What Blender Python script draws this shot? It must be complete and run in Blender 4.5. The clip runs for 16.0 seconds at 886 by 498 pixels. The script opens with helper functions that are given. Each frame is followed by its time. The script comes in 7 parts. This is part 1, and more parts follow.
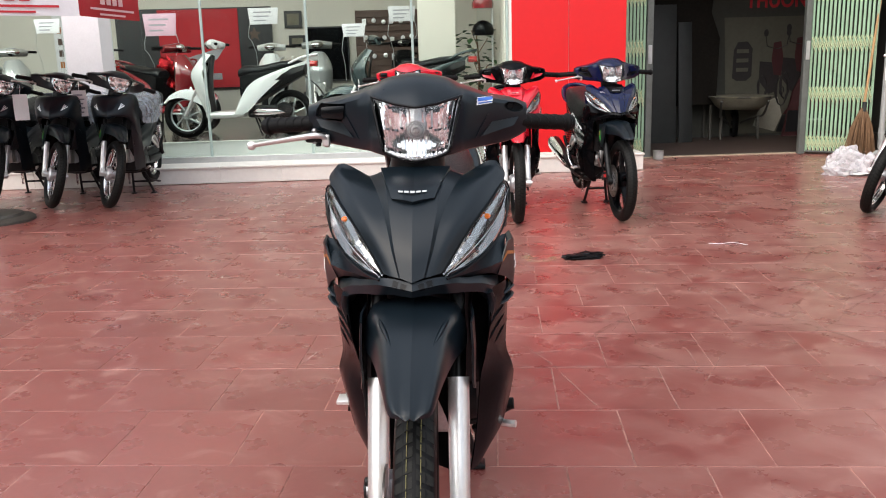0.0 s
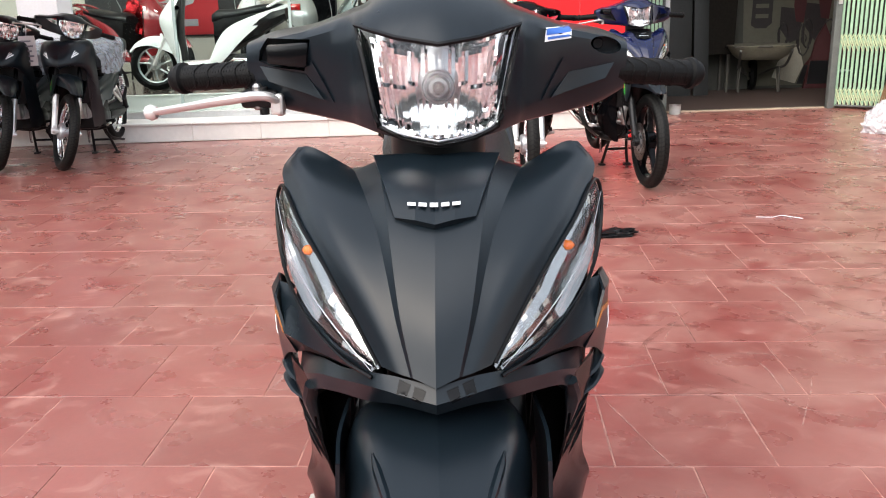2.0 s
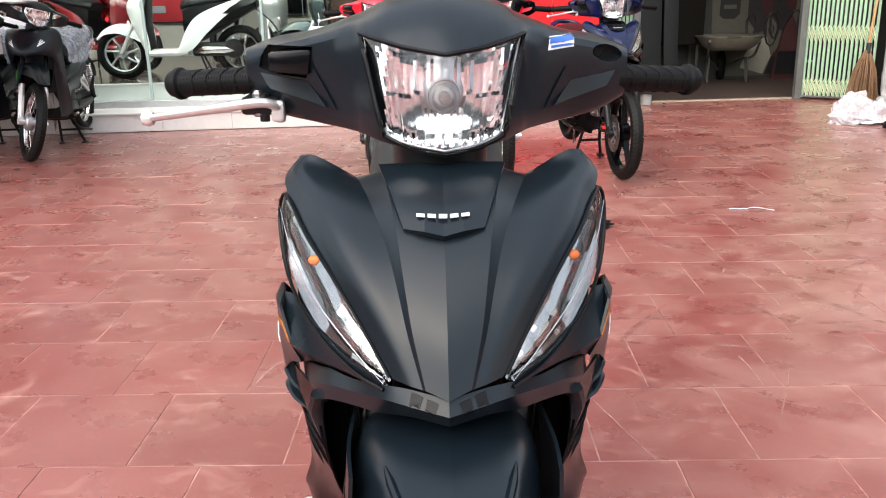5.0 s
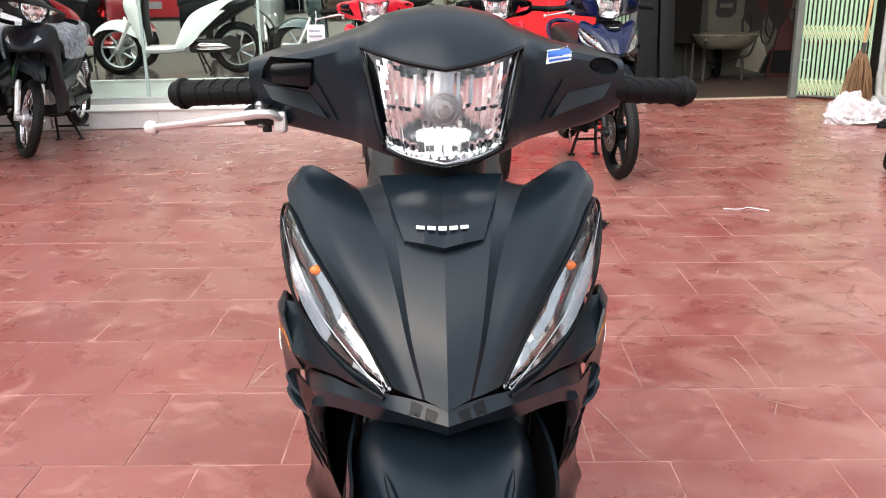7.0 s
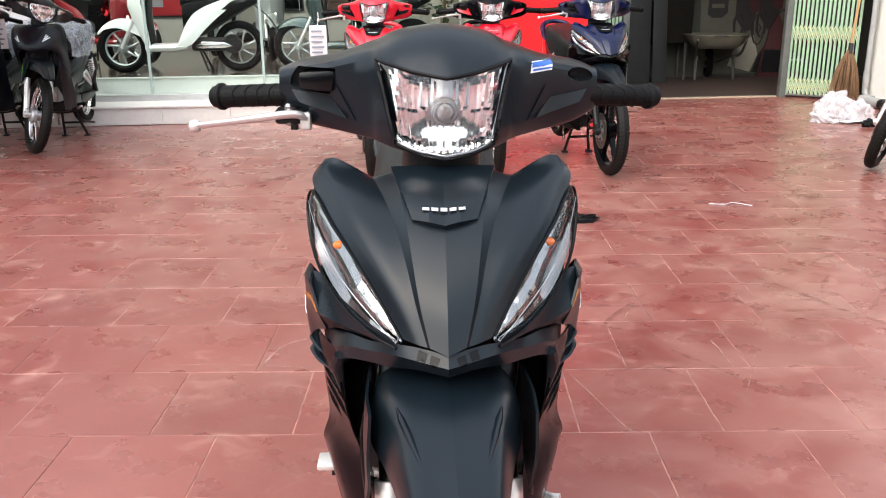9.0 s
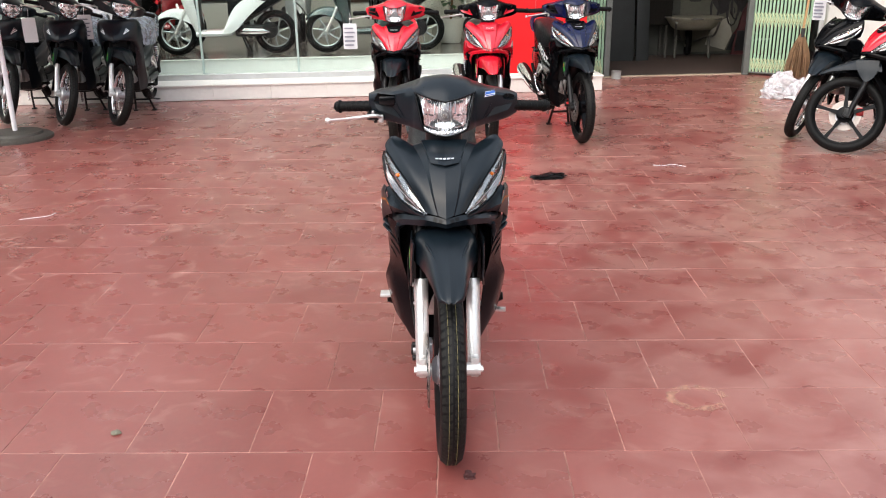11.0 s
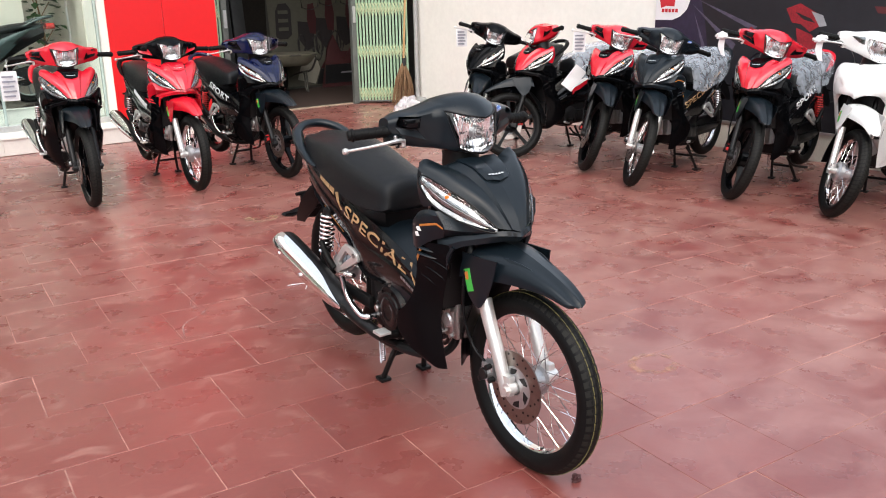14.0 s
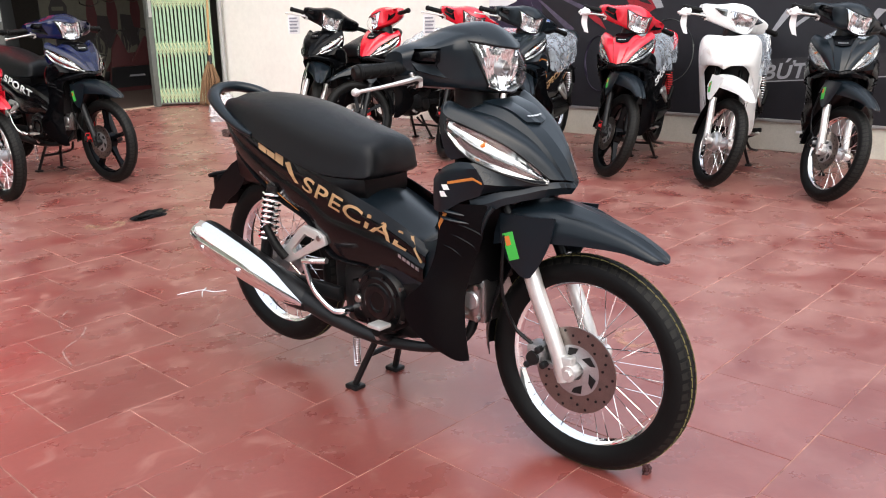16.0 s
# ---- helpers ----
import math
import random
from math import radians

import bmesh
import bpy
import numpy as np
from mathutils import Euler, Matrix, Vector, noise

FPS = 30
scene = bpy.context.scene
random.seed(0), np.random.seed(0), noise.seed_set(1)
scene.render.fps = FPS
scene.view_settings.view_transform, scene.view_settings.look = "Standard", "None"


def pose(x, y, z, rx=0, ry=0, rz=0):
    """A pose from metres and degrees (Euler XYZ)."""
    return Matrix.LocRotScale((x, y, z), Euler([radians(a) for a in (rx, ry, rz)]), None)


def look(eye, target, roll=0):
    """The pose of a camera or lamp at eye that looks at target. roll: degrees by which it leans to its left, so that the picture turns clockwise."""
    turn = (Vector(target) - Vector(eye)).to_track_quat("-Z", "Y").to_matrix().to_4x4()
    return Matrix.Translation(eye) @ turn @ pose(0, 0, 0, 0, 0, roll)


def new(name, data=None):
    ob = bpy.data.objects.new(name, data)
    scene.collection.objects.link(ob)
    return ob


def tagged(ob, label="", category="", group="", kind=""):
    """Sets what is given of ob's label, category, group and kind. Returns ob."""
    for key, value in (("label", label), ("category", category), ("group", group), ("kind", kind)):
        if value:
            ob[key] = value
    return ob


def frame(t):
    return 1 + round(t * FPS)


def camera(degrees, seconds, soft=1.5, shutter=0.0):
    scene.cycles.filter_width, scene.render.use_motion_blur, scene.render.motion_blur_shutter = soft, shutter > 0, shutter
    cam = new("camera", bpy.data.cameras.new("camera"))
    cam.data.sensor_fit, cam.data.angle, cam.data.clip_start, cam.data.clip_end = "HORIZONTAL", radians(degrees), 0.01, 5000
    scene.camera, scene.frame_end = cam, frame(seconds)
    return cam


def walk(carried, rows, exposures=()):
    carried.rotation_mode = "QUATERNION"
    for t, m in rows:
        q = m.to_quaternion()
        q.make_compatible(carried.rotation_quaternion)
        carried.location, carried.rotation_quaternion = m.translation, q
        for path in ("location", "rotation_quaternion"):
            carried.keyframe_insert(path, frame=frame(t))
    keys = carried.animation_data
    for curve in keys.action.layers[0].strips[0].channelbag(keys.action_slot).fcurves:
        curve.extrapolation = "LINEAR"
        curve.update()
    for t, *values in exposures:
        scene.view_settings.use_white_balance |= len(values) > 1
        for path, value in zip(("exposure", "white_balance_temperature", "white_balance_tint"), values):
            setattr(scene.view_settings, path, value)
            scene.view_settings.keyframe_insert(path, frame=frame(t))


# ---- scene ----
cam = camera(54.6, 16.0, soft=1.05)
PATH = [
    (0, (0.194, -0.066, 1.144), (0.071, 1.882, 0.71), -1.6),
    (0.5, (0.164, 0.236, 1.115), (0.035, 2.173, 0.636), -1.6),
    (1, (0.131, 0.472, 1.093), (0.007, 2.4, 0.574), -1.6),
    (1.5, (0.119, 0.648, 1.09), (0.005, 2.572, 0.554), -1.6),
    (2, (0.088, 0.714, 1.088), (-0.014, 2.636, 0.546), -1.5),
    (2.5, (0.034, 0.72, 1.092), (-0.055, 2.642, 0.546), -1.5),
    (3, (0.015, 0.719, 1.098), (-0.056, 2.64, 0.545), -1.5),
    (3.5, (0.042, 0.722, 1.103), (-0.01, 2.641, 0.543), -1.4),
    (6, (0.047, 0.713, 1.121), (0.022, 2.628, 0.546), -1.0),
    (6.5, (0.047, 0.709, 1.128), (0.025, 2.624, 0.55), -0.9),
    (7, (0.043, 0.705, 1.134), (0.024, 2.619, 0.553), -0.8),
    (7.5, (0.047, 0.705, 1.132), (0.03, 2.618, 0.551), -0.8),
    (8, (0.047, 0.7, 1.132), (0.034, 2.612, 0.548), -0.7),
    (8.5, (0.047, 0.672, 1.138), (0.036, 2.585, 0.554), -0.7),
    (9, (0.038, 0.513, 1.166), (0.028, 2.425, 0.579), -0.6),
    (9.2, (0.04, 0.403, 1.191), (0.03, 2.313, 0.6), -0.6),
    (11.3, (0.07, -1.024, 1.49), (0.036, 0.864, 0.829), -0.8),
    (11.5, (0.03, -1.056, 1.478), (0.012, 0.835, 0.827), -0.7),
    (12, (-0.184, -1.133, 1.472), (-0.089, 0.763, 0.843), -0.9),
    (12.5, (-0.467, -1.036, 1.432), (-0.143, 0.843, 0.828), -1.0),
    (13, (-0.803, -0.877, 1.433), (-0.228, 0.947, 0.846), -1.1),
    (13.5, (-1.151, -0.703, 1.436), (-0.348, 1.033, 0.853), -1.1),
    (13.6, (-1.194, -0.604, 1.43), (-0.335, 1.105, 0.846), -1.2),
    (14, (-1.415, -0.459, 1.421), (-0.408, 1.168, 0.839), -1.1),
    (14.5, (-1.644, -0.247, 1.407), (-0.472, 1.265, 0.822), -1.1),
    (15, (-1.786, -0.051, 1.397), (-0.475, 1.34, 0.809), -1.1),
    (15.5, (-1.766, 0.175, 1.329), (-0.384, 1.496, 0.742), -1.0),
    (16, (-1.677, 0.316, 1.17), (-0.264, 1.615, 0.611), -0.9),
]
walk(cam, [(t, look(eye, target, roll)) for t, eye, target, roll in PATH], [(0, 0.88), (0.8, 1.0), (1.5, 1.25), (3.5, 1.36), (9, 1.29), (11.5, 1.03), (12.0, 0.96), (12.5, 0.76), (13.2, 0.8), (14.2, 0.98), (16, 1.06)])

# ---- light ----
world = bpy.data.worlds.new("daylight")
scene.world = world
world.use_nodes = True
wn = world.node_tree.nodes
sky = wn.new("ShaderNodeTexSky")
sky.sky_type, sky.sun_disc = "NISHITA", False
sky.sun_elevation, sky.sun_rotation = radians(48), radians(210)
sky.air_density, sky.dust_density, sky.ozone_density = 1.3, 5.5, 2.5
wn["Background"].inputs["Strength"].default_value = 0.135
cloud = wn.new("ShaderNodeMix")      # an even layer of high cloud over the gradient
cloud.data_type = "RGBA"
cloud.inputs["Factor"].default_value = 0.5
cloud.inputs["B"].default_value = (6.3, 6.6, 7.0, 1)
world.node_tree.links.new(sky.outputs["Color"], cloud.inputs["A"])
world.node_tree.links.new(cloud.outputs["Result"], wn["Background"].inputs["Color"])
sun = new("sun", bpy.data.lights.new("sun", "SUN"))
sun.data.energy, sun.data.angle, sun.data.color = 1.2, radians(75), (0.99, 0.98, 0.98)
sun.matrix_world = look((-4.3, -7.4, 9.9), (0, 0, 0))
scene.view_settings.exposure = 0.9
shop_fill = new("shop_fill_lamp", bpy.data.lights.new("shop_fill_lamp", "AREA"))      # added lamp, out of view, that brightens the shop interior
shop_fill.data.shape, shop_fill.data.size, shop_fill.data.size_y, shop_fill.data.energy = "RECTANGLE", 8.0, 0.9, 66
shop_fill.data.color = (1.0, 0.99, 0.96)
shop_fill.matrix_world = Matrix.Rotation(radians(5.5), 4, "Z") @ look((-3.4, 8.86, 2.95), (-3.4, 11.4, 1.5))

# ---- materials ----
TURN_B = radians(5.5)
BM = Matrix.Rotation(TURN_B, 4, "Z")      # the building stands turned against the paving


def mat(name, col, rough=0.5, metal=0.0, var=0.12, scale=9.0, bump=0.0, bscale=90.0, coat=0.0, rvar=0.1, trans=0.0, spec=0.5):
    m = bpy.data.materials.new(name)
    m.use_nodes = True
    n, l = m.node_tree.nodes, m.node_tree.links
    b = n["Principled BSDF"]
    tc = n.new("ShaderNodeTexCoord")
    n1, n2 = n.new("ShaderNodeTexNoise"), n.new("ShaderNodeTexNoise")
    n1.inputs["Scale"].default_value, n1.inputs["Detail"].default_value = scale, 5
    n2.inputs["Scale"].default_value, n2.inputs["Detail"].default_value = scale * 9, 3
    for k in (n1, n2):
        l.new(tc.outputs["Object"], k.inputs["Vector"])
    add = n.new("ShaderNodeMath")
    l.new(n1.outputs["Fac"], add.inputs[0])
    l.new(n2.outputs["Fac"], add.inputs[1])
    mr = n.new("ShaderNodeMapRange")
    mr.inputs["From Min"].default_value, mr.inputs["From Max"].default_value = 0.6, 1.4
    mr.inputs["To Min"].default_value, mr.inputs["To Max"].default_value = 1 - var, 1 + var
    l.new(add.outputs[0], mr.inputs["Value"])
    mul = n.new("ShaderNodeMix")
    mul.data_type, mul.blend_type = "RGBA", "MULTIPLY"
    mul.inputs["Factor"].default_value = 1
    mul.inputs["A"].default_value = (*col, 1)
    l.new(mr.outputs["Result"], mul.inputs["B"])
    l.new(mul.outputs["Result"], b.inputs["Base Color"])
    rr = n.new("ShaderNodeMapRange")
    rr.inputs["To Min"].default_value, rr.inputs["To Max"].default_value = max(0.0, rough - rvar * rough), min(1, rough + rvar * rough)
    l.new(n1.outputs["Fac"], rr.inputs["Value"])
    l.new(rr.outputs["Result"], b.inputs["Roughness"])
    b.inputs["Metallic"].default_value = metal
    b.inputs["Coat Weight"].default_value = coat
    b.inputs["Coat Roughness"].default_value = 0.06
    b.inputs["Transmission Weight"].default_value = trans
    if trans:
        b.inputs["IOR"].default_value = 1.45
    b.inputs["Specular IOR Level"].default_value = spec
    if bump:
        n3, bp = n.new("ShaderNodeTexNoise"), n.new("ShaderNodeBump")
        n3.inputs["Scale"].default_value, n3.inputs["Detail"].default_value = bscale, 4
        l.new(tc.outputs["Object"], n3.inputs["Vector"])
        l.new(n3.outputs["Fac"], bp.inputs["Height"])
        bp.inputs["Strength"].default_value, bp.inputs["Distance"].default_value = bump, 0.004
        l.new(bp.outputs["Normal"], b.inputs["Normal"])
    return m


def glass_mat(name, tint=(1, 1, 1), rough=0.0):
    m = bpy.data.materials.new(name)
    m.use_nodes = True
    n, l = m.node_tree.nodes, m.node_tree.links
    n.remove(n["Principled BSDF"])
    tr, gl, fr, mx = n.new("ShaderNodeBsdfTransparent"), n.new("ShaderNodeBsdfGlossy"), n.new("ShaderNodeLayerWeight"), n.new("ShaderNodeMixShader")
    tr.inputs["Color"].default_value = (*tint, 1)
    gl.inputs["Roughness"].default_value = rough
    pw, mr = n.new("ShaderNodeMath"), n.new("ShaderNodeMapRange")
    pw.operation, pw.inputs[1].default_value = "POWER", 5
    l.new(fr.outputs["Facing"], pw.inputs[0])
    l.new(pw.outputs[0], mr.inputs["Value"])
    mr.inputs["To Min"].default_value, mr.inputs["To Max"].default_value = 0.012, 0.6
    l.new(mr.outputs["Result"], mx.inputs[0])
    l.new(tr.outputs[0], mx.inputs[1])
    l.new(gl.outputs[0], mx.inputs[2])
    l.new(mx.outputs[0], n["Material Output"].inputs["Surface"])
    return m


def film_mat(name, col, cover, bump, size):
    """Thin wrapping film: partly seen through, partly milky, with sharp gloss in its creases."""
    m = mat(name, col, 0.14, var=0.15, scale=20, bump=bump, bscale=size)
    n, l = m.node_tree.nodes, m.node_tree.links
    tr, mx, mr = n.new("ShaderNodeBsdfTransparent"), n.new("ShaderNodeMixShader"), n.new("ShaderNodeMapRange")
    mr.inputs["From Min"].default_value, mr.inputs["From Max"].default_value = 0.35, 0.65
    mr.inputs["To Min"].default_value, mr.inputs["To Max"].default_value = cover * 0.75, cover * 1.2
    l.new(n["Noise Texture"].outputs["Fac"], mr.inputs["Value"])
    l.new(mr.outputs["Result"], mx.inputs[0])
    l.new(tr.outputs[0], mx.inputs[1])
    l.new(n["Principled BSDF"].outputs[0], mx.inputs[2])
    l.new(mx.outputs[0], n["Material Output"].inputs["Surface"])
    return m


def stain_mat(name, col, cover):
    """A thin patchy mark on the paving, worn through in places."""
    m = mat(name, col, 0.7, var=0.2, scale=20)
    n, l = m.node_tree.nodes, m.node_tree.links
    tr, mx, nz, mr = n.new("ShaderNodeBsdfTransparent"), n.new("ShaderNodeMixShader"), n.new("ShaderNodeTexNoise"), n.new("ShaderNodeMapRange")
    nz.inputs["Scale"].default_value, nz.inputs["Detail"].default_value = 22, 6
    l.new(n["Texture Coordinate"].outputs["Object"], nz.inputs["Vector"])
    mr.inputs["From Min"].default_value, mr.inputs["From Max"].default_value, mr.inputs["To Max"].default_value = 0.38, 0.62, cover
    l.new(nz.outputs["Fac"], mr.inputs["Value"])
    l.new(mr.outputs["Result"], mx.inputs[0])
    l.new(tr.outputs[0], mx.inputs[1])
    l.new(n["Principled BSDF"].outputs[0], mx.inputs[2])
    l.new(mx.outputs[0], n["Material Output"].inputs["Surface"])
    return m


def tile_mat():
    """Worn red terracotta paving with pale scuffs, dust and a painted patch of glare."""
    m = mat("terracotta", (0.188, 0.0435, 0.0365), rough=0.29, var=0.12, scale=5, bump=0.06, bscale=70, rvar=0.40, spec=0.88)
    n, l = m.node_tree.nodes, m.node_tree.links
    b = n["Principled BSDF"]
    geo, oi = n.new("ShaderNodeNewGeometry"), n.new("ShaderNodeObjectInfo")
    base = b.inputs["Base Color"].links[0].from_socket
    rnd = n.new("ShaderNodeMath")
    l.new(oi.outputs["Random"], rnd.inputs[0])
    l.new(geo.outputs["Random Per Island"], rnd.inputs[1])
    fr = n.new("ShaderNodeMath")
    fr.operation = "FRACT"
    l.new(rnd.outputs[0], fr.inputs[0])
    mr = n.new("ShaderNodeMapRange")
    mr.inputs["To Min"].default_value, mr.inputs["To Max"].default_value = 0.88, 1.10
    l.new(fr.outputs[0], mr.inputs["Value"])
    m1 = n.new("ShaderNodeMix")
    m1.data_type, m1.blend_type = "RGBA", "MULTIPLY"
    m1.inputs["Factor"].default_value = 1
    l.new(base, m1.inputs["A"])
    l.new(mr.outputs["Result"], m1.inputs["B"])
    # pale dusty scuffs in world space, at two sizes
    mp = n.new("ShaderNodeMapping")
    mp.inputs["Scale"].default_value = (1.0, 1.2, 1.0)
    l.new(geo.outputs["Position"], mp.inputs["Vector"])
    dust, scuff = n.new("ShaderNodeTexNoise"), n.new("ShaderNodeTexNoise")
    for k, s, d, dist in ((dust, 1.1, 6, 0.6), (scuff, 6.5, 9, 1.2)):
        k.inputs["Scale"].default_value, k.inputs["Detail"].default_value, k.inputs["Distortion"].default_value = s, d, dist
        l.new(mp.outputs["Vector"], k.inputs["Vector"])
    r1, r2 = n.new("ShaderNodeMapRange"), n.new("ShaderNodeMapRange")
    for r, k, a, c, t in ((r1, dust, 0.40, 0.72, 0.28), (r2, scuff, 0.56, 0.74, 0.72)):
        r.inputs["From Min"].default_value, r.inputs["From Max"].default_value, r.inputs["To Max"].default_value = a, c, t
        l.new(k.outputs["Fac"], r.inputs["Value"])
    # the scuffing is heavier on the way to the shop door
    where, tread = n.new("ShaderNodeSeparateXYZ"), n.new("ShaderNodeMapRange")
    l.new(geo.outputs["Position"], where.inputs[0])
    for i, v in enumerate((0.8, 3.4, 0.22, 1.0)):
        tread.inputs[i + 1].default_value = v
    l.new(where.outputs["Y"], tread.inputs["Value"])
    worn = n.new("ShaderNodeMath")
    worn.operation = "MULTIPLY"
    l.new(r2.outputs["Result"], worn.inputs[0])
    l.new(tread.outputs["Result"], worn.inputs[1])
    for r, colr in ((r1.outputs["Result"], (0.32, 0.115, 0.093, 1)), (worn.outputs[0], (0.42, 0.215, 0.175, 1))):
        mx = n.new("ShaderNodeMix")
        mx.data_type = "RGBA"
        l.new(r, mx.inputs["Factor"])
        l.new(m1.outputs["Result"], mx.inputs["A"])
        mx.inputs["B"].default_value = colr
        m1 = mx
    # a grey-pink film towards the building: dust, rubbed off in places, plus painted glare
    sep, ry, rub, rd, both_, mx = n.new("ShaderNodeSeparateXYZ"), n.new("ShaderNodeMapRange"), n.new("ShaderNodeTexNoise"), n.new("ShaderNodeMapRange"), n.new("ShaderNodeMath"), n.new("ShaderNodeMix")
    l.new(geo.outputs["Position"], sep.inputs[0])
    ry.inputs["From Min"].default_value, ry.inputs["From Max"].default_value, ry.inputs["To Max"].default_value = 1.2, 5.0, 0.80
    along = n.new("ShaderNodeMath")
    along.operation, along.inputs[1].default_value = "MULTIPLY_ADD", 0.9
    l.new(sep.outputs["X"], along.inputs[0])
    l.new(sep.outputs["Y"], along.inputs[2])
    l.new(along.outputs[0], ry.inputs["Value"])
    rub.inputs["Scale"].default_value, rub.inputs["Detail"].default_value, rub.inputs["Distortion"].default_value = 3.4, 12, 0.9
    l.new(mp.outputs["Vector"], rub.inputs["Vector"])
    rd.inputs["From Min"].default_value, rd.inputs["From Max"].default_value = 0.34, 0.64
    l.new(rub.outputs["Fac"], rd.inputs["Value"])
    both_.operation = "MULTIPLY"
    l.new(ry.outputs["Result"], both_.inputs[0])
    l.new(rd.outputs["Result"], both_.inputs[1])
    mx.data_type = "RGBA"
    l.new(both_.outputs[0], mx.inputs["Factor"])
    l.new(m1.outputs["Result"], mx.inputs["A"])
    mx.inputs["B"].default_value = (0.33, 0.162, 0.132, 1)
    m1 = mx
    # a pale, broken patch painted on the right, standing in for sky glare
    far, glare, mx = n.new("ShaderNodeVectorMath"), n.new("ShaderNodeMapRange"), n.new("ShaderNodeMix")
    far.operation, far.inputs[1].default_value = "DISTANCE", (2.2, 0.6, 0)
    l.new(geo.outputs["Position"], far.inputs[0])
    glare.interpolation_type = "SMOOTHSTEP"
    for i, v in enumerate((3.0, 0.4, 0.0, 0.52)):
        glare.inputs[i + 1].default_value = v
    l.new(far.outputs["Value"], glare.inputs["Value"])
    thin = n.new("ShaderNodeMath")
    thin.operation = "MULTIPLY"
    l.new(glare.outputs["Result"], thin.inputs[0])
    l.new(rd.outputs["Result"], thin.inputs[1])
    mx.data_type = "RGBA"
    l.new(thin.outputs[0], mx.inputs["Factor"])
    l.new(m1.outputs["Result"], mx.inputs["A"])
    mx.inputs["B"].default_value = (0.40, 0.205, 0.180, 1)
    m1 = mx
    # darker rubbed streaks
    streak, r3, mx = n.new("ShaderNodeTexNoise"), n.new("ShaderNodeMapRange"), n.new("ShaderNodeMix")
    streak.inputs["Scale"].default_value, streak.inputs["Detail"].default_value, streak.inputs["Distortion"].default_value = 3.2, 10, 2.6
    l.new(mp.outputs["Vector"], streak.inputs["Vector"])
    r3.inputs["From Min"].default_value, r3.inputs["From Max"].default_value, r3.inputs["To Max"].default_value = 0.55, 0.70, 0.32
    l.new(streak.outputs["Fac"], r3.inputs["Value"])
    mx.data_type = "RGBA"
    l.new(r3.outputs["Result"], mx.inputs["Factor"])
    l.new(m1.outputs["Result"], mx.inputs["A"])
    mx.inputs["B"].default_value = (0.165, 0.040, 0.034, 1)
    l.new(mx.outputs["Result"], b.inputs["Base Color"])
    return m


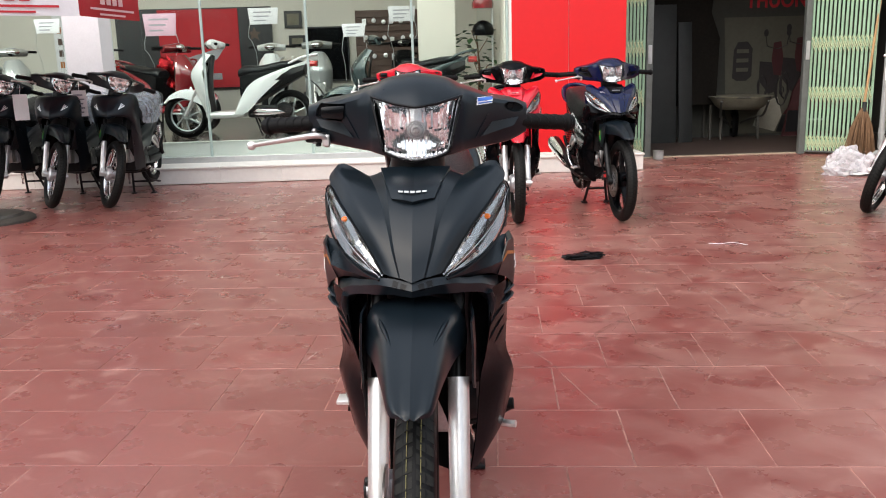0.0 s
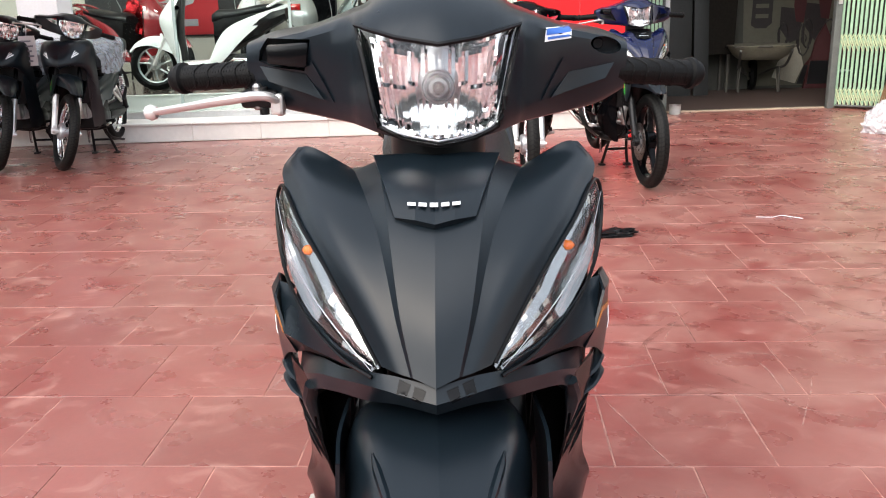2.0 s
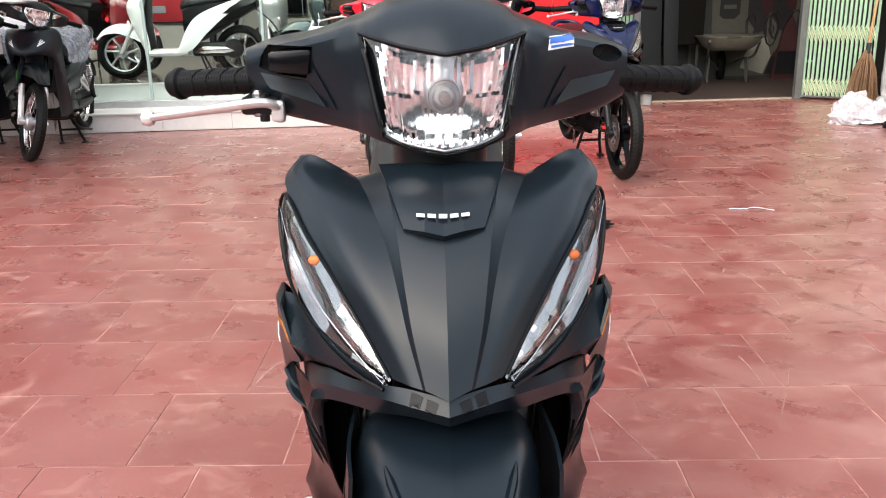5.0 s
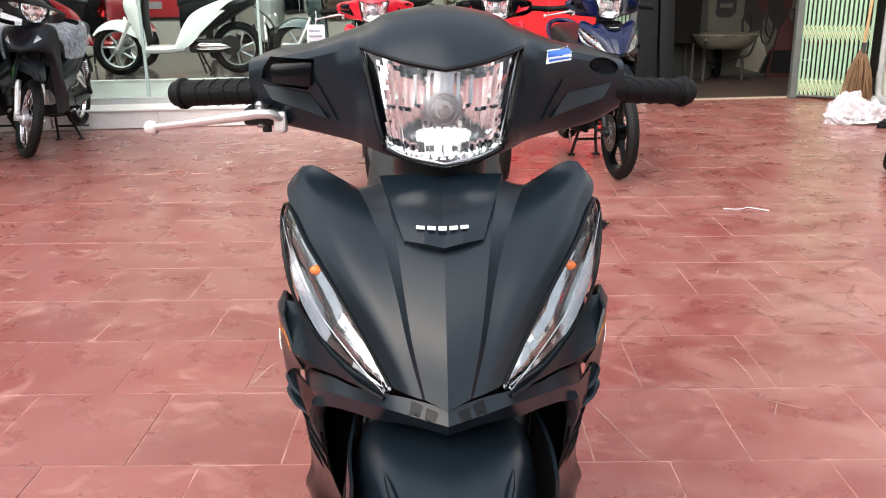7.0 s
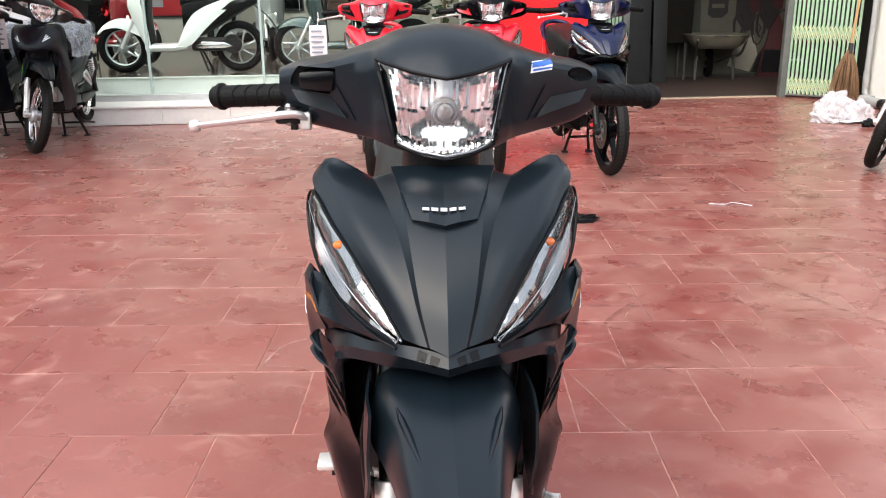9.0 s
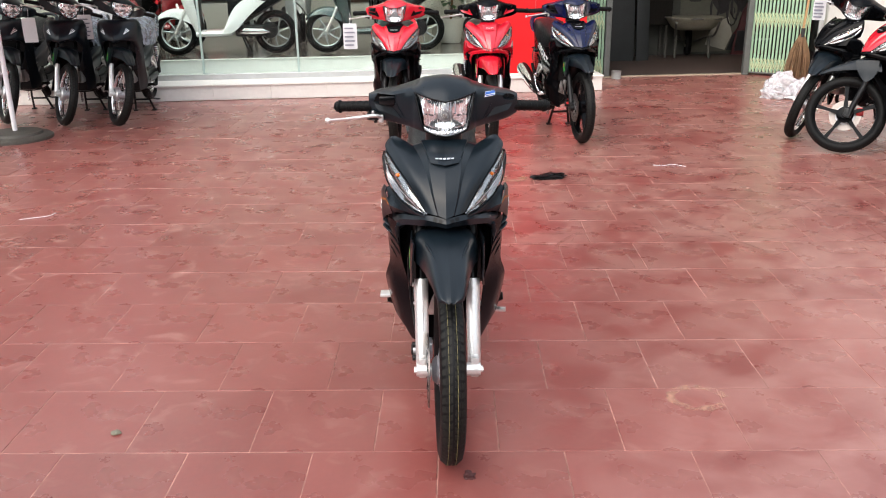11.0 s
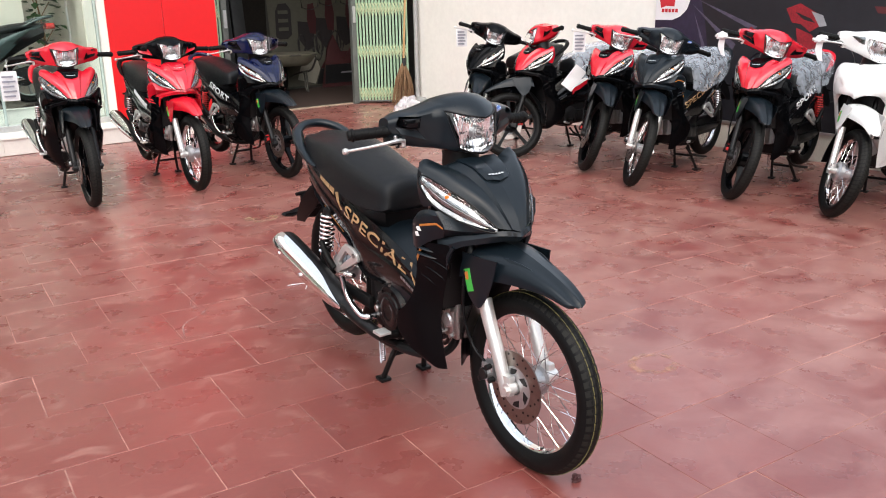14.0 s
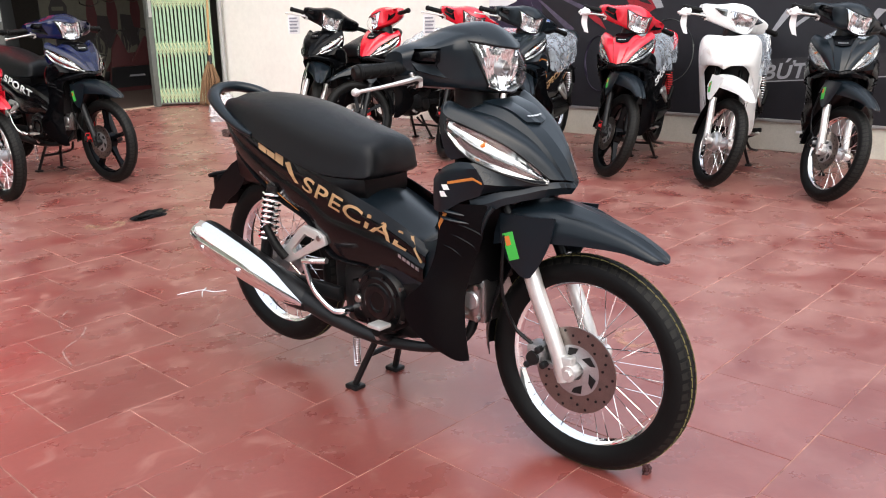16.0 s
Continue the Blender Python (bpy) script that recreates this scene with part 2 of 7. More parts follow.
M = dict(
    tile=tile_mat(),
    grout=mat("grout", (0.335, 0.175, 0.14), 0.9, var=0.8, scale=2.2, bump=0.3),
    matte=mat("matt_black_paint", (0.0050, 0.0086, 0.0120), 0.29, var=0.06, bump=0.02, bscale=900, rvar=0.12, spec=0.30),
    plastic=mat("black_plastic", (0.0028, 0.0028, 0.0032), 0.34, var=0.15, bump=0.05, bscale=500, spec=0.18),
    rubber=mat("tyre_rubber", (0.0045, 0.0045, 0.0045), 0.5, var=0.2, scale=20, bump=0.1, bscale=300, spec=0.13),
    tread=mat("tyre_tread", (0.0125, 0.012, 0.0105), 0.6, var=0.2, scale=30, spec=0.15),
    vinyl=mat("seat_vinyl", (0.0046, 0.0054, 0.0066), 0.40, var=0.12, scale=12, bump=0.25, bscale=700, spec=0.26),
    chrome=mat("chrome", (0.90, 0.90, 0.91), 0.07, 1.0, var=0.05),
    alu=mat("silver_paint", (0.72, 0.71, 0.69), 0.34, 0.7, var=0.06, bump=0.03, bscale=500),
    discsteel=mat("disc_steel", (0.25, 0.215, 0.195), 0.30, 1.0, var=0.2, scale=40),
    steel=mat("steel", (0.38, 0.36, 0.35), 0.32, 1.0, var=0.2, scale=30),
    cast=mat("cast_aluminium", (0.45, 0.45, 0.46), 0.42, 0.9, var=0.15, scale=25, bump=0.12, bscale=200),
    dark=mat("dark_metal", (0.009, 0.009, 0.0095), 0.40, 0.2, var=0.2, scale=20, spec=0.3),
    red=mat("red_gloss_paint", (0.55, 0.007, 0.021), 0.25, coat=0.7, var=0.05),
    blue=mat("dark_blue_pearl_paint", (0.003, 0.006, 0.034), 0.16, 0.0, coat=0.15, var=0.08, spec=0.3),
    black=mat("gloss_black_paint", (0.0022, 0.0024, 0.0030), 0.17, var=0.08, spec=0.10),
    gloss=mat("glossy_black_plastic", (0.0026, 0.0026, 0.0032), 0.16, var=0.05, spec=0.26),
    lensrib=mat("clear_rim_plastic", (0.40, 0.42, 0.44), 0.12, 0.5, var=0.05),
    white=mat("white_paint", (0.78, 0.79, 0.78), 0.28, coat=0.5, var=0.03),
    teal=mat("grey_green_paint", (0.040, 0.060, 0.060), 0.25, 0.3, coat=0.7, var=0.06),
    maroon=mat("maroon_paint", (0.18, 0.012, 0.016), 0.25, coat=0.7, var=0.08),
    silver=mat("grey_silver_paint", (0.42, 0.44, 0.43), 0.3, 0.5, coat=0.5, var=0.06),
    glass=glass_mat("clear_lens"),
    mirror=mat("reflector", (0.86, 0.87, 0.88), 0.10, 1.0, var=0.06, scale=60),
    signalref=mat("signal_reflector", (0.34, 0.34, 0.33), 0.15, 1.0, var=0.10, scale=60),
    amber=mat("amber_bulb", (0.75, 0.17, 0.02), 0.2, var=0.1),
    redlens=mat("red_lens", (0.45, 0.01, 0.01), 0.15, coat=1.0),
    gold=mat("gold_sticker", (0.42, 0.25, 0.12), 0.4, 0.2, var=0.1),
    orange=mat("orange_sticker", (0.42, 0.15, 0.03), 0.4, var=0.1),
    pale=mat("white_sticker", (0.75, 0.75, 0.75), 0.45, var=0.05),
    bluest=mat("blue_sticker", (0.03, 0.12, 0.45), 0.4, var=0.05),
    green=mat("green_label", (0.05, 0.42, 0.06), 0.45, var=0.06),
    brick=mat("orange_label", (0.55, 0.16, 0.03), 0.45, var=0.06),
    redcal=mat("red_caliper", (0.60, 0.02, 0.02), 0.35, var=0.1),
    yellow=mat("tyre_line", (0.15, 0.135, 0.045), 0.7, var=0.3, scale=40),
    paper=mat("paper", (0.72, 0.71, 0.72), 0.8, var=0.06),
    ink=mat("grey_ink", (0.22, 0.22, 0.26), 0.8, var=0.1),
    film=film_mat("clear_wrapping_film", (0.56, 0.61, 0.68), 0.40, 0.35, 9),
    bag=film_mat("plastic_bag_film", (0.72, 0.70, 0.72), 0.52, 0.6, 18),
)


# ---- mesh helpers ----
def link(name, me, parent=None, material=None, label=""):
    ob = new(name, me)
    if material:
        if not me.materials:
            me.materials.append(None)
        ob.material_slots[0].link = "OBJECT"
        ob.material_slots[0].material = material
    if parent:
        ob.parent = parent
    if label:
        ob["label"] = label
    return ob


def done(verts, faces, angle=35):
    me = bpy.data.meshes.new("m")
    me.from_pydata([tuple(v) for v in verts], [], faces)
    bm = bmesh.new()
    bm.from_mesh(me)
    bmesh.ops.remove_doubles(bm, verts=bm.verts, dist=0.00005)
    bmesh.ops.recalc_face_normals(bm, faces=bm.faces)
    bm.to_mesh(me)
    bm.free()
    me.shade_smooth()
    me.set_sharp_from_angle(angle=radians(angle))
    return me


def finish(bm, angle=35):
    me = bpy.data.meshes.new("m")
    bmesh.ops.recalc_face_normals(bm, faces=bm.faces)
    bm.to_mesh(me)
    bm.free()
    me.shade_smooth()
    me.set_sharp_from_angle(angle=radians(angle))
    return me


def spline(pts, n, closed=False):
    """Catmull-Rom through pts, n steps a span."""
    p = np.array(pts, float)
    k = len(p)
    if n <= 1 and not closed:
        return p
    out = []
    spans = k if closed else k - 1
    for i in range(spans):
        if closed:
            a, b, c, d = p[(i - 1) % k], p[i], p[(i + 1) % k], p[(i + 2) % k]
        else:
            b, c = p[i], p[i + 1]
            a = p[i - 1] if i else 2 * b - c
            d = p[i + 2] if i + 2 < k else 2 * c - b
        for j in range(n):
            t = j / n
            out.append(0.5 * (2 * b + (c - a) * t + (2 * a - 5 * b + 4 * c - d) * t * t + (3 * b - a - 3 * c + d) * t ** 3))
    if not closed:
        out.append(p[-1])
    return np.array(out)


def lattice(rows, nu, nv, closed=False):
    rs = [spline(r, nv, closed) for r in rows]
    cols = [spline([r[j] for r in rs], nu) for j in range(len(rs[0]))]
    return np.array(cols).transpose(1, 0, 2)


def sheet(rows, nu=4, nv=4, thick=0.003, angle=35, mirrored=False, away=(0, 0, 0)):
    """A smooth shell through rows of control points. Its thickness goes towards the point away."""
    g = lattice(rows, nu, nv)
    R, C = g.shape[:2]
    gu, gv = np.gradient(g, axis=0), np.gradient(g, axis=1)
    nor = np.cross(gu, gv)
    nor /= np.linalg.norm(nor, axis=2, keepdims=True) + 1e-9
    side = np.sign(np.sum(nor * (np.array(away) - g)))
    inner = g + nor * thick * (side or 1)
    v = np.concatenate([g.reshape(-1, 3), inner.reshape(-1, 3)])
    o = R * C
    f = []
    for i in range(R - 1):
        for j in range(C - 1):
            a = i * C + j
            f.append((a, a + 1, a + C + 1, a + C))
            f.append((o + a, o + a + C, o + a + C + 1, o + a + 1))
    edge = [i * C for i in range(R)], [i * C + C - 1 for i in range(R)], list(range(C)), list(range(o - C, o))
    for e in edge:
        f += [(p, q, o + q, o + p) for p, q in zip(e, e[1:])]
    if mirrored:
        m = v * (-1, 1, 1)
        f += [tuple(i + len(v) for i in reversed(k)) for k in f]
        v = np.concatenate([v, m])
    return done(v, f, angle)


def rings(rows, nu=3, nv=3, angle=40, caps=True):
    """A closed body through rings of control points."""
    g = lattice(rows, nu, nv, True)
    R, C = g.shape[:2]
    f = [(i * C + j, i * C + (j + 1) % C, (i + 1) * C + (j + 1) % C, (i + 1) * C + j) for i in range(R - 1) for j in range(C)]
    if caps:
        f += [tuple(range(C))[::-1], tuple((R - 1) * C + j for j in range(C))]
    return done(g.reshape(-1, 3), f, angle)


def tube_vf(pts, rad, seg=8, steps=4, closed=False, flat=1.0):
    p = spline(pts, steps, closed)
    n = len(p)
    rr = np.interp(np.linspace(0, 1, n), np.linspace(0, 1, len(rad)), rad) if hasattr(rad, "__len__") else np.full(n, rad)
    v, f = [], []
    up = Vector((0.13, 0.21, 1.0)).normalized()
    for i in range(n):
        a, b = Vector(p[i - 1 if i or closed else 0]), Vector(p[(i + 1) % n if i < n - 1 or closed else i])
        d = (b - a).normalized()
        s = d.cross(up)
        if s.length < 0.15:
            s = d.cross(Vector((1, 0, 0)))
        s.normalize()
        u = s.cross(d)
        for k in range(seg):
            q = 2 * math.pi * k / seg
            v.append(Vector(p[i]) + (s * math.cos(q) + u * math.sin(q) * flat) * rr[i])
    for i in range(n if closed else n - 1):
        for k in range(seg):
            j = (i + 1) % n
            f.append((i * seg + k, i * seg + (k + 1) % seg, j * seg + (k + 1) % seg, j * seg + k))
    if not closed:
        f += [tuple(range(seg))[::-1], tuple((n - 1) * seg + k for k in range(seg))]
    return v, f


def join(*vfs, angle=40):
    v, f = [], []
    for a, b in vfs:
        o = len(v)
        v += [tuple(q) for q in a]
        f += [tuple(i + o for i in k) for k in b]
    return done(v, f, angle)


def tube(pts, rad, seg=8, steps=4, closed=False, flat=1.0):
    return join(tube_vf(pts, rad, seg, steps, closed, flat))


def lathe_vf(prof, seg=32, at=(0, 0, 0), axis="X", loop=False):
    """prof: (along, radius) pairs, turned about the axis."""
    v, f = [], []
    n = len(prof)
    for a, r in prof:
        for k in range(seg):
            q = 2 * math.pi * k / seg
            c, s = r * math.cos(q), r * math.sin(q)
            w = {"X": (a, c, s), "Y": (c, a, s), "Z": (c, s, a)}[axis]
            v.append((w[0] + at[0], w[1] + at[1], w[2] + at[2]))
    for i in range(n if loop else n - 1):
        j = (i + 1) % n
        for k in range(seg):
            f.append((i * seg + k, i * seg + (k + 1) % seg, j * seg + (k + 1) % seg, j * seg + k))
    if not loop:
        f += [tuple(range(seg))[::-1], tuple((n - 1) * seg + k for k in range(seg))]
    return v, f


def lathe(prof, seg=32, at=(0, 0, 0), axis="X", loop=False, angle=35):
    return join(lathe_vf(prof, seg, at, axis, loop), angle=angle)


def box_vf(x0, x1, y0, y1, z0, z1, bev=0.0):
    bm = bmesh.new()
    bmesh.ops.create_cube(bm, size=1)
    for q in bm.verts:
        q.co = Vector(((x0 + x1) / 2 + q.co.x * (x1 - x0), (y0 + y1) / 2 + q.co.y * (y1 - y0), (z0 + z1) / 2 + q.co.z * (z1 - z0)))
    if bev:
        bmesh.ops.bevel(bm, geom=bm.edges[:], offset=bev, segments=2, affect="EDGES", profile=0.5)
    bm.verts.index_update()
    v, f = [q.co.copy() for q in bm.verts], [tuple(k.index for k in q.verts) for q in bm.faces]
    bm.free()
    return v, f


def box(x0, x1, y0, y1, z0, z1, bev=0.0):
    return join(box_vf(x0, x1, y0, y1, z0, z1, bev), angle=12)


def slab_vf(poly, lo, hi, axis="X", bev=0.0):
    """A flat outline, extruded along the axis from lo to hi. poly in the other two axes' order."""
    bm = bmesh.new()
    def co(p, h):
        return {"X": (h, p[0], p[1]), "Y": (p[0], h, p[1]), "Z": (p[0], p[1], h)}[axis]
    a = [bm.verts.new(co(p, lo)) for p in poly]
    b = [bm.verts.new(co(p, hi)) for p in poly]
    bm.faces.new(a)
    bm.faces.new(b[::-1])
    for i in range(len(poly)):
        j = (i + 1) % len(poly)
        bm.faces.new((a[i], a[j], b[j], b[i]))
    bmesh.ops.recalc_face_normals(bm, faces=bm.faces)
    if bev:
        bmesh.ops.bevel(bm, geom=bm.edges[:], offset=bev, segments=2, affect="EDGES", profile=0.5)
    bm.verts.index_update()
    v, f = [q.co.copy() for q in bm.verts], [tuple(k.index for k in q.verts) for q in bm.faces]
    bm.free()
    return v, f


def slab(poly, lo, hi, axis="X", bev=0.0):
    return join(slab_vf(poly, lo, hi, axis, bev), angle=30)


def flip(me):
    """The mirror image of a mesh across the middle plane of its vehicle."""
    bm = bmesh.new()
    bm.from_mesh(me)
    for v in bm.verts:
        v.co.x = -v.co.x
    bmesh.ops.reverse_faces(bm, faces=bm.faces)
    out = bpy.data.meshes.new("m")
    bm.to_mesh(out)
    bm.free()
    out.shade_smooth()
    out.set_sharp_from_angle(angle=radians(38))
    return out


def words(text, size, depth=0.0005, shear=0.0, spread=1.0, bold=0.0):
    """Raised letters as a mesh, in the plane x, y, from the middle."""
    cu = bpy.data.curves.new("t", "FONT")
    cu.body, cu.size, cu.extrude, cu.shear, cu.space_character = text, size, depth, shear, spread
    cu.offset = bold
    cu.align_x, cu.align_y = "CENTER", "CENTER"
    ob = new("t", cu)
    dg = bpy.context.evaluated_depsgraph_get()
    me = bpy.data.meshes.new_from_object(ob.evaluated_get(dg))
    bpy.data.objects.remove(ob)
    bpy.data.curves.remove(cu)
    me.materials.clear()
    return me


from mathutils.bvhtree import BVHTree

# ---- the small motorcycle: front axle over the origin, nose towards -y ----
KIT = []      # (name, mesh, role, steered, parent, label, sets)


def kit(name, me, role, steered=False, under=None, label="", sets="", key=None):
    KIT.append((name, me, role, steered, under, label, sets, key or name))


def both(name, me, role, steered=False, under=None, label="", sets="", key=None):
    k = key or name
    kit(name, me, role, steered, under, label, sets, k + "_r")
    kit(name, flip(me), role, steered, under, label, sets, k + "_l")


def skin(me):
    """The surface of a mesh, to lay decals on."""
    return BVHTree.FromPolygons([v.co.copy() for v in me.vertices], [tuple(p.vertices) for p in me.polygons])


def onto(tree, a, b, axis, side, lift):
    """The point of the surface over (a, b), seen along x from one side or along y from the front."""
    o, d = (Vector((side * .6, a, b)), Vector((-side, 0, 0))) if axis == "X" else (Vector((a, -.6, b)), Vector((0, 1, 0)))
    p = tree.ray_cast(o, d)[0]
    if p is None:
        p = tree.find_nearest(Vector((side * .15, a, b)) if axis == "X" else Vector((a, .3, b)))[0]
    return p - d * lift


def patch_vf(tree, quad, axis, side=1, lift=.0012, n=8, m=3, rise=0.0):
    """A thin decal over four corners, laid on a surface."""
    q = [np.array(k, float) for k in quad]
    v = []
    for h in (lift, -.001):
        for i in range(n + 1):
            for j in range(m + 1):
                u, w = i / n, j / m
                a, b = (q[0] * (1 - u) + q[1] * u) * (1 - w) + (q[3] * (1 - u) + q[2] * u) * w
                v.append(tuple(onto(tree, a, b, axis, side, h + (rise * w if h > 0 else 0))))
    c, k = m + 1, (n + 1) * (m + 1)
    f = [(i * c + j, i * c + j + 1, (i + 1) * c + j + 1, (i + 1) * c + j) for i in range(n) for j in range(m)]
    f += [tuple(x + k for x in reversed(t)) for t in f]
    rim = [(i * c, (i + 1) * c) for i in range(n)] + [((i + 1) * c + m, i * c + m) for i in range(n)] + [(j + 1, j) for j in range(m)] + [(n * c + j, n * c + j + 1) for j in range(m)]
    return v, f + [(a, b, b + k, a + k) for a, b in rim]


def patch(*args, **kw):
    return join(patch_vf(*args, **kw))


def cut(me, *cutters):
    """A mesh with others taken out of it."""
    ob = new("t", me)
    tools = [new("c", c) for c in cutters]
    for t in tools:
        k = ob.modifiers.new("cut", "BOOLEAN")
        k.object, k.operation, k.solver = t, "DIFFERENCE", "EXACT"
    out = bpy.data.meshes.new_from_object(ob.evaluated_get(bpy.context.evaluated_depsgraph_get()))
    for t in tools + [ob]:
        bpy.data.objects.remove(t)
    out.materials.clear()
    bm = bmesh.new()
    bm.from_mesh(out)
    for f in bm.faces:
        f.material_index = 0
    return finish(bm, 32)


def wheel_parts(yc, zc, tw, key, steered, hub_r):
    """Tyre, rims of two kinds, hub and spokes of one wheel."""
    R = 0.281
    w = tw / 2
    prof = [(-w * .55, .214), (-w * .9, .228), (-w, .246), (-w * .86, .264), (-w * .5, .277), (0, R), (w * .5, .277), (w * .86, .264), (w, .246), (w * .9, .228), (w * .55, .214)]
    parts = []
    for i in range(66):                       # tread blocks, left and right by turns
        q = 2 * math.pi * i / 66
        for sgn, off in ((-1, 0), (1, 0.5)):
            qq = q + off * 2 * math.pi / 66
            v, f = [], []
            for (x, r, dq) in ((.08, .2795, 0), (.42, .2775, .018), (.86, .2635, .034)):
                for e in (-1, 1):
                    for h in (0, .0018):
                        a = qq + dq + e * .034 * (1 - .12 * x)
                        v.append((sgn * w * x, yc + (r + h) * math.cos(a), zc + (r + h) * math.sin(a)))
            for s in (0, 4):
                f += [(s + 1, s + 3, s + 7, s + 5), (s, s + 1, s + 5, s + 4), (s + 3, s + 2, s + 6, s + 7)]
            f += [(0, 2, 3, 1), (8, 9, 11, 10)]
            parts.append((v, f))
    kit("wheel", lathe([(-.0045, .2165), (-w * .62, .2185), (-w * .66, .226), (-w * .52, .227), (-w * .42, .214), (-w * .25, .206), (w * .25, .206), (w * .42, .214), (w * .52, .227), (w * .66, .226), (w * .62, .2185), (.0045, .2165)], 72, (0, yc, zc), "X", True), "rim", steered, None, "", "spoked", key)
    kit("hub", lathe([(-.052, .014), (-.05, .03), (-.036, hub_r), (-.030, hub_r * .8), (.026, hub_r * .8), (.032, hub_r), (.048, .03), (.052, .014)], 28, (0, yc, zc)), "cast", steered, key, "", "spoked", key + "_hub")
    sp = []
    for i in range(36):
        a = 2 * math.pi * i / 36
        s = -1 if i % 2 else 1
        b = a + (0.62 if (i // 2) % 2 else -0.62)
        sp.append(tube_vf([(s * .031, yc + hub_r * .92 * math.cos(b), zc + hub_r * .92 * math.sin(b)), (s * .004, yc + .212 * math.cos(a), zc + .212 * math.sin(a))], .0013, 5, 1))
    for i, s in enumerate(sp):
        kit("spoke", join(s), "chrome", steered, key, "", "spoked", f"{key}_spoke{i}")
    # cast wheel
    blades = [lathe_vf([(-.03, .05), (-.025, .06), (.025, .06), (.03, .05), (.03, .015), (-.03, .015)], 28, (0, yc, zc), "X", True)]
    for i in range(5):
        a = 2 * math.pi * i / 5 + .3
        v = []
        for r, hw, t in ((.05, .017, .02), (.12, .010, .014), (.21, .015, .016)):
            for e in (-1, 1):
                for h in (-1, 1):
                    v.append((h * t, yc + r * math.cos(a) - e * hw * math.sin(a), zc + r * math.sin(a) + e * hw * math.cos(a)))
        f = []
        for s in (0, 4):
            f += [(s, s + 1, s + 5, s + 4), (s + 1, s + 3, s + 7, s + 5), (s + 3, s + 2, s + 6, s + 7), (s + 2, s, s + 4, s + 6)]
        blades.append((v, f + [(0, 2, 3, 1), (8, 9, 11, 10)]))
    blades.append(lathe_vf([(-w * .66, .226), (-w * .45, .205), (w * .45, .205), (w * .66, .226), (w * .5, .214), (-w * .5, .214)], 72, (0, yc, zc), "X", True))
    kit("wheel", join(*blades), "castrim", steered, None, "black five-spoke cast wheel", "cast", key)
    kit("tyre", lathe(prof, 72, (0, yc, zc), "X", True), "rubber", steered, key, "black rubber tyre with zigzag tread", "", key + "_tyre")
    kit("tread", join(*parts), "tread", steered, key, "", "", key + "_tread")
    for x, e in ((-.013, "a"), (.011, "b")):
        dash = []
        for i in range(66):
            q = 2 * math.pi * i / 66
            dash.append(([(x + d * .0006, yc + (.2812 + h) * math.cos(q + g), zc + (.2812 + h) * math.sin(q + g)) for d in (-1, 1) for h in (-.004, .0003) for g in (-.040, .040)], [(0, 1, 3, 2), (4, 6, 7, 5), (2, 3, 7, 6), (0, 4, 5, 1), (0, 2, 6, 4), (1, 5, 7, 3)]))
        kit("tread_line", join(*dash), "yellow", steered, key, "thin yellow line round the tread", "fresh", key + "_line" + e)

AX = 0.283
RY, RZ = 1.18, 0.337
wheel_parts(0, AX, 0.074, "front_wheel", True, 0.045)
wheel_parts(RY, RZ, 0.084, "rear_wheel", False, 0.062)

# front brake on the right-hand side
kit("brake_disc", lathe([(-.064, .066), (-.064, .112), (-.060, .112), (-.060, .066)], 48, (0, 0, AX), "X", True), "discsteel", True, "front_wheel", "drilled steel brake disc", "disc")
kit("disc_carrier", lathe([(-.066, .024), (-.066, .046), (-.0635, .070), (-.059, .070), (-.056, .024)], 36, (0, 0, AX), "X", True), "cast", True, "front_wheel", "", "disc")
for i in range(6):
    a = math.pi * i / 3 + .2
    kit("disc_slot", slab([(.040 * math.cos(a - .25), AX + .040 * math.sin(a - .25)), (.060 * math.cos(a), AX + .060 * math.sin(a)), (.060 * math.cos(a + .45), AX + .060 * math.sin(a + .45)), (.046 * math.cos(a + .35), AX + .046 * math.sin(a + .35))], -.0672, -.0625), "dark", True, "front_wheel", "", "disc", f"slot{i}")
dots = []
for i in range(30):
    a = 2 * math.pi * i / 30
    r = .103 - .013 * (i % 3)
    dots.append(lathe_vf([(-.0652, .0036), (-.0638, .0036)], 8, (0, r * math.cos(a), AX + r * math.sin(a))))
kit("disc_hole", join(*dots), "dark", True, "front_wheel", "", "disc")
kit("caliper", join(box_vf(-.098, -.045, .075, .125, AX - .005, AX + .055, .01), lathe_vf([(-.106, .012), (-.106, .02), (-.09, .022), (-.05, .022)], 16, (0, .098, AX + .022)), box_vf(-.085, -.07, .03, .10, AX - .005, AX + .012, .004)), "caliper", True, None, "brake caliper", "disc")
kit("caliper_pin", join(*[lathe_vf([(-.110, .006), (-.108, .009), (-.09, .009)], 10, (0, y, AX + z)) for y, z in ((.085, .045), (.116, .0), (.070, .008))], lathe_vf([(-.112, .012), (-.112, .017), (-.106, .019)], 14, (0, .098, AX + .022))), "dark", True, "caliper", "", "disc")
kit("brake_hose", tube([(-.09, .11, AX + .05), (-.10, .160, AX + .09), (-.112, .190, AX + .18), (-.116, .186, AX + .29), (-.09, .200, .67), (-.05, .30, .86)], .0048, 8, 5), "plastic", True, None, "", "disc")
kit("drum_cover", lathe([(-.056, .012), (-.056, .05), (-.045, .062), (-.02, .064)], 28, (0, 0, AX)), "cast", True, "front_wheel", "", "drum")

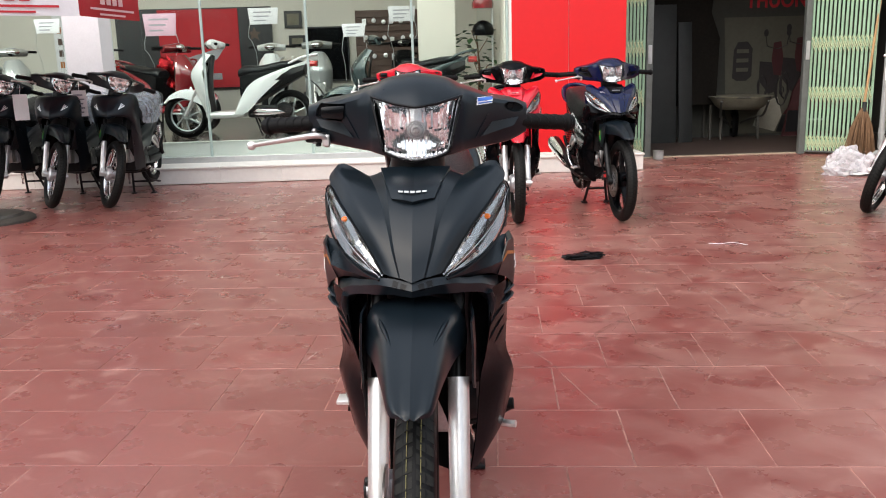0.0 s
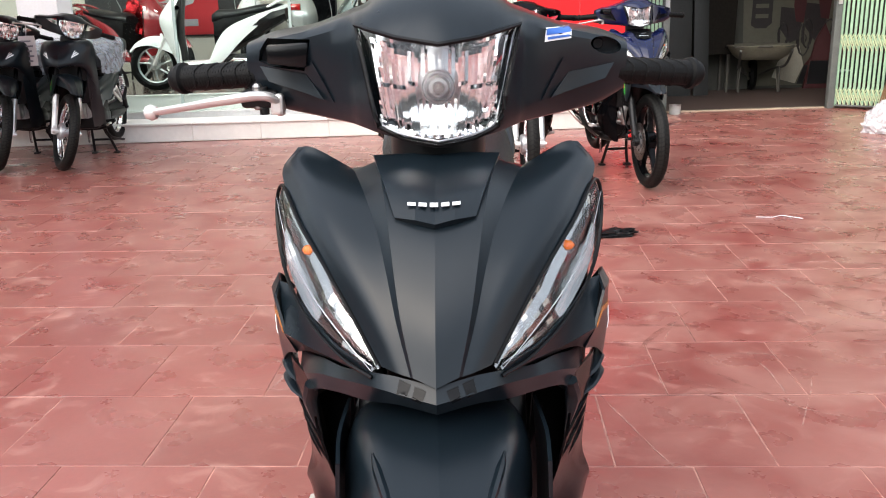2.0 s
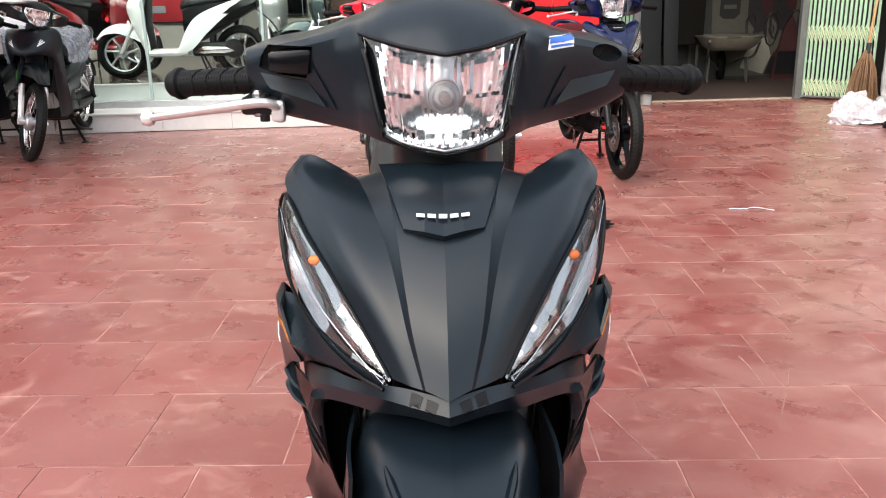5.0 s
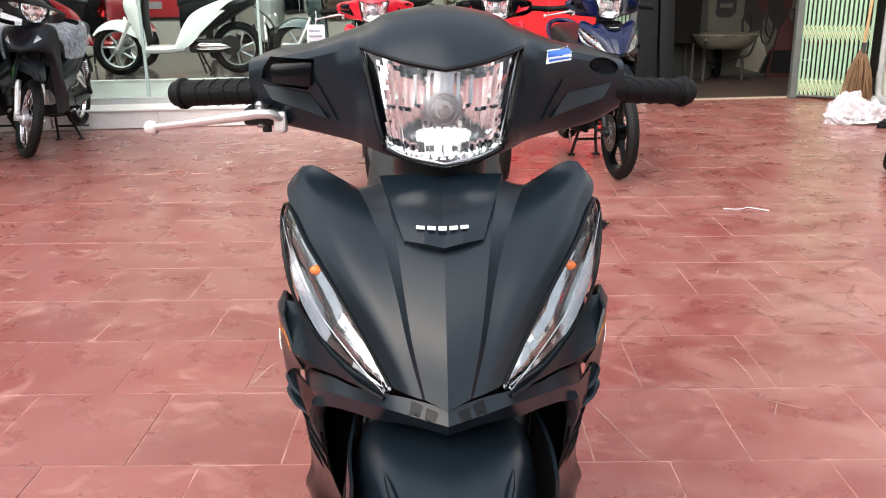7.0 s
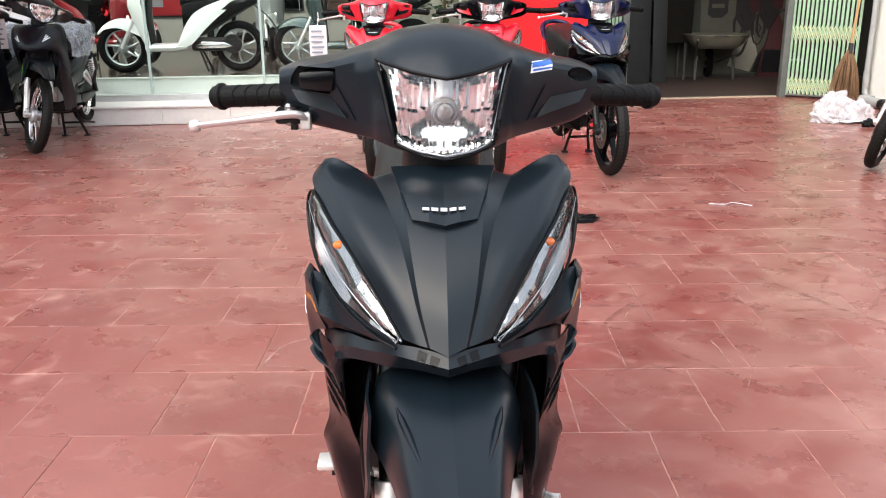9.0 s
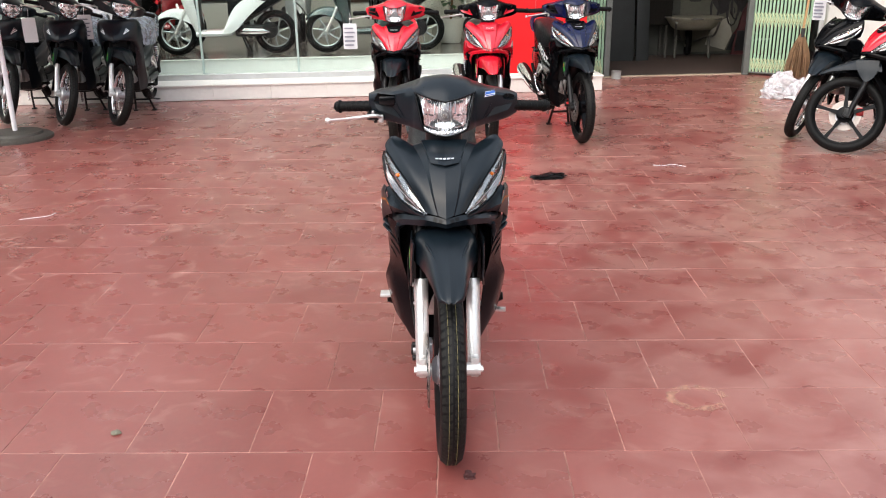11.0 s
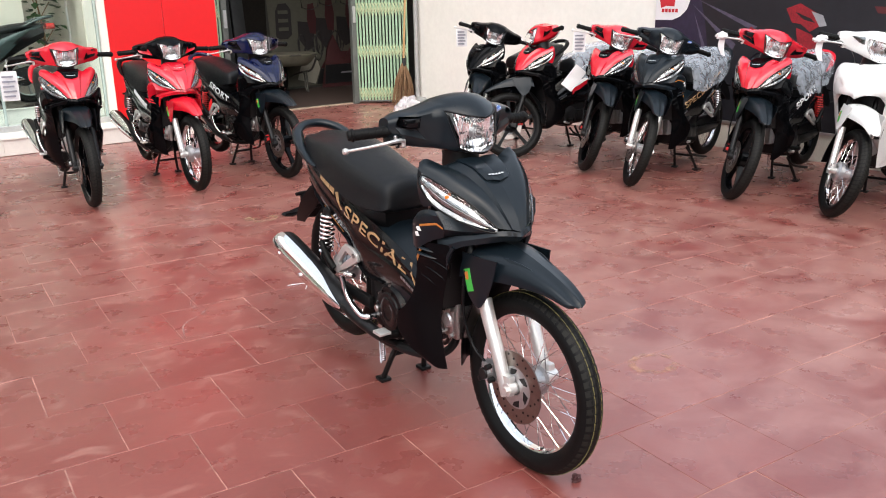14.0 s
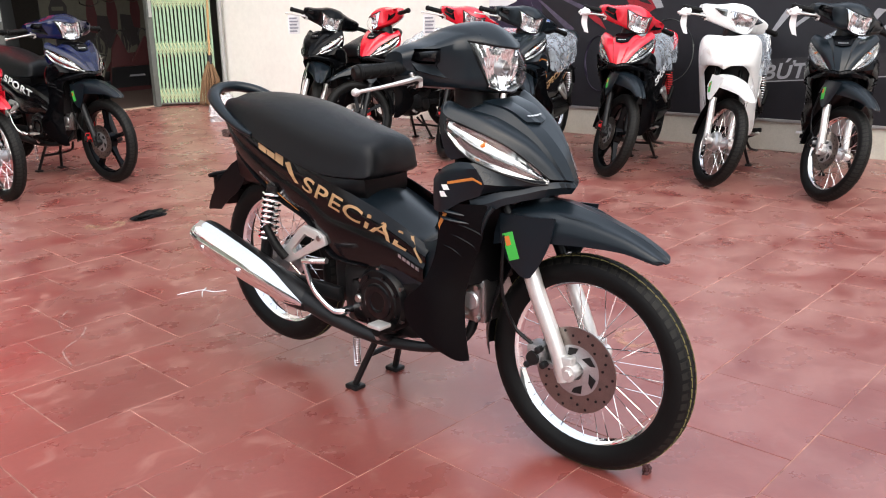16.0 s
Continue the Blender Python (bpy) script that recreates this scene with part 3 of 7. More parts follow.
# fork
for s in (-1, 1):
    side = "r" if s < 0 else "l"
    kit("fork_leg", join(tube_vf([(s * .079, .020, AX - .028), (s * .079, .050, AX + .06), (s * .079, .105, AX + .18), (s * .079, .131, AX + .245)], [.019, .0205, .0215, .022], 14, 3),
                        lathe_vf([(s * .052, .02), (s * .096, .02)], 18, (0, .003, AX)), lathe_vf([(s * .090, .0105), (s * .104, .0105)], 6, (0, .003, AX)), box_vf(min(s * .066, s * .092), max(s * .066, s * .092), -.004, .034, AX - .026, AX + .04, .006)), "fork", True, None, "silver fork leg", "", "fork_" + side)
    kit("fork_tube", tube([(s * .079, .131, AX + .24), (s * .079, .20, AX + .38), (s * .072, .30, .90)], .016, 12, 2), "plastic", True, None, "", "", "forkt_" + side)

# front mudguard
MG = [  # y, ridge z, half-width, drop
    (-.200, .585, .018, .006), (-.187, .598, .036, .016), (-.12, .633, .051, .034), (-.04, .661, .066, .058), (.03, .680, .081, .078), (.09, .691, .097, .092), (.16, .690, .103, .098), (.215, .668, .098, .09)]
kit("front_mudguard", sheet([[(0, y, z), (w * .35, y + .002, z - .005), (w * .78, y + .004, z - d * .20), (w * .965, y + .008, z - d * .60), (w, y + .010, z - d)] for y, z, w, d in MG], 4, 4, .003, 40, True, (0, .1, .3)), "fender", True, None, "")
GUARD_S = skin(KIT[-1][1])
rib = [GUARD_S.ray_cast(Vector((x, y, 1)), Vector((0, 0, -1)))[0] - Vector((0, 0, .0015)) for x, y in ((.064, .060), (.058, .035), (.050, .005), (.042, -.025), (.036, -.048))]
both("mudguard_rib", tube(rib, [.0020, .0050, .0050, .0032, .0012], 8, 3), "fender", True)
for k in KIT[-3:]:                        # the guard sits a little to one side
    for v in k[1].vertices:
        v.co.x -= .005
both("fork_cover", sheet([[(.104, .046, .668), (.110, .12, .664), (.107, .205, .662)], [(.108, .060, .602), (.114, .122, .598), (.112, .196, .590)], [(.108, .086, .548), (.113, .124, .543), (.111, .172, .540)], [(.111, .108, .513), (.114, .119, .510), (.113, .138, .513)]], 4, 4, .004, 40, False, (0, .1, .5)), "fender", True)
FORK_S = skin(KIT[-2][1])
kit("inner_mudguard", sheet([[(x * .9, .165 - abs(x) * .3, .60) for x in (-.072, -.05, 0, .05, .072)]] + [[(x, y - abs(x) * .75 + .012, z) for x in (-.070, -.05, 0, .05, .070)] for y, z in ((.240, .50), (.285, .41), (.302, .33), (.300, .262))], 4, 3, .003, 40, False, (0, 0, .3)), "plastic", True)


# front cover: a beak in two flanks with a flat centre and two creases
FC = [  # from the nose up: centre, crease, hollow, flank, upper lamp edge
    [(0, .054, .741), (.022, .064, .748), (.025, .068, .747), (.038, .074, .749), (.054, .086, .751)],
    [(0, .076, .786), (.034, .092, .796), (.039, .098, .792), (.062, .107, .795), (.084, .125, .792)],
    [(0, .110, .828), (.042, .126, .838), (.050, .134, .832), (.088, .146, .837), (.115, .166, .829)],
    [(0, .150, .864), (.049, .166, .874), (.062, .178, .864), (.116, .196, .872), (.148, .220, .860)],
    [(0, .205, .897), (.058, .215, .906), (.078, .228, .891), (.140, .252, .902), (.173, .278, .887)],
    [(0, .262, .919), (.068, .272, .921), (.094, .284, .906), (.160, .302, .922), (.184, .312, .908)],
    [(0, .296, .912), (.072, .300, .914), (.100, .306, .908), (.146, .316, .932), (.166, .322, .932)]]


def creased(rows, nu, split, soft=99, **kw):
    """Straight between the creases, smooth along them; from the column soft on, smooth across as well."""
    out = []
    for r in rows:
        q = []
        for a, b in zip(r[:soft + 1], r[1:soft + 1]):
            a, b = np.array(a), np.array(b)
            q += [a + (b - a) * k / split for k in range(split)]
        q += [np.array(p) for p in spline(r[soft:], 5)] if soft < len(r) - 1 else [np.array(r[-1])]
        out.append(q)
    return sheet([[tuple(p) for p in r] for r in out], nu, 1, **kw)


kit("front_cover", creased(FC, 7, 3, 2, thick=.003, angle=24, mirrored=True, away=(0, .35, .75)), "cover")
kit("badge_plate", creased([[(0, .154, .8760), (.020, .158, .8800), (.042, .168, .8810)], [(0, .200, .9040), (.022, .202, .9080), (.056, .210, .9100)], [(0, .262, .9290), (.026, .267, .9310), (.072, .278, .9280)]], 4, 1, thick=.007, angle=14, mirrored=True, away=(0, .3, .75)), "cover2")
me = join(*[box_vf(-.0285 + i * .0116, -.0285 + i * .0116 + .0086, -.0026, .0016 - abs(i - 2) * .0004, 0, .0006) for i in range(5)])
for v in me.vertices:
    v.co = Vector((v.co.x, .174 + abs(v.co.x) * .10, .8895 + abs(v.co.x) * .07)) + Vector((0, .78, .52)) * v.co.y * 1.5 + Vector((0, -.55, .83)) * (v.co.z + .0035)
kit("maker_badge", me, "alu", False, None, "silver maker badge")
# lower lip under lamps and beak, running out into a wing beside each lamp
LIP = [  # stations from the beak outwards: upper edge, ridge, lower edge, inner return
    [(0, .060, .740), (0, .050, .726), (0, .062, .710), (0, .120, .704)],
    [(.040, .078, .744), (.042, .068, .731), (.040, .084, .711), (.036, .135, .704)],
    [(.068, .094, .742), (.072, .092, .729), (.071, .102, .707), (.062, .150, .698)],
    [(.100, .140, .728), (.103, .132, .718), (.106, .140, .699), (.090, .165, .692)],
    [(.128, .180, .722), (.132, .170, .708), (.137, .180, .685), (.118, .200, .684)],
    [(.148, .215, .712), (.153, .205, .694), (.150, .215, .655), (.135, .235, .660)],
    [(.164, .250, .704), (.166, .245, .686), (.162, .250, .645), (.148, .265, .650)]]
kit("front_lip", creased(LIP, 5, 3, thick=.003, angle=24, mirrored=True, away=(0, .40, .72)), "cover2")
LIP_S = skin(KIT[-1][1])
both("wing", creased([  # an upper facet under each lamp, its crease and the undercut below
    [(.066, .091, .748), (.070, .094, .738), (.066, .104, .730)],
    [(.104, .126, .756), (.103, .130, .739), (.097, .146, .726)],
    [(.143, .181, .775), (.139, .166, .740), (.130, .186, .722)],
    [(.168, .222, .792), (.163, .188, .744), (.150, .210, .718)],
    [(.181, .234, .794), (.172, .197, .745), (.162, .222, .712)]], 5, 3, thick=.003, angle=24, away=(0, .40, .72)), "cover2", False, None, "", "wave")
WING_SIDE = creased([
    [(.181, .235, .795), (.184, .213, .783), (.172, .197, .745), (.164, .217, .713)],
    [(.188, .262, .795), (.196, .258, .780), (.190, .250, .735), (.184, .262, .695)],
    [(.192, .300, .782), (.200, .305, .765), (.203, .300, .715), (.199, .305, .668)],
    [(.186, .338, .756), (.194, .338, .745), (.196, .338, .700), (.192, .340, .668)]], 5, 3, thick=.003, angle=24, away=(0, .36, .72))
both("wing_side", WING_SIDE, "cover2", False, None, "", "wave")
WING_S = skin(WING_SIDE)
both("lip_strut", tube([(.143, .192, .686), (.150, .210, .655), (.144, .232, .594)], [.010, .009, .001], 8, 4, False, .7), "cover2", False, None, "", "wave")
both("inner_flank", sheet([[(.182, .332, .770), (.120, .262, .750)], [(.183, .334, .690), (.112, .258, .680)], [(.178, .338, .600), (.106, .264, .600)], [(.172, .352, .520), (.102, .282, .520)], [(.165, .370, .440), (.100, .310, .440)]], 4, 3, .002, 40, False, (0, .5, .6)), "plastic", False, None, "", "wave")
for k, dz in enumerate((0, -.019)):
    both("flank_fin", tube([(.157, .240, .657 + dz), (.178, .268, .663 + dz), (.193, .300, .670 + dz), (.190, .322, .673 + dz)], [.001, .0075, .0075, .001], 8, 4, False, .55), "cover2", False, None, "", "wave", f"flank_fin{k}")
for k, e in enumerate((0.0, .0150)):
    both("lip_grille", patch(LIP_S, [(.010 + e, .7360 + e * .25), (.021 + e, .7385 + e * .25), (.024 + e, .7270 + e * .25), (.015 + e, .7230 + e * .25)], "Y", 1, .0008, 3, 3), "plastic", False, None, "", "wave", f"lip_grille{k}")
# turn signals
TU = [(.057, .088, .750), (.086, .126, .791), (.117, .167, .829), (.150, .221, .861), (.181, .294, .890)]
TO = [(.062, .088, .742), (.096, .120, .751), (.142, .180, .776), (.176, .250, .812), (.190, .300, .866)]
mid = [tuple((np.array(a) + b) / 2 + np.array((.006, -.008, .004)) * k) for a, b, k in zip(TU, TO, (.1, .8, 1, .8, .2))]
both("turn_signal", sheet([TU, mid, TO], 5, 6, .0015, 60, False, (0, .35, .78)), "glass", False, None, "clear turn signal lens", "", "signal")
g = lattice([TU, mid, TO], 5, 8)
R_, C_ = g.shape[:2]
for i in range(R_):
    for j in range(C_):
        e = min(1, min(i, R_ - 1 - i) / 2) * min(1, min(j, C_ - 1 - j) / 2)
        bowl = max(0, 1 - ((j - C_ * .62) / (C_ * .24)) ** 2)
        low = j < C_ * .42
        g[i, j] += np.array((-.0018, .003, -.001)) + np.array((-.006, .010, -.003)) * e * ((.45 + .10 * (j % 4 == 0)) if low else .35 + .05 * (j % 3 == 0) + 1.0 * bowl)
cells = [(i * C_ + j, i * C_ + j + 1, (i + 1) * C_ + j + 1, (i + 1) * C_ + j) for i in range(R_ - 1) for j in range(C_ - 1)]
for s, sd in ((1, "l"), (-1, "r")):
    up = "signal_" + ("r" if s > 0 else "l")
    kit("reflector", done([(s * p[0], p[1], p[2]) for p in g.reshape(-1, 3)], cells, 4), "signalref", False, up, "", "", "refl_" + sd)
    kit("bulb", lathe([(-.009, .001), (-.0065, .0045), (0, .0064), (.0065, .0045), (.009, .001)], 14, (s * .1415, .2235, .8325)), "amber", False, up, "amber bulb", "", "bulb_" + sd)
    kit("lens_ridge", tube([(s * (np.array(a) * .45 + np.array(b) * .55 + (.004, -.004, .001))[0], *(np.array(a) * .45 + np.array(b) * .55 + (.004, -.004, .001))[1:]) for a, b in zip(TU, TO)], [.0003, .0007, .0008, .0007, .0003], 6, 4), "lensrib", False, up, "", "", "ridge_" + sd)
both("lamp_seal", tube([np.array(p) + (.002, -.001, -.003) for p in TO] + [np.array(p) + (.001, .001, .002) for p in TU[::-1]], .0022, 6, 4), "plastic")
both("cover_flank", sheet([[(.164, .322, .931), (.169, .331, .923)], [(.181, .306, .896), (.179, .328, .889)], [(.190, .300, .868), (.185, .320, .853)], [(.186, .276, .828), (.187, .304, .812)], [(.176, .250, .806), (.184, .288, .797)]], 4, 3, .002, 40, False, (0, .4, .85)), "cover", False, None, "", "wave")
# legs and flanks
SHIELD = sheet([
    [(.152, .205, .690), (.182, .268, .690), (.190, .324, .690)],
    [(.150, .207, .660), (.180, .270, .650), (.188, .330, .644)],
    [(.146, .224, .600), (.172, .290, .590), (.185, .338, .582)],
    [(.137, .256, .530), (.165, .312, .520), (.184, .362, .512)],
    [(.126, .285, .472), (.174, .345, .464), (.199, .390, .458)],
    [(.122, .300, .420), (.177, .360, .412), (.203, .440, .410)],
    [(.116, .305, .350), (.165, .370, .345), (.191, .445, .345)],
    [(.108, .305, .285), (.146, .362, .285), (.172, .412, .298)],
    [(.100, .305, .238), (.118, .338, .236), (.138, .372, .256)]], 5, 6, .003, 30, False, (0, .4, .5))
both("leg_shield", SHIELD, "body", False, None, "glossy black leg shield", "wave")
both("leg_shield", sheet([
    [(.150, .262, .730), (.176, .300, .735), (.188, .338, .730)],
    [(.136, .255, .640), (.168, .300, .640), (.186, .350, .630)],
    [(.128, .270, .550), (.160, .316, .550), (.180, .368, .540)],
    [(.124, .290, .460), (.152, .340, .455), (.176, .400, .440)],
    [(.120, .304, .370), (.146, .360, .360), (.170, .435, .345)],
    [(.120, .310, .275), (.140, .370, .275), (.158, .440, .285)]], 5, 6, .003, 40, False, (0, .4, .5)), "body", False, None, "", "alpha", "leg_shield_a")
SHIELD_S = skin(SHIELD)
for k, rib in enumerate(([(.300, .640), (.262, .632), (.228, .612), (.205, .585)], [(.318, .612), (.282, .602), (.250, .578), (.232, .548)], [(.330, .580), (.300, .566), (.276, .538)])):
    both("shield_rib", tube([onto(SHIELD_S, y, z, "X", 1, -.001) for y, z in rib], [.0005, .0035, .004, .0005], 8, 4), "body", False, None, "", "wave", f"shield_rib{k}")
both("shield_stripe", join(patch_vf(SHIELD_S, [(.334, .694), (.324, .696), (.302, .662), (.314, .660)], "X"), patch_vf(SHIELD_S, [(.302, .662), (.314, .660), (.340, .622), (.338, .606)], "X")), "stripe", False, None, "bronze zigzag stripe", "special")
both("shield_arrow", join(patch_vf(WING_S, [(.288, .7465), (.224, .7610), (.222, .7545), (.288, .7400)], "X"), patch_vf(WING_S, [(.224, .7610), (.203, .7500), (.202, .7435), (.222, .7545)], "X")), "stripe", False, None, "bronze arrow stripe", "special")
both("wing_mark", join(patch_vf(WING_S, [(.306, .737), (.290, .739), (.282, .727), (.298, .725)], "X"), patch_vf(WING_S, [(.312, .720), (.297, .722), (.290, .709), (.306, .707)], "X")), "pale", False, None, "", "special")
kit("inner_shield", rings([[(s * w * k, y, z) for s, w, y in ((-1, .140, .285), (0, .165, .250), (1, .140, .285), (1, .138, .312), (0, .10, .350), (-1, .138, .312))] for z, k in ((.90, .92), (.80, 1), (.66, 1.02), (.56, .95), (.46, .82))], 2, 3), "plastic")
TUNNEL = rings([[(-w, y, z - .16), (-w * 1.02, y - .025, z - .022), (-w * .7, y - .035, z), (0, y - .05, z + .012), (w * .7, y - .035, z), (w * 1.02, y - .025, z - .022), (w, y, z - .16), (0, y + .02, z - .20)] for y, z, w in ((.36, .625, .085), (.44, .565, .100), (.51, .545, .110), (.58, .562, .114), (.65, .592, .114), (.72, .624, .112), (.80, .652, .108))], 3, 3)
kit("centre_tunnel", TUNNEL, "cover2")


# handlebar cover
HC = [
    (0, ((.238, 1.051), (.308, 1.108), (.392, 1.112), (.478, 1.080), (.494, 1.000), (.405, .955), (.250, .941), (.226, .995))),
    (.06, ((.272, 1.062), (.330, 1.102), (.405, 1.103), (.478, 1.070), (.492, 1.000), (.408, .955), (.278, .950), (.262, 1.000))),
    (.088, ((.305, 1.072), (.354, 1.090), (.416, 1.091), (.477, 1.064), (.490, 1.000), (.414, .957), (.306, .956), (.300, 1.008))),
    (.105, ((.325, 1.068), (.366, 1.084), (.421, 1.085), (.476, 1.059), (.488, 1.000), (.418, .959), (.334, .958), (.324, 1.0))),
    (.15, ((.352, 1.056), (.385, 1.068), (.430, 1.070), (.470, 1.052), (.480, 1.000), (.432, .964), (.378, .962), (.362, 1.0))),
    (.20, ((.376, 1.046), (.396, 1.058), (.430, 1.062), (.462, 1.048), (.468, 1.006), (.440, .974), (.402, .970), (.384, 1.0))),
    (.236, ((.400, 1.034), (.408, 1.046), (.430, 1.048), (.452, 1.038), (.456, 1.012), (.440, .990), (.414, .987), (.402, 1.008)))]
hc_rows = [[(-x, y, z) for y, z in r] for x, r in HC[:0:-1]] + [[(x, y, z) for y, z in r] for x, r in HC]
HALF = [(0, 1.051), (.046, 1.058), (.0945, 1.0705), (.0825, 1.018), (.0735, .978), (.068, .959), (.039, .947), (0, .941)]
hole = slab(HALF + [(-x, z) for x, z in HALF[-2:0:-1]], .15, .362, "Y")
oval = [(.206 + .021 * math.cos(q) + .004 * math.sin(q), 1.042 + .0095 * math.sin(q) - .005 * math.cos(q)) for q in np.linspace(0, 2 * math.pi, 20, False)]
COWL = cut(rings(hc_rows, 4, 3, 28), hole, slab([(-.216, 1.040), (-.207, 1.054), (-.150, 1.053), (-.160, 1.016), (-.201, 1.020), (-.219, 1.027)], .25, .408, "Y"), slab(oval, .25, .412, "Y"))
kit("handlebar_cover", COWL, "cowl", True, None, "", "wave")
COWL_S = skin(rings(hc_rows, 4, 3, 28))
kit("switch_block", slab([(-.202, 1.047), (-.152, 1.050), (-.156, 1.020), (-.202, 1.025)], .349, .415, "Y", .003), "gloss", True, None, "glossy black switch block", "wave")
kit("key_hole", lathe([(.404, .003), (.404, .0060), (.408, .0075), (.414, .0075)], 14, (.200, 0, 1.043), "Y"), "dark", True, None, "", "wave")
both("cover_fin", join(patch_vf(COWL_S, [(.218, 1.021), (.158, 1.012), (.136, .983), (.206, 1.003)], "Y", 1, .001, 10, 4, .008), patch_vf(COWL_S, [(.158, 1.014), (.150, 1.029), (.124, .981), (.136, .983)], "Y", 1, .003, 8, 3)), "cover2", True, None, "", "wave")
kit("sticker", patch(COWL_S, [(.125, 1.048), (.159, 1.0515), (.161, 1.066), (.127, 1.064)], "Y", 1, .0010), "pale", True, None, "small white and blue sticker", "special")
kit("sticker_mark", join(patch_vf(COWL_S, [(.127, 1.0555), (.1595, 1.059), (.160, 1.065), (.128, 1.0630)], "Y", 1, .0018), patch_vf(COWL_S, [(.129, 1.0505), (.157, 1.0535), (.157, 1.0560), (.129, 1.0535)], "Y", 1, .0018)), "bluest", True, "sticker", "", "special")
# headlight
HL = [[(-.0925, .309, 1.067), (-.045, .262, 1.056), (0, .235, 1.049), (.045, .262, 1.056), (.0925, .309, 1.067)],
      [(-.0805, .296, 1.018), (-.044, .240, 1.010), (0, .212, 1.006), (.044, .240, 1.010), (.0805, .296, 1.018)],
      [(-.0715, .283, .978), (-.040, .240, .971), (0, .217, .968), (.040, .240, .971), (.0715, .283, .978)],
      [(-.0660, .275, .961), (-.038, .256, .949), (0, .243, .943), (.038, .256, .949), (.0660, .275, .961)]]
kit("headlight", sheet(HL, 4, 4, .0018, 60, False, (0, .4, 1.0)), "glass", True, None, "clear headlight lens", "wave")
g = lattice(HL, 8, 12)
R_, C_ = g.shape[:2]
for i in range(R_):
    for j in range(C_):
        x, y, z = g[i, j]
        h = (z - .995) / .058
        edge = min(1, min(i, R_ - 1 - i) / 2.0) * min(1, min(j, C_ - 1 - j) / 3.0)
        bowl = max(0, 1 - (x / .064) ** 2) * max(0, 1 - h * h)
        wing = abs(x) > .058 + .012 * h
        flute = .0050 * ((j // 5) % 2) if wing else .0045 * (j % 3 > 0) * (.25 + .75 * (h < .15)) + .002 * ((j * 7) % 4 == 0)
        g[i, j] = (x, y + .004 + .070 * bowl ** .7 + flute * edge, z)
kit("reflector", done(g.reshape(-1, 3), [(i * C_ + j, i * C_ + j + 1, (i + 1) * C_ + j + 1, (i + 1) * C_ + j) for i in range(R_ - 1) for j in range(C_ - 1)], 5), "mirror", True, "headlight", "fluted chrome reflector", "wave", "headrefl")
kit("bulb_cap", lathe([(.250, .002), (.250, .0050), (.255, .0068), (.300, .0068)], 20, (0, 0, 1.003), "Y"), "steel", True, "headlight", "round metal bulb cap", "wave")
kit("bulb_ring", join(lathe_vf([(.270, .0105), (.267, .0135), (.270, .0155), (.300, .0155)], 24, (0, 0, 1.003), "Y"), lathe_vf([(.272, .0170), (.270, .0182), (.272, .0195), (.300, .0195)], 24, (0, 0, 1.003), "Y")), "cast", True, "headlight", "", "wave")
seal = []
for a, b in zip(HALF, HALF[1:]):
    seal += [(a[0] + (b[0] - a[0]) * k / 3, a[1] + (b[1] - a[1]) * k / 3) for k in range(3)]
seal = seal + [HALF[-1]] + [(-x, z) for x, z in seal[:0:-1]]
kit("headlight_seal", tube([onto(COWL_S, x * .985, .998 + (z - .998) * .985, "Y", 1, .0005) for x, z in seal], .0030, 6, 1, True), "plastic", True, None, "", "wave")
both("lens_rim", tube([np.array(p) + (-.004, .001, 0) for p in (HL[0][4], HL[1][4], HL[2][4], HL[3][4])] + [np.array(HL[3][3]) + (0, .001, .004), np.array(HL[3][2]) + (0, .001, .004)], .0012, 6, 4), "lensrib", True, None, "", "wave")
kit("steering_neck", rings([[(-.045, .32, z), (0, .30, z), (.045, .32, z), (.055, .38, z), (0, .42, z), (-.055, .38, z)] for z in (.88, .92, .965)], 2, 3), "dark", True)
# handlebar ends
for s, sd in ((-1, "r"), (1, "l")):
    a, b = Vector((s * .222, .412, 1.010)), Vector((s * .345, .457, 1.001))
    along = (b - a).normalized()
    upv = Vector((0, 0, 1))
    sidev = along.cross(upv).normalized()
    core = tube_vf([a.lerp(b, t) for t in (0, .84, .86, .90, .92, .97, 1)], [.0165, .0165, .0205, .0205, .0168, .0165, .013], 18, 1)
    waves = []
    for k in range(5):
        c = a.lerp(b, .10 + .155 * k)
        waves.append(tube_vf([c + (sidev * math.cos(q) + upv * math.sin(q)) * .0166 + along * (.010 * math.cos(q + .8) + .004 * math.sin(3 * q)) for q in np.linspace(0, 2 * math.pi, 22, False)], .0013, 5, 1, True))
    fine = [tube_vf([c + (sidev * math.cos(q) + upv * math.sin(q)) * .0163 for q in np.linspace(0, 2 * math.pi, 16, False)], .0006, 4, 1, True) for c in [a.lerp(b, .03 + .80 * i / 26) for i in range(27)]]
    kit("grip", join(core), "rubber", True, None, "black ribbed rubber grip", "", "grip_" + sd)
    kit("grip_rib", join(*waves, *fine), "rubber", True, "grip_" + sd, "", "", "grip_rib_" + sd)
kit("lever_end", box(-.206, -.190, .374, .398, .962, .988, .004), "alu", True)
kit("lever_bolt", lathe([(.968, .005), (.970, .007), (.996, .007), (1.000, .004)], 10, (-.222, .384, 0), "Z"), "steel", True)
kit("lever_bracket", join(box_vf(-.243, -.196, .376, .425, .970, .992, .006), lathe_vf([(.962, .006), (.996, .006)], 10, (-.215, .385, 0), "Z")), "dark", True)
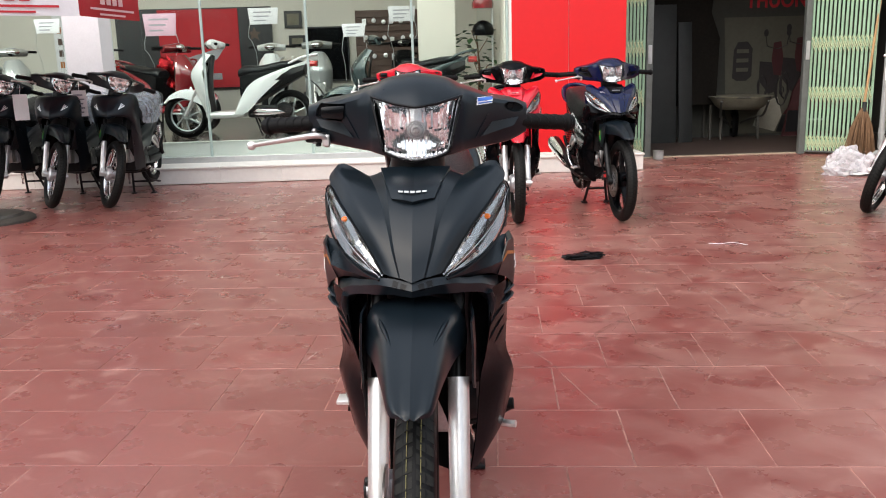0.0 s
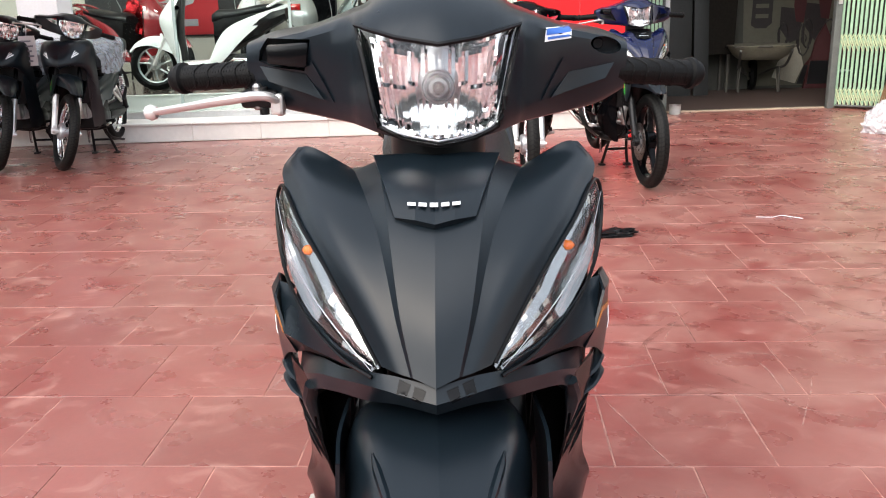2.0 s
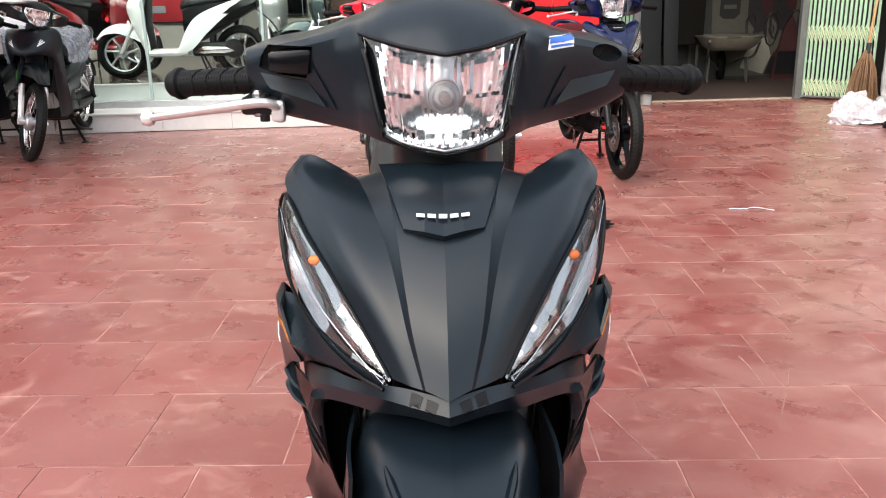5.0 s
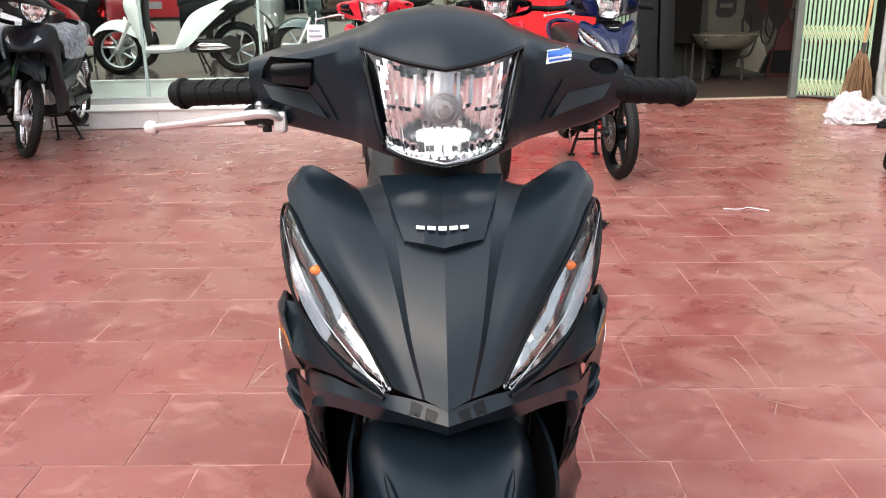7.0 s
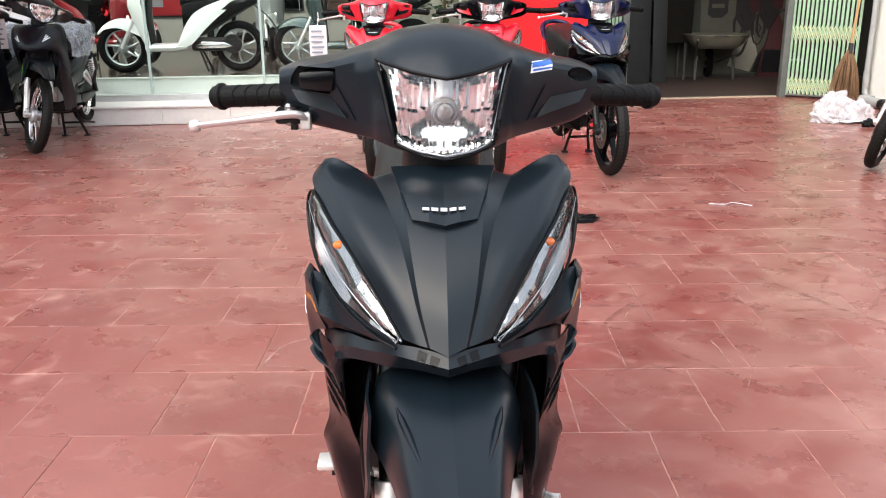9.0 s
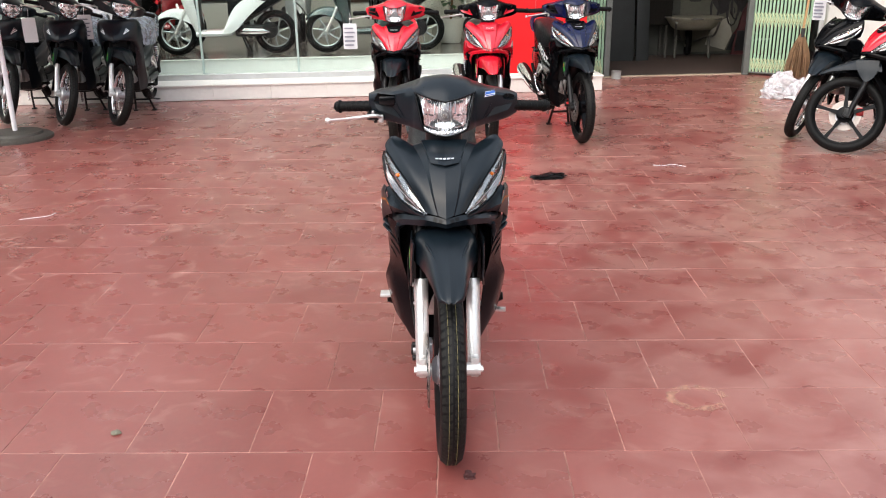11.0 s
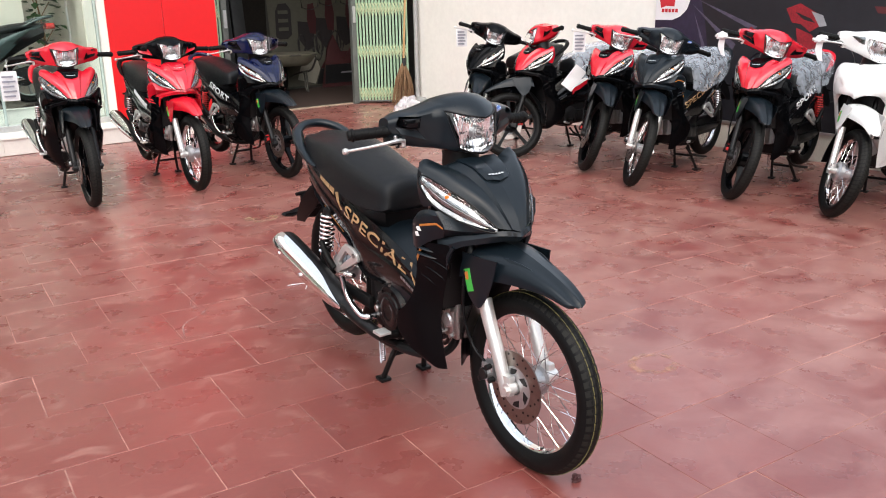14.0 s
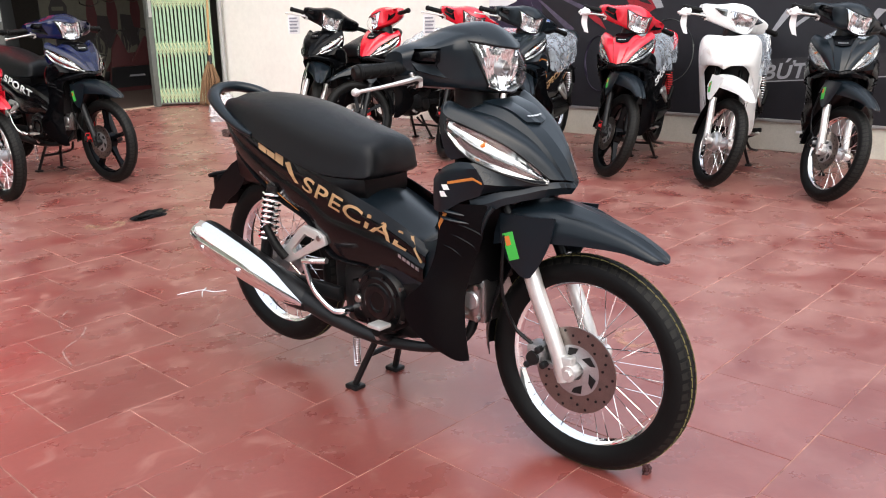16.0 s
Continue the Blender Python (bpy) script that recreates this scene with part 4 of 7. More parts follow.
kit("brake_lever", join(tube_vf([(-.198, .398, .962), (-.200, .378, .980), (-.218, .372, .986), (-.260, .372, .981), (-.310, .392, .972), (-.362, .424, .962)], [.007, .008, .009, .0085, .0068, .0065], 10, 4, False, .7), lathe_vf([(-.379, .002), (-.376, .008), (-.369, .0105), (-.362, .008), (-.359, .002)], 12, (0, .427, .961))), "alu", True, None, "silver brake lever")

# seat
SE = [(.652, .740, .700, .060), (.658, .774, .694, .092), (.680, .799, .684, .110), (.730, .814, .680, .121), (.79, .828, .678, .128), (.87, .848, .684, .134), (.98, .874, .714, .138), (1.09, .890, .746, .134), (1.20, .893, .786, .122), (1.31, .884, .824, .098), (1.385, .858, .838, .050)]
kit("seat", rings([[(-w * .86, y, b), (-w * .97, y, b + (t - b) * .30), (-w * .85, y, b + (t - b) * .76), (-w * .50, y, t - .010), (0, y, t), (w * .50, y, t - .010), (w * .85, y, b + (t - b) * .76), (w * .97, y, b + (t - b) * .30), (w * .86, y, b)] for y, t, b, w in SE], 4, 3), "vinyl", False, None, "black vinyl double seat")
kit("seat_base", rings([[(-w, y, .62), (-w * 1.02, y, z), (0, y - .012, z + .004), (w * 1.02, y, z), (w, y, .62), (0, y, .60)] for y, z, w in ((.692, .704, .078), (.716, .698, .096), (.77, .690, .112), (.88, .696, .118), (1.0, .732, .118), (1.18, .790, .100), (1.32, .832, .06))], 2, 3), "plastic")
# flank panels
LOW = [(.116, .446, .428), (.122, .560, .452), (.122, .690, .438), (.124, .800, .446), (.123, .905, .535), (.119, 1.03, .580), (.112, 1.16, .640), (.098, 1.27, .705), (.066, 1.365, .800)]
TOP = [(.100, .436, .530), (.112, .560, .592), (.124, .690, .640), (.129, .810, .672), (.127, .925, .700), (.122, 1.04, .732), (.114, 1.16, .772), (.100, 1.27, .814), (.070, 1.372, .860)]
rows = []
for k, out in ((0, 0), (.22, .012), (.45, .018), (.60, .0125), (.80, .0165), (1, 0)):
    rows.append([tuple(np.array(a) * (1 - k) + np.array(b) * k + (out * (1 - .07 * i), 0, 0)) for i, (a, b) in enumerate(zip(LOW, TOP))])
kit_sp = sheet(rows, 4, 5, .003, 26, False, (0, 1.0, .6))
PANEL_S = skin(kit_sp)
both("side_panel", kit_sp, "panel", False, None, "black side panel")
both("panel_rib", tube([(.126, .66, .440), (.128, .800, .448), (.128, .905, .538), (.123, 1.03, .582), (.115, 1.16, .642), (.100, 1.27, .708)], [.004, .007, .007, .007, .006, .003], 8, 5, False, .8), "body")
def side_words(text, width, height, yc, zc, fall, role, label, sets, bold=.0008):
    """Slanted letters on both side panels, each reading from the tail forwards or from the front back."""
    for sd in (-1, 1):
        me = words(text, .08, .0006, .40 * -sd, 1.08, bold)
        xs, ys = [v.co.x for v in me.vertices], [v.co.y for v in me.vertices]
        kx, ky = width / (max(xs) - min(xs)), height / (max(ys) - min(ys))
        for v in me.vertices:
            u, w = v.co.x * kx * -sd, v.co.y * ky
            p = onto(PANEL_S, yc - u * .955 + w * .25, zc - u * fall + w * .95, "X", 1, .0030 + v.co.z)
            v.co = Vector((sd * p.x, p.y, p.z))
        kit("lettering", me, role, False, "side_panel_l" if sd < 0 else "side_panel_r", label, sets, f"{text}{sd}")


side_words("SPECIAL", .425, .053, .712, .598, .293, "gold", "gold lettering on the side panel", "special", .0010)
side_words("SPORT", .36, .058, .80, .632, .33, "pale", "white lettering on the side panel", "sport", .002)
for i, (a, b) in enumerate(((1.118, .736), (1.076, .722), (1.034, .708))):
    both("decal_bar", patch(PANEL_S, [(a, b), (a - .038, b - .013), (a - .032, b + .012), (a + .006, b + .024)], "X", 1, .0015, 5, 3), "gold", False, None, "gold model mark", "special", f"decal_bar{i}")
both("decal_slash", patch(PANEL_S, [(.990, .706), (.970, .710), (.926, .650), (.942, .650)], "X", 1, .0015, 8, 2), "gold", False, None, "", "special")
both("decal_line", patch(PANEL_S, [(.497, .556), (.489, .555), (.449, .491), (.454, .489)], "X", 1, .0015, 8, 2), "gold", False, None, "", "special")
both("maker_mark", join(*[patch_vf(PANEL_S, [(.526 - i * .0150, .5050 - i * .0064), (.5155 - i * .0150, .5005 - i * .0064), (.5165 - i * .0150, .4915 - i * .0064), (.527 - i * .0150, .4960 - i * .0064)], "X", 1, .0015, 3, 2) for i in range(5)]), "cast", False, None, "silver maker mark", "")
both("side_flash", patch(PANEL_S, [(.60, .505), (.60, .548), (.88, .660), (.87, .628)], "X", 1, .0012, 12, 3), "cover", False, None, "red flash on the side panel", "flash")
both("model_mark", patch(PANEL_S, [(.62, .560), (.61, .592), (.90, .692), (.90, .668)], "X", 1, .0015, 12, 3), "pale", False, None, "white model mark", "mark")
both("decal_curve", patch(PANEL_S, [(.945, .560), (.962, .570), (1.10, .632), (1.08, .616)], "X", 1, .0015, 8, 2), "stripe", False, None, "", "special")
both("decal_text", join(*[patch_vf(PANEL_S, [(1.125 - i * .016, .656 - i * .007), (1.113 - i * .016, .651 - i * .007), (1.113 - i * .016, .658 - i * .007), (1.125 - i * .016, .663 - i * .007)], "X", 1, .0015, 2, 2) for i in range(5)]), "cast", False, None, "", "special")
# tail
kit("tail_lamp", rings([[(-w, y, z - h), (-w, y, z + h), (0, y + .02, z + h), (w, y, z + h), (w, y, z - h), (0, y + .02, z - h)] for y, z, w, h in ((1.33, .796, .056, .026), (1.375, .790, .050, .024), (1.395, .784, .036, .018))], 3, 2), "redlens", False, None, "red tail lamp")
both("rear_signal", rings([[(x, 1.33, .745), (x, 1.36, .748), (x, 1.36, .768), (x, 1.32, .770)] for x in (.035, .072, .086)], 2, 2), "mirror", False)
kit("rear_mudguard", sheet([[(-.045, 1.28, .70), (0, 1.28, .715), (.045, 1.28, .70)], [(-.066, 1.345, .655), (0, 1.365, .672), (.066, 1.345, .655)], [(-.076, 1.41, .595), (0, 1.435, .605), (.076, 1.41, .595)], [(-.072, 1.475, .525), (0, 1.50, .530), (.072, 1.475, .525)], [(-.060, 1.515, .474), (0, 1.535, .476), (.060, 1.515, .474)]], 4, 4, .004, 35, False, (0, 1.2, .3)), "plastic")
both("mudguard_cheek", sheet([[(.050, 1.26, .69), (.066, 1.35, .655)], [(.055, 1.32, .58), (.077, 1.412, .594)], [(.058, 1.40, .52), (.073, 1.476, .525)], [(.055, 1.45, .480), (.061, 1.516, .474)]], 3, 3, .004, 35, False, (0, 1.35, .6)), "plastic")
kit("plate_bracket", join(box_vf(-.055, .055, 1.455, 1.485, .53, .60, .006), lathe_vf([(-.078, .007), (-.055, .010), (.055, .010), (.078, .007)], 10, (0, 1.47, .600))), "plastic")
kit("grab_rail", tube([(-.132, 1.14, .776), (-.132, 1.20, .794), (-.122, 1.29, .832), (-.098, 1.372, .872), (-.052, 1.418, .892), (0, 1.432, .897), (.052, 1.418, .892), (.098, 1.372, .872), (.122, 1.29, .832), (.132, 1.20, .794), (.132, 1.14, .776)], [.008, .015, .019, .021, .022, .022, .022, .021, .019, .015, .008], 12, 5, False, .8), "cowl", False, None, "grab rail round the seat tail")

# engine and underside
kit("engine", join(box_vf(-.098, .098, .50, .80, .235, .430, .03), box_vf(-.08, .08, .70, .86, .28, .46, .03)), "dark", False, None, "dark grey engine block")
kit("clutch_cover", join(lathe_vf([(-.142, .024), (-.142, .066), (-.137, .070), (-.135, .086), (-.122, .096), (-.09, .100)], 40, (0, .605, .352)), box_vf(-.122, -.09, .55, .74, .26, .39, .02), box_vf(-.118, -.09, .46, .58, .36, .44, .02)), "plastic", False, "engine")
kit("cover_ring", join(lathe_vf([(-.1445, .030), (-.1445, .050), (-.1415, .054), (-.1415, .026)], 32, (0, .605, .352), "X", True), *[box_vf(-.1435, -.138, .605 + .076 * math.cos(q) - .005, .605 + .076 * math.cos(q) + .005, .352 + .076 * math.sin(q) - .005, .352 + .076 * math.sin(q) + .005, .002) for q in np.linspace(.2, 6.1, 8)]), "gloss", False, "engine")
kit("oil_cap", lathe([(-.150, .004), (-.150, .010), (-.146, .013), (-.13, .013)], 12, (0, .680, .345)), "steel", False, "engine")
kit("generator_cover", join(lathe_vf([(.09, .082), (.115, .080), (.126, .062), (.128, .02)], 32, (0, .60, .32)), box_vf(.09, .112, .55, .78, .26, .36, .02)), "dark", False, "engine")
kit("case_bolt", join(*[lathe_vf([(-.131, .006), (-.118, .006)], 6, (0, .605 + .091 * math.cos(a), .352 + .091 * math.sin(a))) for a in (.5, 1.5, 2.6, 3.7, 4.8, 5.8)]), "steel", False, "engine")
fins = [box_vf(-.07, .07, .36 + i * .018, .368 + i * .018, .335, .455, .003) for i in range(7)]
kit("cylinder", box(-.055, .055, .35, .50, .345, .445, .01), "dark", False, "engine")
for i, fv in enumerate(fins):
    kit("fin", join(fv, angle=12), "cast", False, "engine", "", "", f"fin{i}")
kit("cylinder_head", join(box_vf(-.090, .07, .262, .340, .345, .472, .014), box_vf(-.100, -.084, .270, .326, .362, .456, .008)), "steel", False, "engine", "bare aluminium cylinder head")
kit("head_cap", lathe([(-.106, .012), (-.106, .022), (-.101, .026), (-.088, .026)], 20, (0, .298, .412)), "cast", False, "engine")
kit("head_bolt", join(*[lathe_vf([(-.110, .0075), (-.098, .0075)], 8, (0, y, z)) for y in (.274, .322) for z in (.366, .452)]), "steel", False, "engine")
kit("carb_pipe", tube([(0, .33, .455), (0, .36, .53), (0, .46, .56)], .018, 10, 4), "plastic", False, "engine")
kit("exhaust_pipe", tube([(-.03, .34, .35), (-.045, .345, .30), (-.07, .38, .26), (-.10, .47, .235), (-.132, .62, .235), (-.150, .78, .262), (-.158, .90, .300)], [.014, .014, .014, .015, .018, .024, .03], 12, 5), "dark", False, None, "matt black exhaust pipe")
ma, mb = Vector((-.156, .885, .290)), Vector((-.186, 1.370, .436))
kit("silencer", tube([ma, ma.lerp(mb, .12), ma.lerp(mb, .5), ma.lerp(mb, .9), ma.lerp(mb, .985), mb], [.030, .044, .052, .054, .050, .030], 18, 2), "dark", False, None, "black silencer with chrome shield")
d = (mb - ma).normalized()
side = Vector((-1, 0, 0))
up2 = d.cross(side) * -1
hs = []
for t, r, q0, q1 in ((.0, .034, -.25, .05), (.14, .046, -.75, .55), (.36, .054, -1.2, 1.0), (.62, .059, -1.3, 1.2), (.88, .061, -1.3, 1.25), (1.0, .053, -1.3, 1.25), (1.03, .040, -1.3, 1.25)):
    c = ma.lerp(mb, t)
    hs.append([c + (side * math.cos(q) + up2 * math.sin(q)) * r * (.97 if .28 < q < .42 else 1.0) for q in np.linspace(q0, q1, 19)])
kit("heat_shield", sheet(hs, 4, 1, .0025, 22, False, tuple(ma.lerp(mb, .5))), "chrome", False, "silencer", "polished chrome heat shield")
for k, t in enumerate((.52, .86)):
    kit("shield_bolt", lathe([(-.006, .002), (-.004, .010), (.004, .010)], 12, tuple(ma.lerp(mb, t) + side * .060 + up2 * .006)), "chrome", False, "silencer", "", "", f"shield_bolt{k}")
kit("end_cap", lathe([(1.364, .020), (1.386, .020), (1.386, .012), (1.366, .012)], 16, (-.186, 0, .436), "Y", True), "dark", False, "silencer")
kit("kick_starter", join(tube_vf([(-.112, .742, .292), (-.150, .746, .292), (-.166, .775, .298), (-.182, .830, .352), (-.188, .856, .428)], [.013, .012, .009, .0085, .010], 10, 4), tube_vf([(-.188, .864, .434), (-.190, .757, .454)], .0085, 10, 1), *[tube_vf([(-.190 + .0092 * math.cos(q), .762 + .012 * i, .453 - .0022 * i + .0092 * math.sin(q)) for q in np.linspace(0, 2 * math.pi, 10, False)], .0018, 5, 1, True) for i in range(6)]), "chrome", False, None, "chrome kick starter")
kit("footrest_bar", tube([(-.200, .548, .290), (-.13, .575, .245), (0, .59, .225), (.13, .575, .245), (.200, .548, .290)], .011, 10, 4), "dark")
both("footrest", tube([(.140, .555, .288), (.208, .547, .296)], .0145, 12, 1), "rubber")
kit("brake_pedal", join(tube_vf([(-.10, .62, .230), (-.15, .60, .245), (-.205, .545, .310)], .008, 8, 4), box_vf(-.232, -.186, .508, .558, .312, .324, .004)), "alu", False, None, "silver brake pedal")
kit("gear_pedal", tube([(.12, .60, .25), (.165, .50, .27), (.19, .45, .285), (.208, .44, .288)], .009, 8, 4), "alu", False)
both("rear_peg_bracket", cut(slab([(.812, .480), (.818, .506), (.845, .518), (.905, .528), (.930, .512), (1.012, .432), (1.018, .402), (.985, .394)], .130, .144, "X", .003), slab([(.858, .490), (.904, .500), (.968, .440), (.958, .428)], .10, .20, "X")), "alu", False, None, "cast aluminium peg bracket")
both("bracket_bolt", lathe([(.140, .009), (.149, .009), (.150, .006)], 10, (0, .838, .498)), "steel", False)
both("rear_peg", tube([(.150, .992, .412), (.160, 1.020, .445), (.165, 1.062, .505)], [.013, .014, .012], 10, 2), "rubber", False)
both("swingarm", join(box_vf(.085, .110, .80, RY + .01, RZ - .042, RZ + .005, .008), lathe_vf([(.06, .018), (.125, .018), (.125, .010), (.135, .010)], 14, (0, RY, RZ))), "dark", False)
kit("chain_case", rings([[(x, .78, .28), (x, .80, .38), (x, 1.19, .41), (x, 1.25, .34), (x, 1.19, .275), (x, .9, .265)] for x in (.055, .062, .082, .088)], 1, 3), "plastic", False)
for s, sd in ((-1, "r"), (1, "l")):
    a, b = Vector((s * .128, 1.056, .628)), Vector((s * .126, 1.130, .356))
    kit("shock_absorber", join(tube_vf([a, b], .011, 10, 1), tube_vf([a.lerp(b, .62), b], .020, 12, 1), tube_vf([a, a.lerp(b, .08)], .020, 12, 1)), "dark", False, None, "", "", "shock_" + sd)
    hel = []
    for i in range(73):
        t = i / 72
        c = a.lerp(b, .06 + .60 * t)
        q = 2 * math.pi * 9 * t
        hel.append(c + Vector((math.cos(q) * .027, math.sin(q) * .027, 0)))
    kit("spring", join(tube_vf(hel, .0048, 6, 1)), "spring", False, "shock_" + sd, "coil spring", "", "spring_" + sd)
kit("frame_tube", join(tube_vf([(0, .36, .80), (0, .48, .55), (0, .62, .46), (0, .90, .52), (0, 1.24, .66)], .024, 10, 4), tube_vf([(-.09, .80, .50), (-.09, 1.0, .60), (-.06, 1.26, .70)], .012, 8, 3), tube_vf([(.09, .80, .50), (.09, 1.0, .60), (.06, 1.26, .70)], .012, 8, 3)), "dark")
kit("inner_mudguard_rear", sheet([[(x, RY + .305 * math.cos(q) , RZ + .315 * math.sin(q) + .012) for x in (-.055, 0, .055)] for q in (.75, 1.3, 1.9, 2.5, 2.9)], 4, 2, .003, 40, False, (0, RY, RZ)), "plastic", False)
st = [tube_vf([(0.055 * s + .02, .70, .215), (.07 * s + .02, .745, .12), (.09 * s + .025, .795, .014)], .0105, 8, 3) for s in (-1, 1)]
st += [box_vf(.025 + .09 * s - .022, .025 + .09 * s + .022, .772, .822, 0, .014, .004) for s in (-1, 1)]
st += [tube_vf([(-.05, .745, .12), (.09, .745, .12)], .009, 8, 1)]
kit("centre_stand", join(*st), "dark", False, None, "black centre stand")
hel = [(-.085 + .010 * math.cos(i * .9), .76 + .010 * math.sin(i * .9), .215 - .0011 * i) for i in range(110)]
kit("stand_spring", tube(hel, .0022, 5, 1), "chrome", False, "centre_stand", "")
kit("side_stand", tube([(.11, .60, .21), (.13, .66, .15), (.15, .82, .11), (.155, .88, .10)], .009, 8, 3), "dark", False)
both("mud_label", patch(FORK_S, [(.139, .557), (.169, .546), (.192, .611), (.162, .622)], "X", 1, .0010, 6, 4), "green", True, "", "green paper label", "label")
KIT = [k for k in KIT if not (k[0] == "mud_label" and k[7].endswith("_r"))]
kit("label_seal", flip(patch(FORK_S, [(.163, .588), (.177, .583), (.185, .605), (.171, .610)], "X", 1, .0018, 3, 3)), "brick", True, "mud_label_l", "", "label")

# a rounder nose and a wide lamp for the plainer model
AC = [  # per row from the lower edge up
    [(0, .104, .722), (.05, .142, .742), (.11, .205, .735), (.155, .268, .655), (.172, .325, .570)],
    [(0, .084, .750), (.058, .106, .752), (.118, .158, .748), (.168, .238, .735), (.190, .325, .715)],
    [(0, .106, .815), (.062, .130, .822), (.128, .178, .828), (.178, .250, .824), (.195, .328, .812)],
    [(0, .166, .874), (.062, .182, .882), (.130, .222, .890), (.174, .276, .888), (.188, .332, .876)],
    [(0, .245, .914), (.062, .252, .918), (.122, .278, .922), (.158, .310, .918), (.170, .340, .905)],
    [(0, .300, .918), (.060, .302, .920), (.110, .318, .922), (.140, .332, .918), (.150, .345, .905)]]
NOSE = sheet(AC, 4, 4, .003, 40, True, (0, .38, .75))
kit("front_cover", NOSE, "cover", False, None, "", "alpha", "front_cover_a")
NOSE_S = skin(NOSE)
both("cover_badge", join(*[patch_vf(NOSE_S, [(.082 + i * .006, .800 + i * .013), (.125 - i * .010, .826 + i * .010), (.125 - i * .010, .834 + i * .010), (.082 + i * .006, .809 + i * .013)], "Y", 1, .0015, 6, 2) for i in range(3)]), "alu", False, None, "silver wing badge", "alpha")
AHALF = [(0, 1.064), (.045, 1.064), (.090, 1.060), (.094, 1.030), (.076, .985), (.048, .955), (0, .944)]
AH = rings([[(-x, y, z) for y, z in r] for x, r in HC[:0:-1]] + [[(x, y, z) for y, z in r] for x, r in HC], 4, 3, 40)
kit("handlebar_cover", cut(AH, slab(AHALF + [(-x, z) for x, z in AHALF[-2:0:-1]], .15, .36, "Y")), "cowl", True, None, "", "alpha", "hcover_a")
AL = [[(-.088, .306, 1.058), (-.045, .275, 1.062), (0, .262, 1.062), (.045, .275, 1.062), (.088, .306, 1.058)],
      [(-.086, .302, 1.015), (-.045, .262, 1.010), (0, .248, 1.006), (.045, .262, 1.010), (.086, .302, 1.015)],
      [(-.050, .284, .957), (-.03, .268, .950), (0, .260, .946), (.03, .268, .950), (.050, .284, .957)]]
kit("headlight", sheet(AL, 4, 4, .002, 60, False, (0, .4, 1.0)), "glass", True, None, "clear headlight lens", "alpha", "headlight_a")
g = lattice(AL, 6, 8)
R_, C_ = g.shape[:2]
for i in range(R_):
    for j in range(C_):
        x, y, z = g[i, j]
        g[i, j] = (x, y + .004 + .036 * max(0, 1 - (x / .07) ** 2) * max(0, 1 - ((z - 1.0) / .055) ** 2) + .003 * (j % 2) * (0 < i < R_ - 1), z)
kit("reflector", done(g.reshape(-1, 3), [(i * C_ + j, i * C_ + j + 1, (i + 1) * C_ + j + 1, (i + 1) * C_ + j) for i in range(R_ - 1) for j in range(C_ - 1)], 5), "mirror", True, "headlight_a", "", "alpha", "headrefl_a")
kit("bulb_cap", lathe([(.268, .004), (.268, .010), (.276, .013), (.300, .013)], 16, (0, 0, 1.002), "Y"), "steel", True, "headlight_a", "", "alpha", "bulbcap_a")
AHS = skin(AH)
both("front_signal", patch(AHS, [(.100, 1.016), (.108, 1.060), (.176, 1.046), (.128, 1.020)], "Y", 1, .004, 8, 5), "signal", True, None, "clear front signal", "alpha")

ALPHA_SKIP = {"front_cover", "badge_plate", "maker_badge", "front_lip", "lip_grille_r", "lip_grille_l", "signal_r", "signal_l", "refl_l", "refl_r", "bulb_l", "bulb_r", "ridge_l", "ridge_r", "lamp_seal_r", "lamp_seal_l"}
STEER = Matrix.Translation((0, .042, AX)) @ Matrix.Rotation(math.atan2(.446, .895), 4, "X").inverted()


def motorcycle(name, m, colours, sets, label, group="", steer=0.0):
    """One small motorcycle from the kit: colours by role, sets chooses among variants."""
    root = new(name)
    root.empty_display_size = 0.2
    root.matrix_basis = m
    tagged(root, label, "motorcycle", group)
    turn = STEER @ Matrix.Rotation(radians(steer), 4, "Z") @ STEER.inverted()
    made = {}
    std = dict(rubber=M["rubber"], discsteel=M["discsteel"], tread=M["tread"], plastic=M["plastic"], chrome=M["chrome"], alu=M["alu"], steel=M["steel"], cast=M["cast"], dark=M["dark"], vinyl=M["vinyl"], rim=M["chrome"], castrim=M["black"], fork=M["alu"],
               glass=M["glass"], mirror=M["mirror"], signal=M["signalref"], amber=M["amber"], redlens=M["redlens"], gold=M["gold"], stripe=M["orange"], pale=M["pale"], bluest=M["bluest"], green=M["green"], brick=M["brick"],
               caliper=M["cast"], yellow=M["yellow"], gloss=M["gloss"], lensrib=M["lensrib"], signalref=M["signalref"], spring=M["chrome"], cover=M["matte"], cover2=M["matte"], cowl=M["matte"], fender=M["matte"], body=M["black"])
    std.update({k: M[v] for k, v in colours.items()})
    std["panel"] = std["body"] if "body" in colours else M["gloss"]
    for pname, me, role, steered, under, plabel, pset, key in KIT:
        if pset and pset not in sets:
            continue
        if "alpha" in sets and key in ALPHA_SKIP:
            continue
        if under and under not in made:
            continue
        ob = link(pname, me, made[under] if under else root, std[role], plabel)
        if steered and not under:
            ob.matrix_basis = turn
        if role == "glass":
            ob.visible_shadow = False
        if pname in ("tread", "disc_hole", "case_bolt", "head_bolt", "grip_rib"):
            ob["kind"] = "stuff"
        made[key] = ob
    return root


BIKE = Matrix.Translation((0.040, 1.403, 0)) @ Matrix.Rotation(radians(1.6), 4, "Z")
motorcycle("motorcycle", BIKE, dict(), {"spoked", "disc", "special", "wave", "label", "fresh"}, "matt black small motorcycle with gold lettering on its centre stand", "", 2.0)


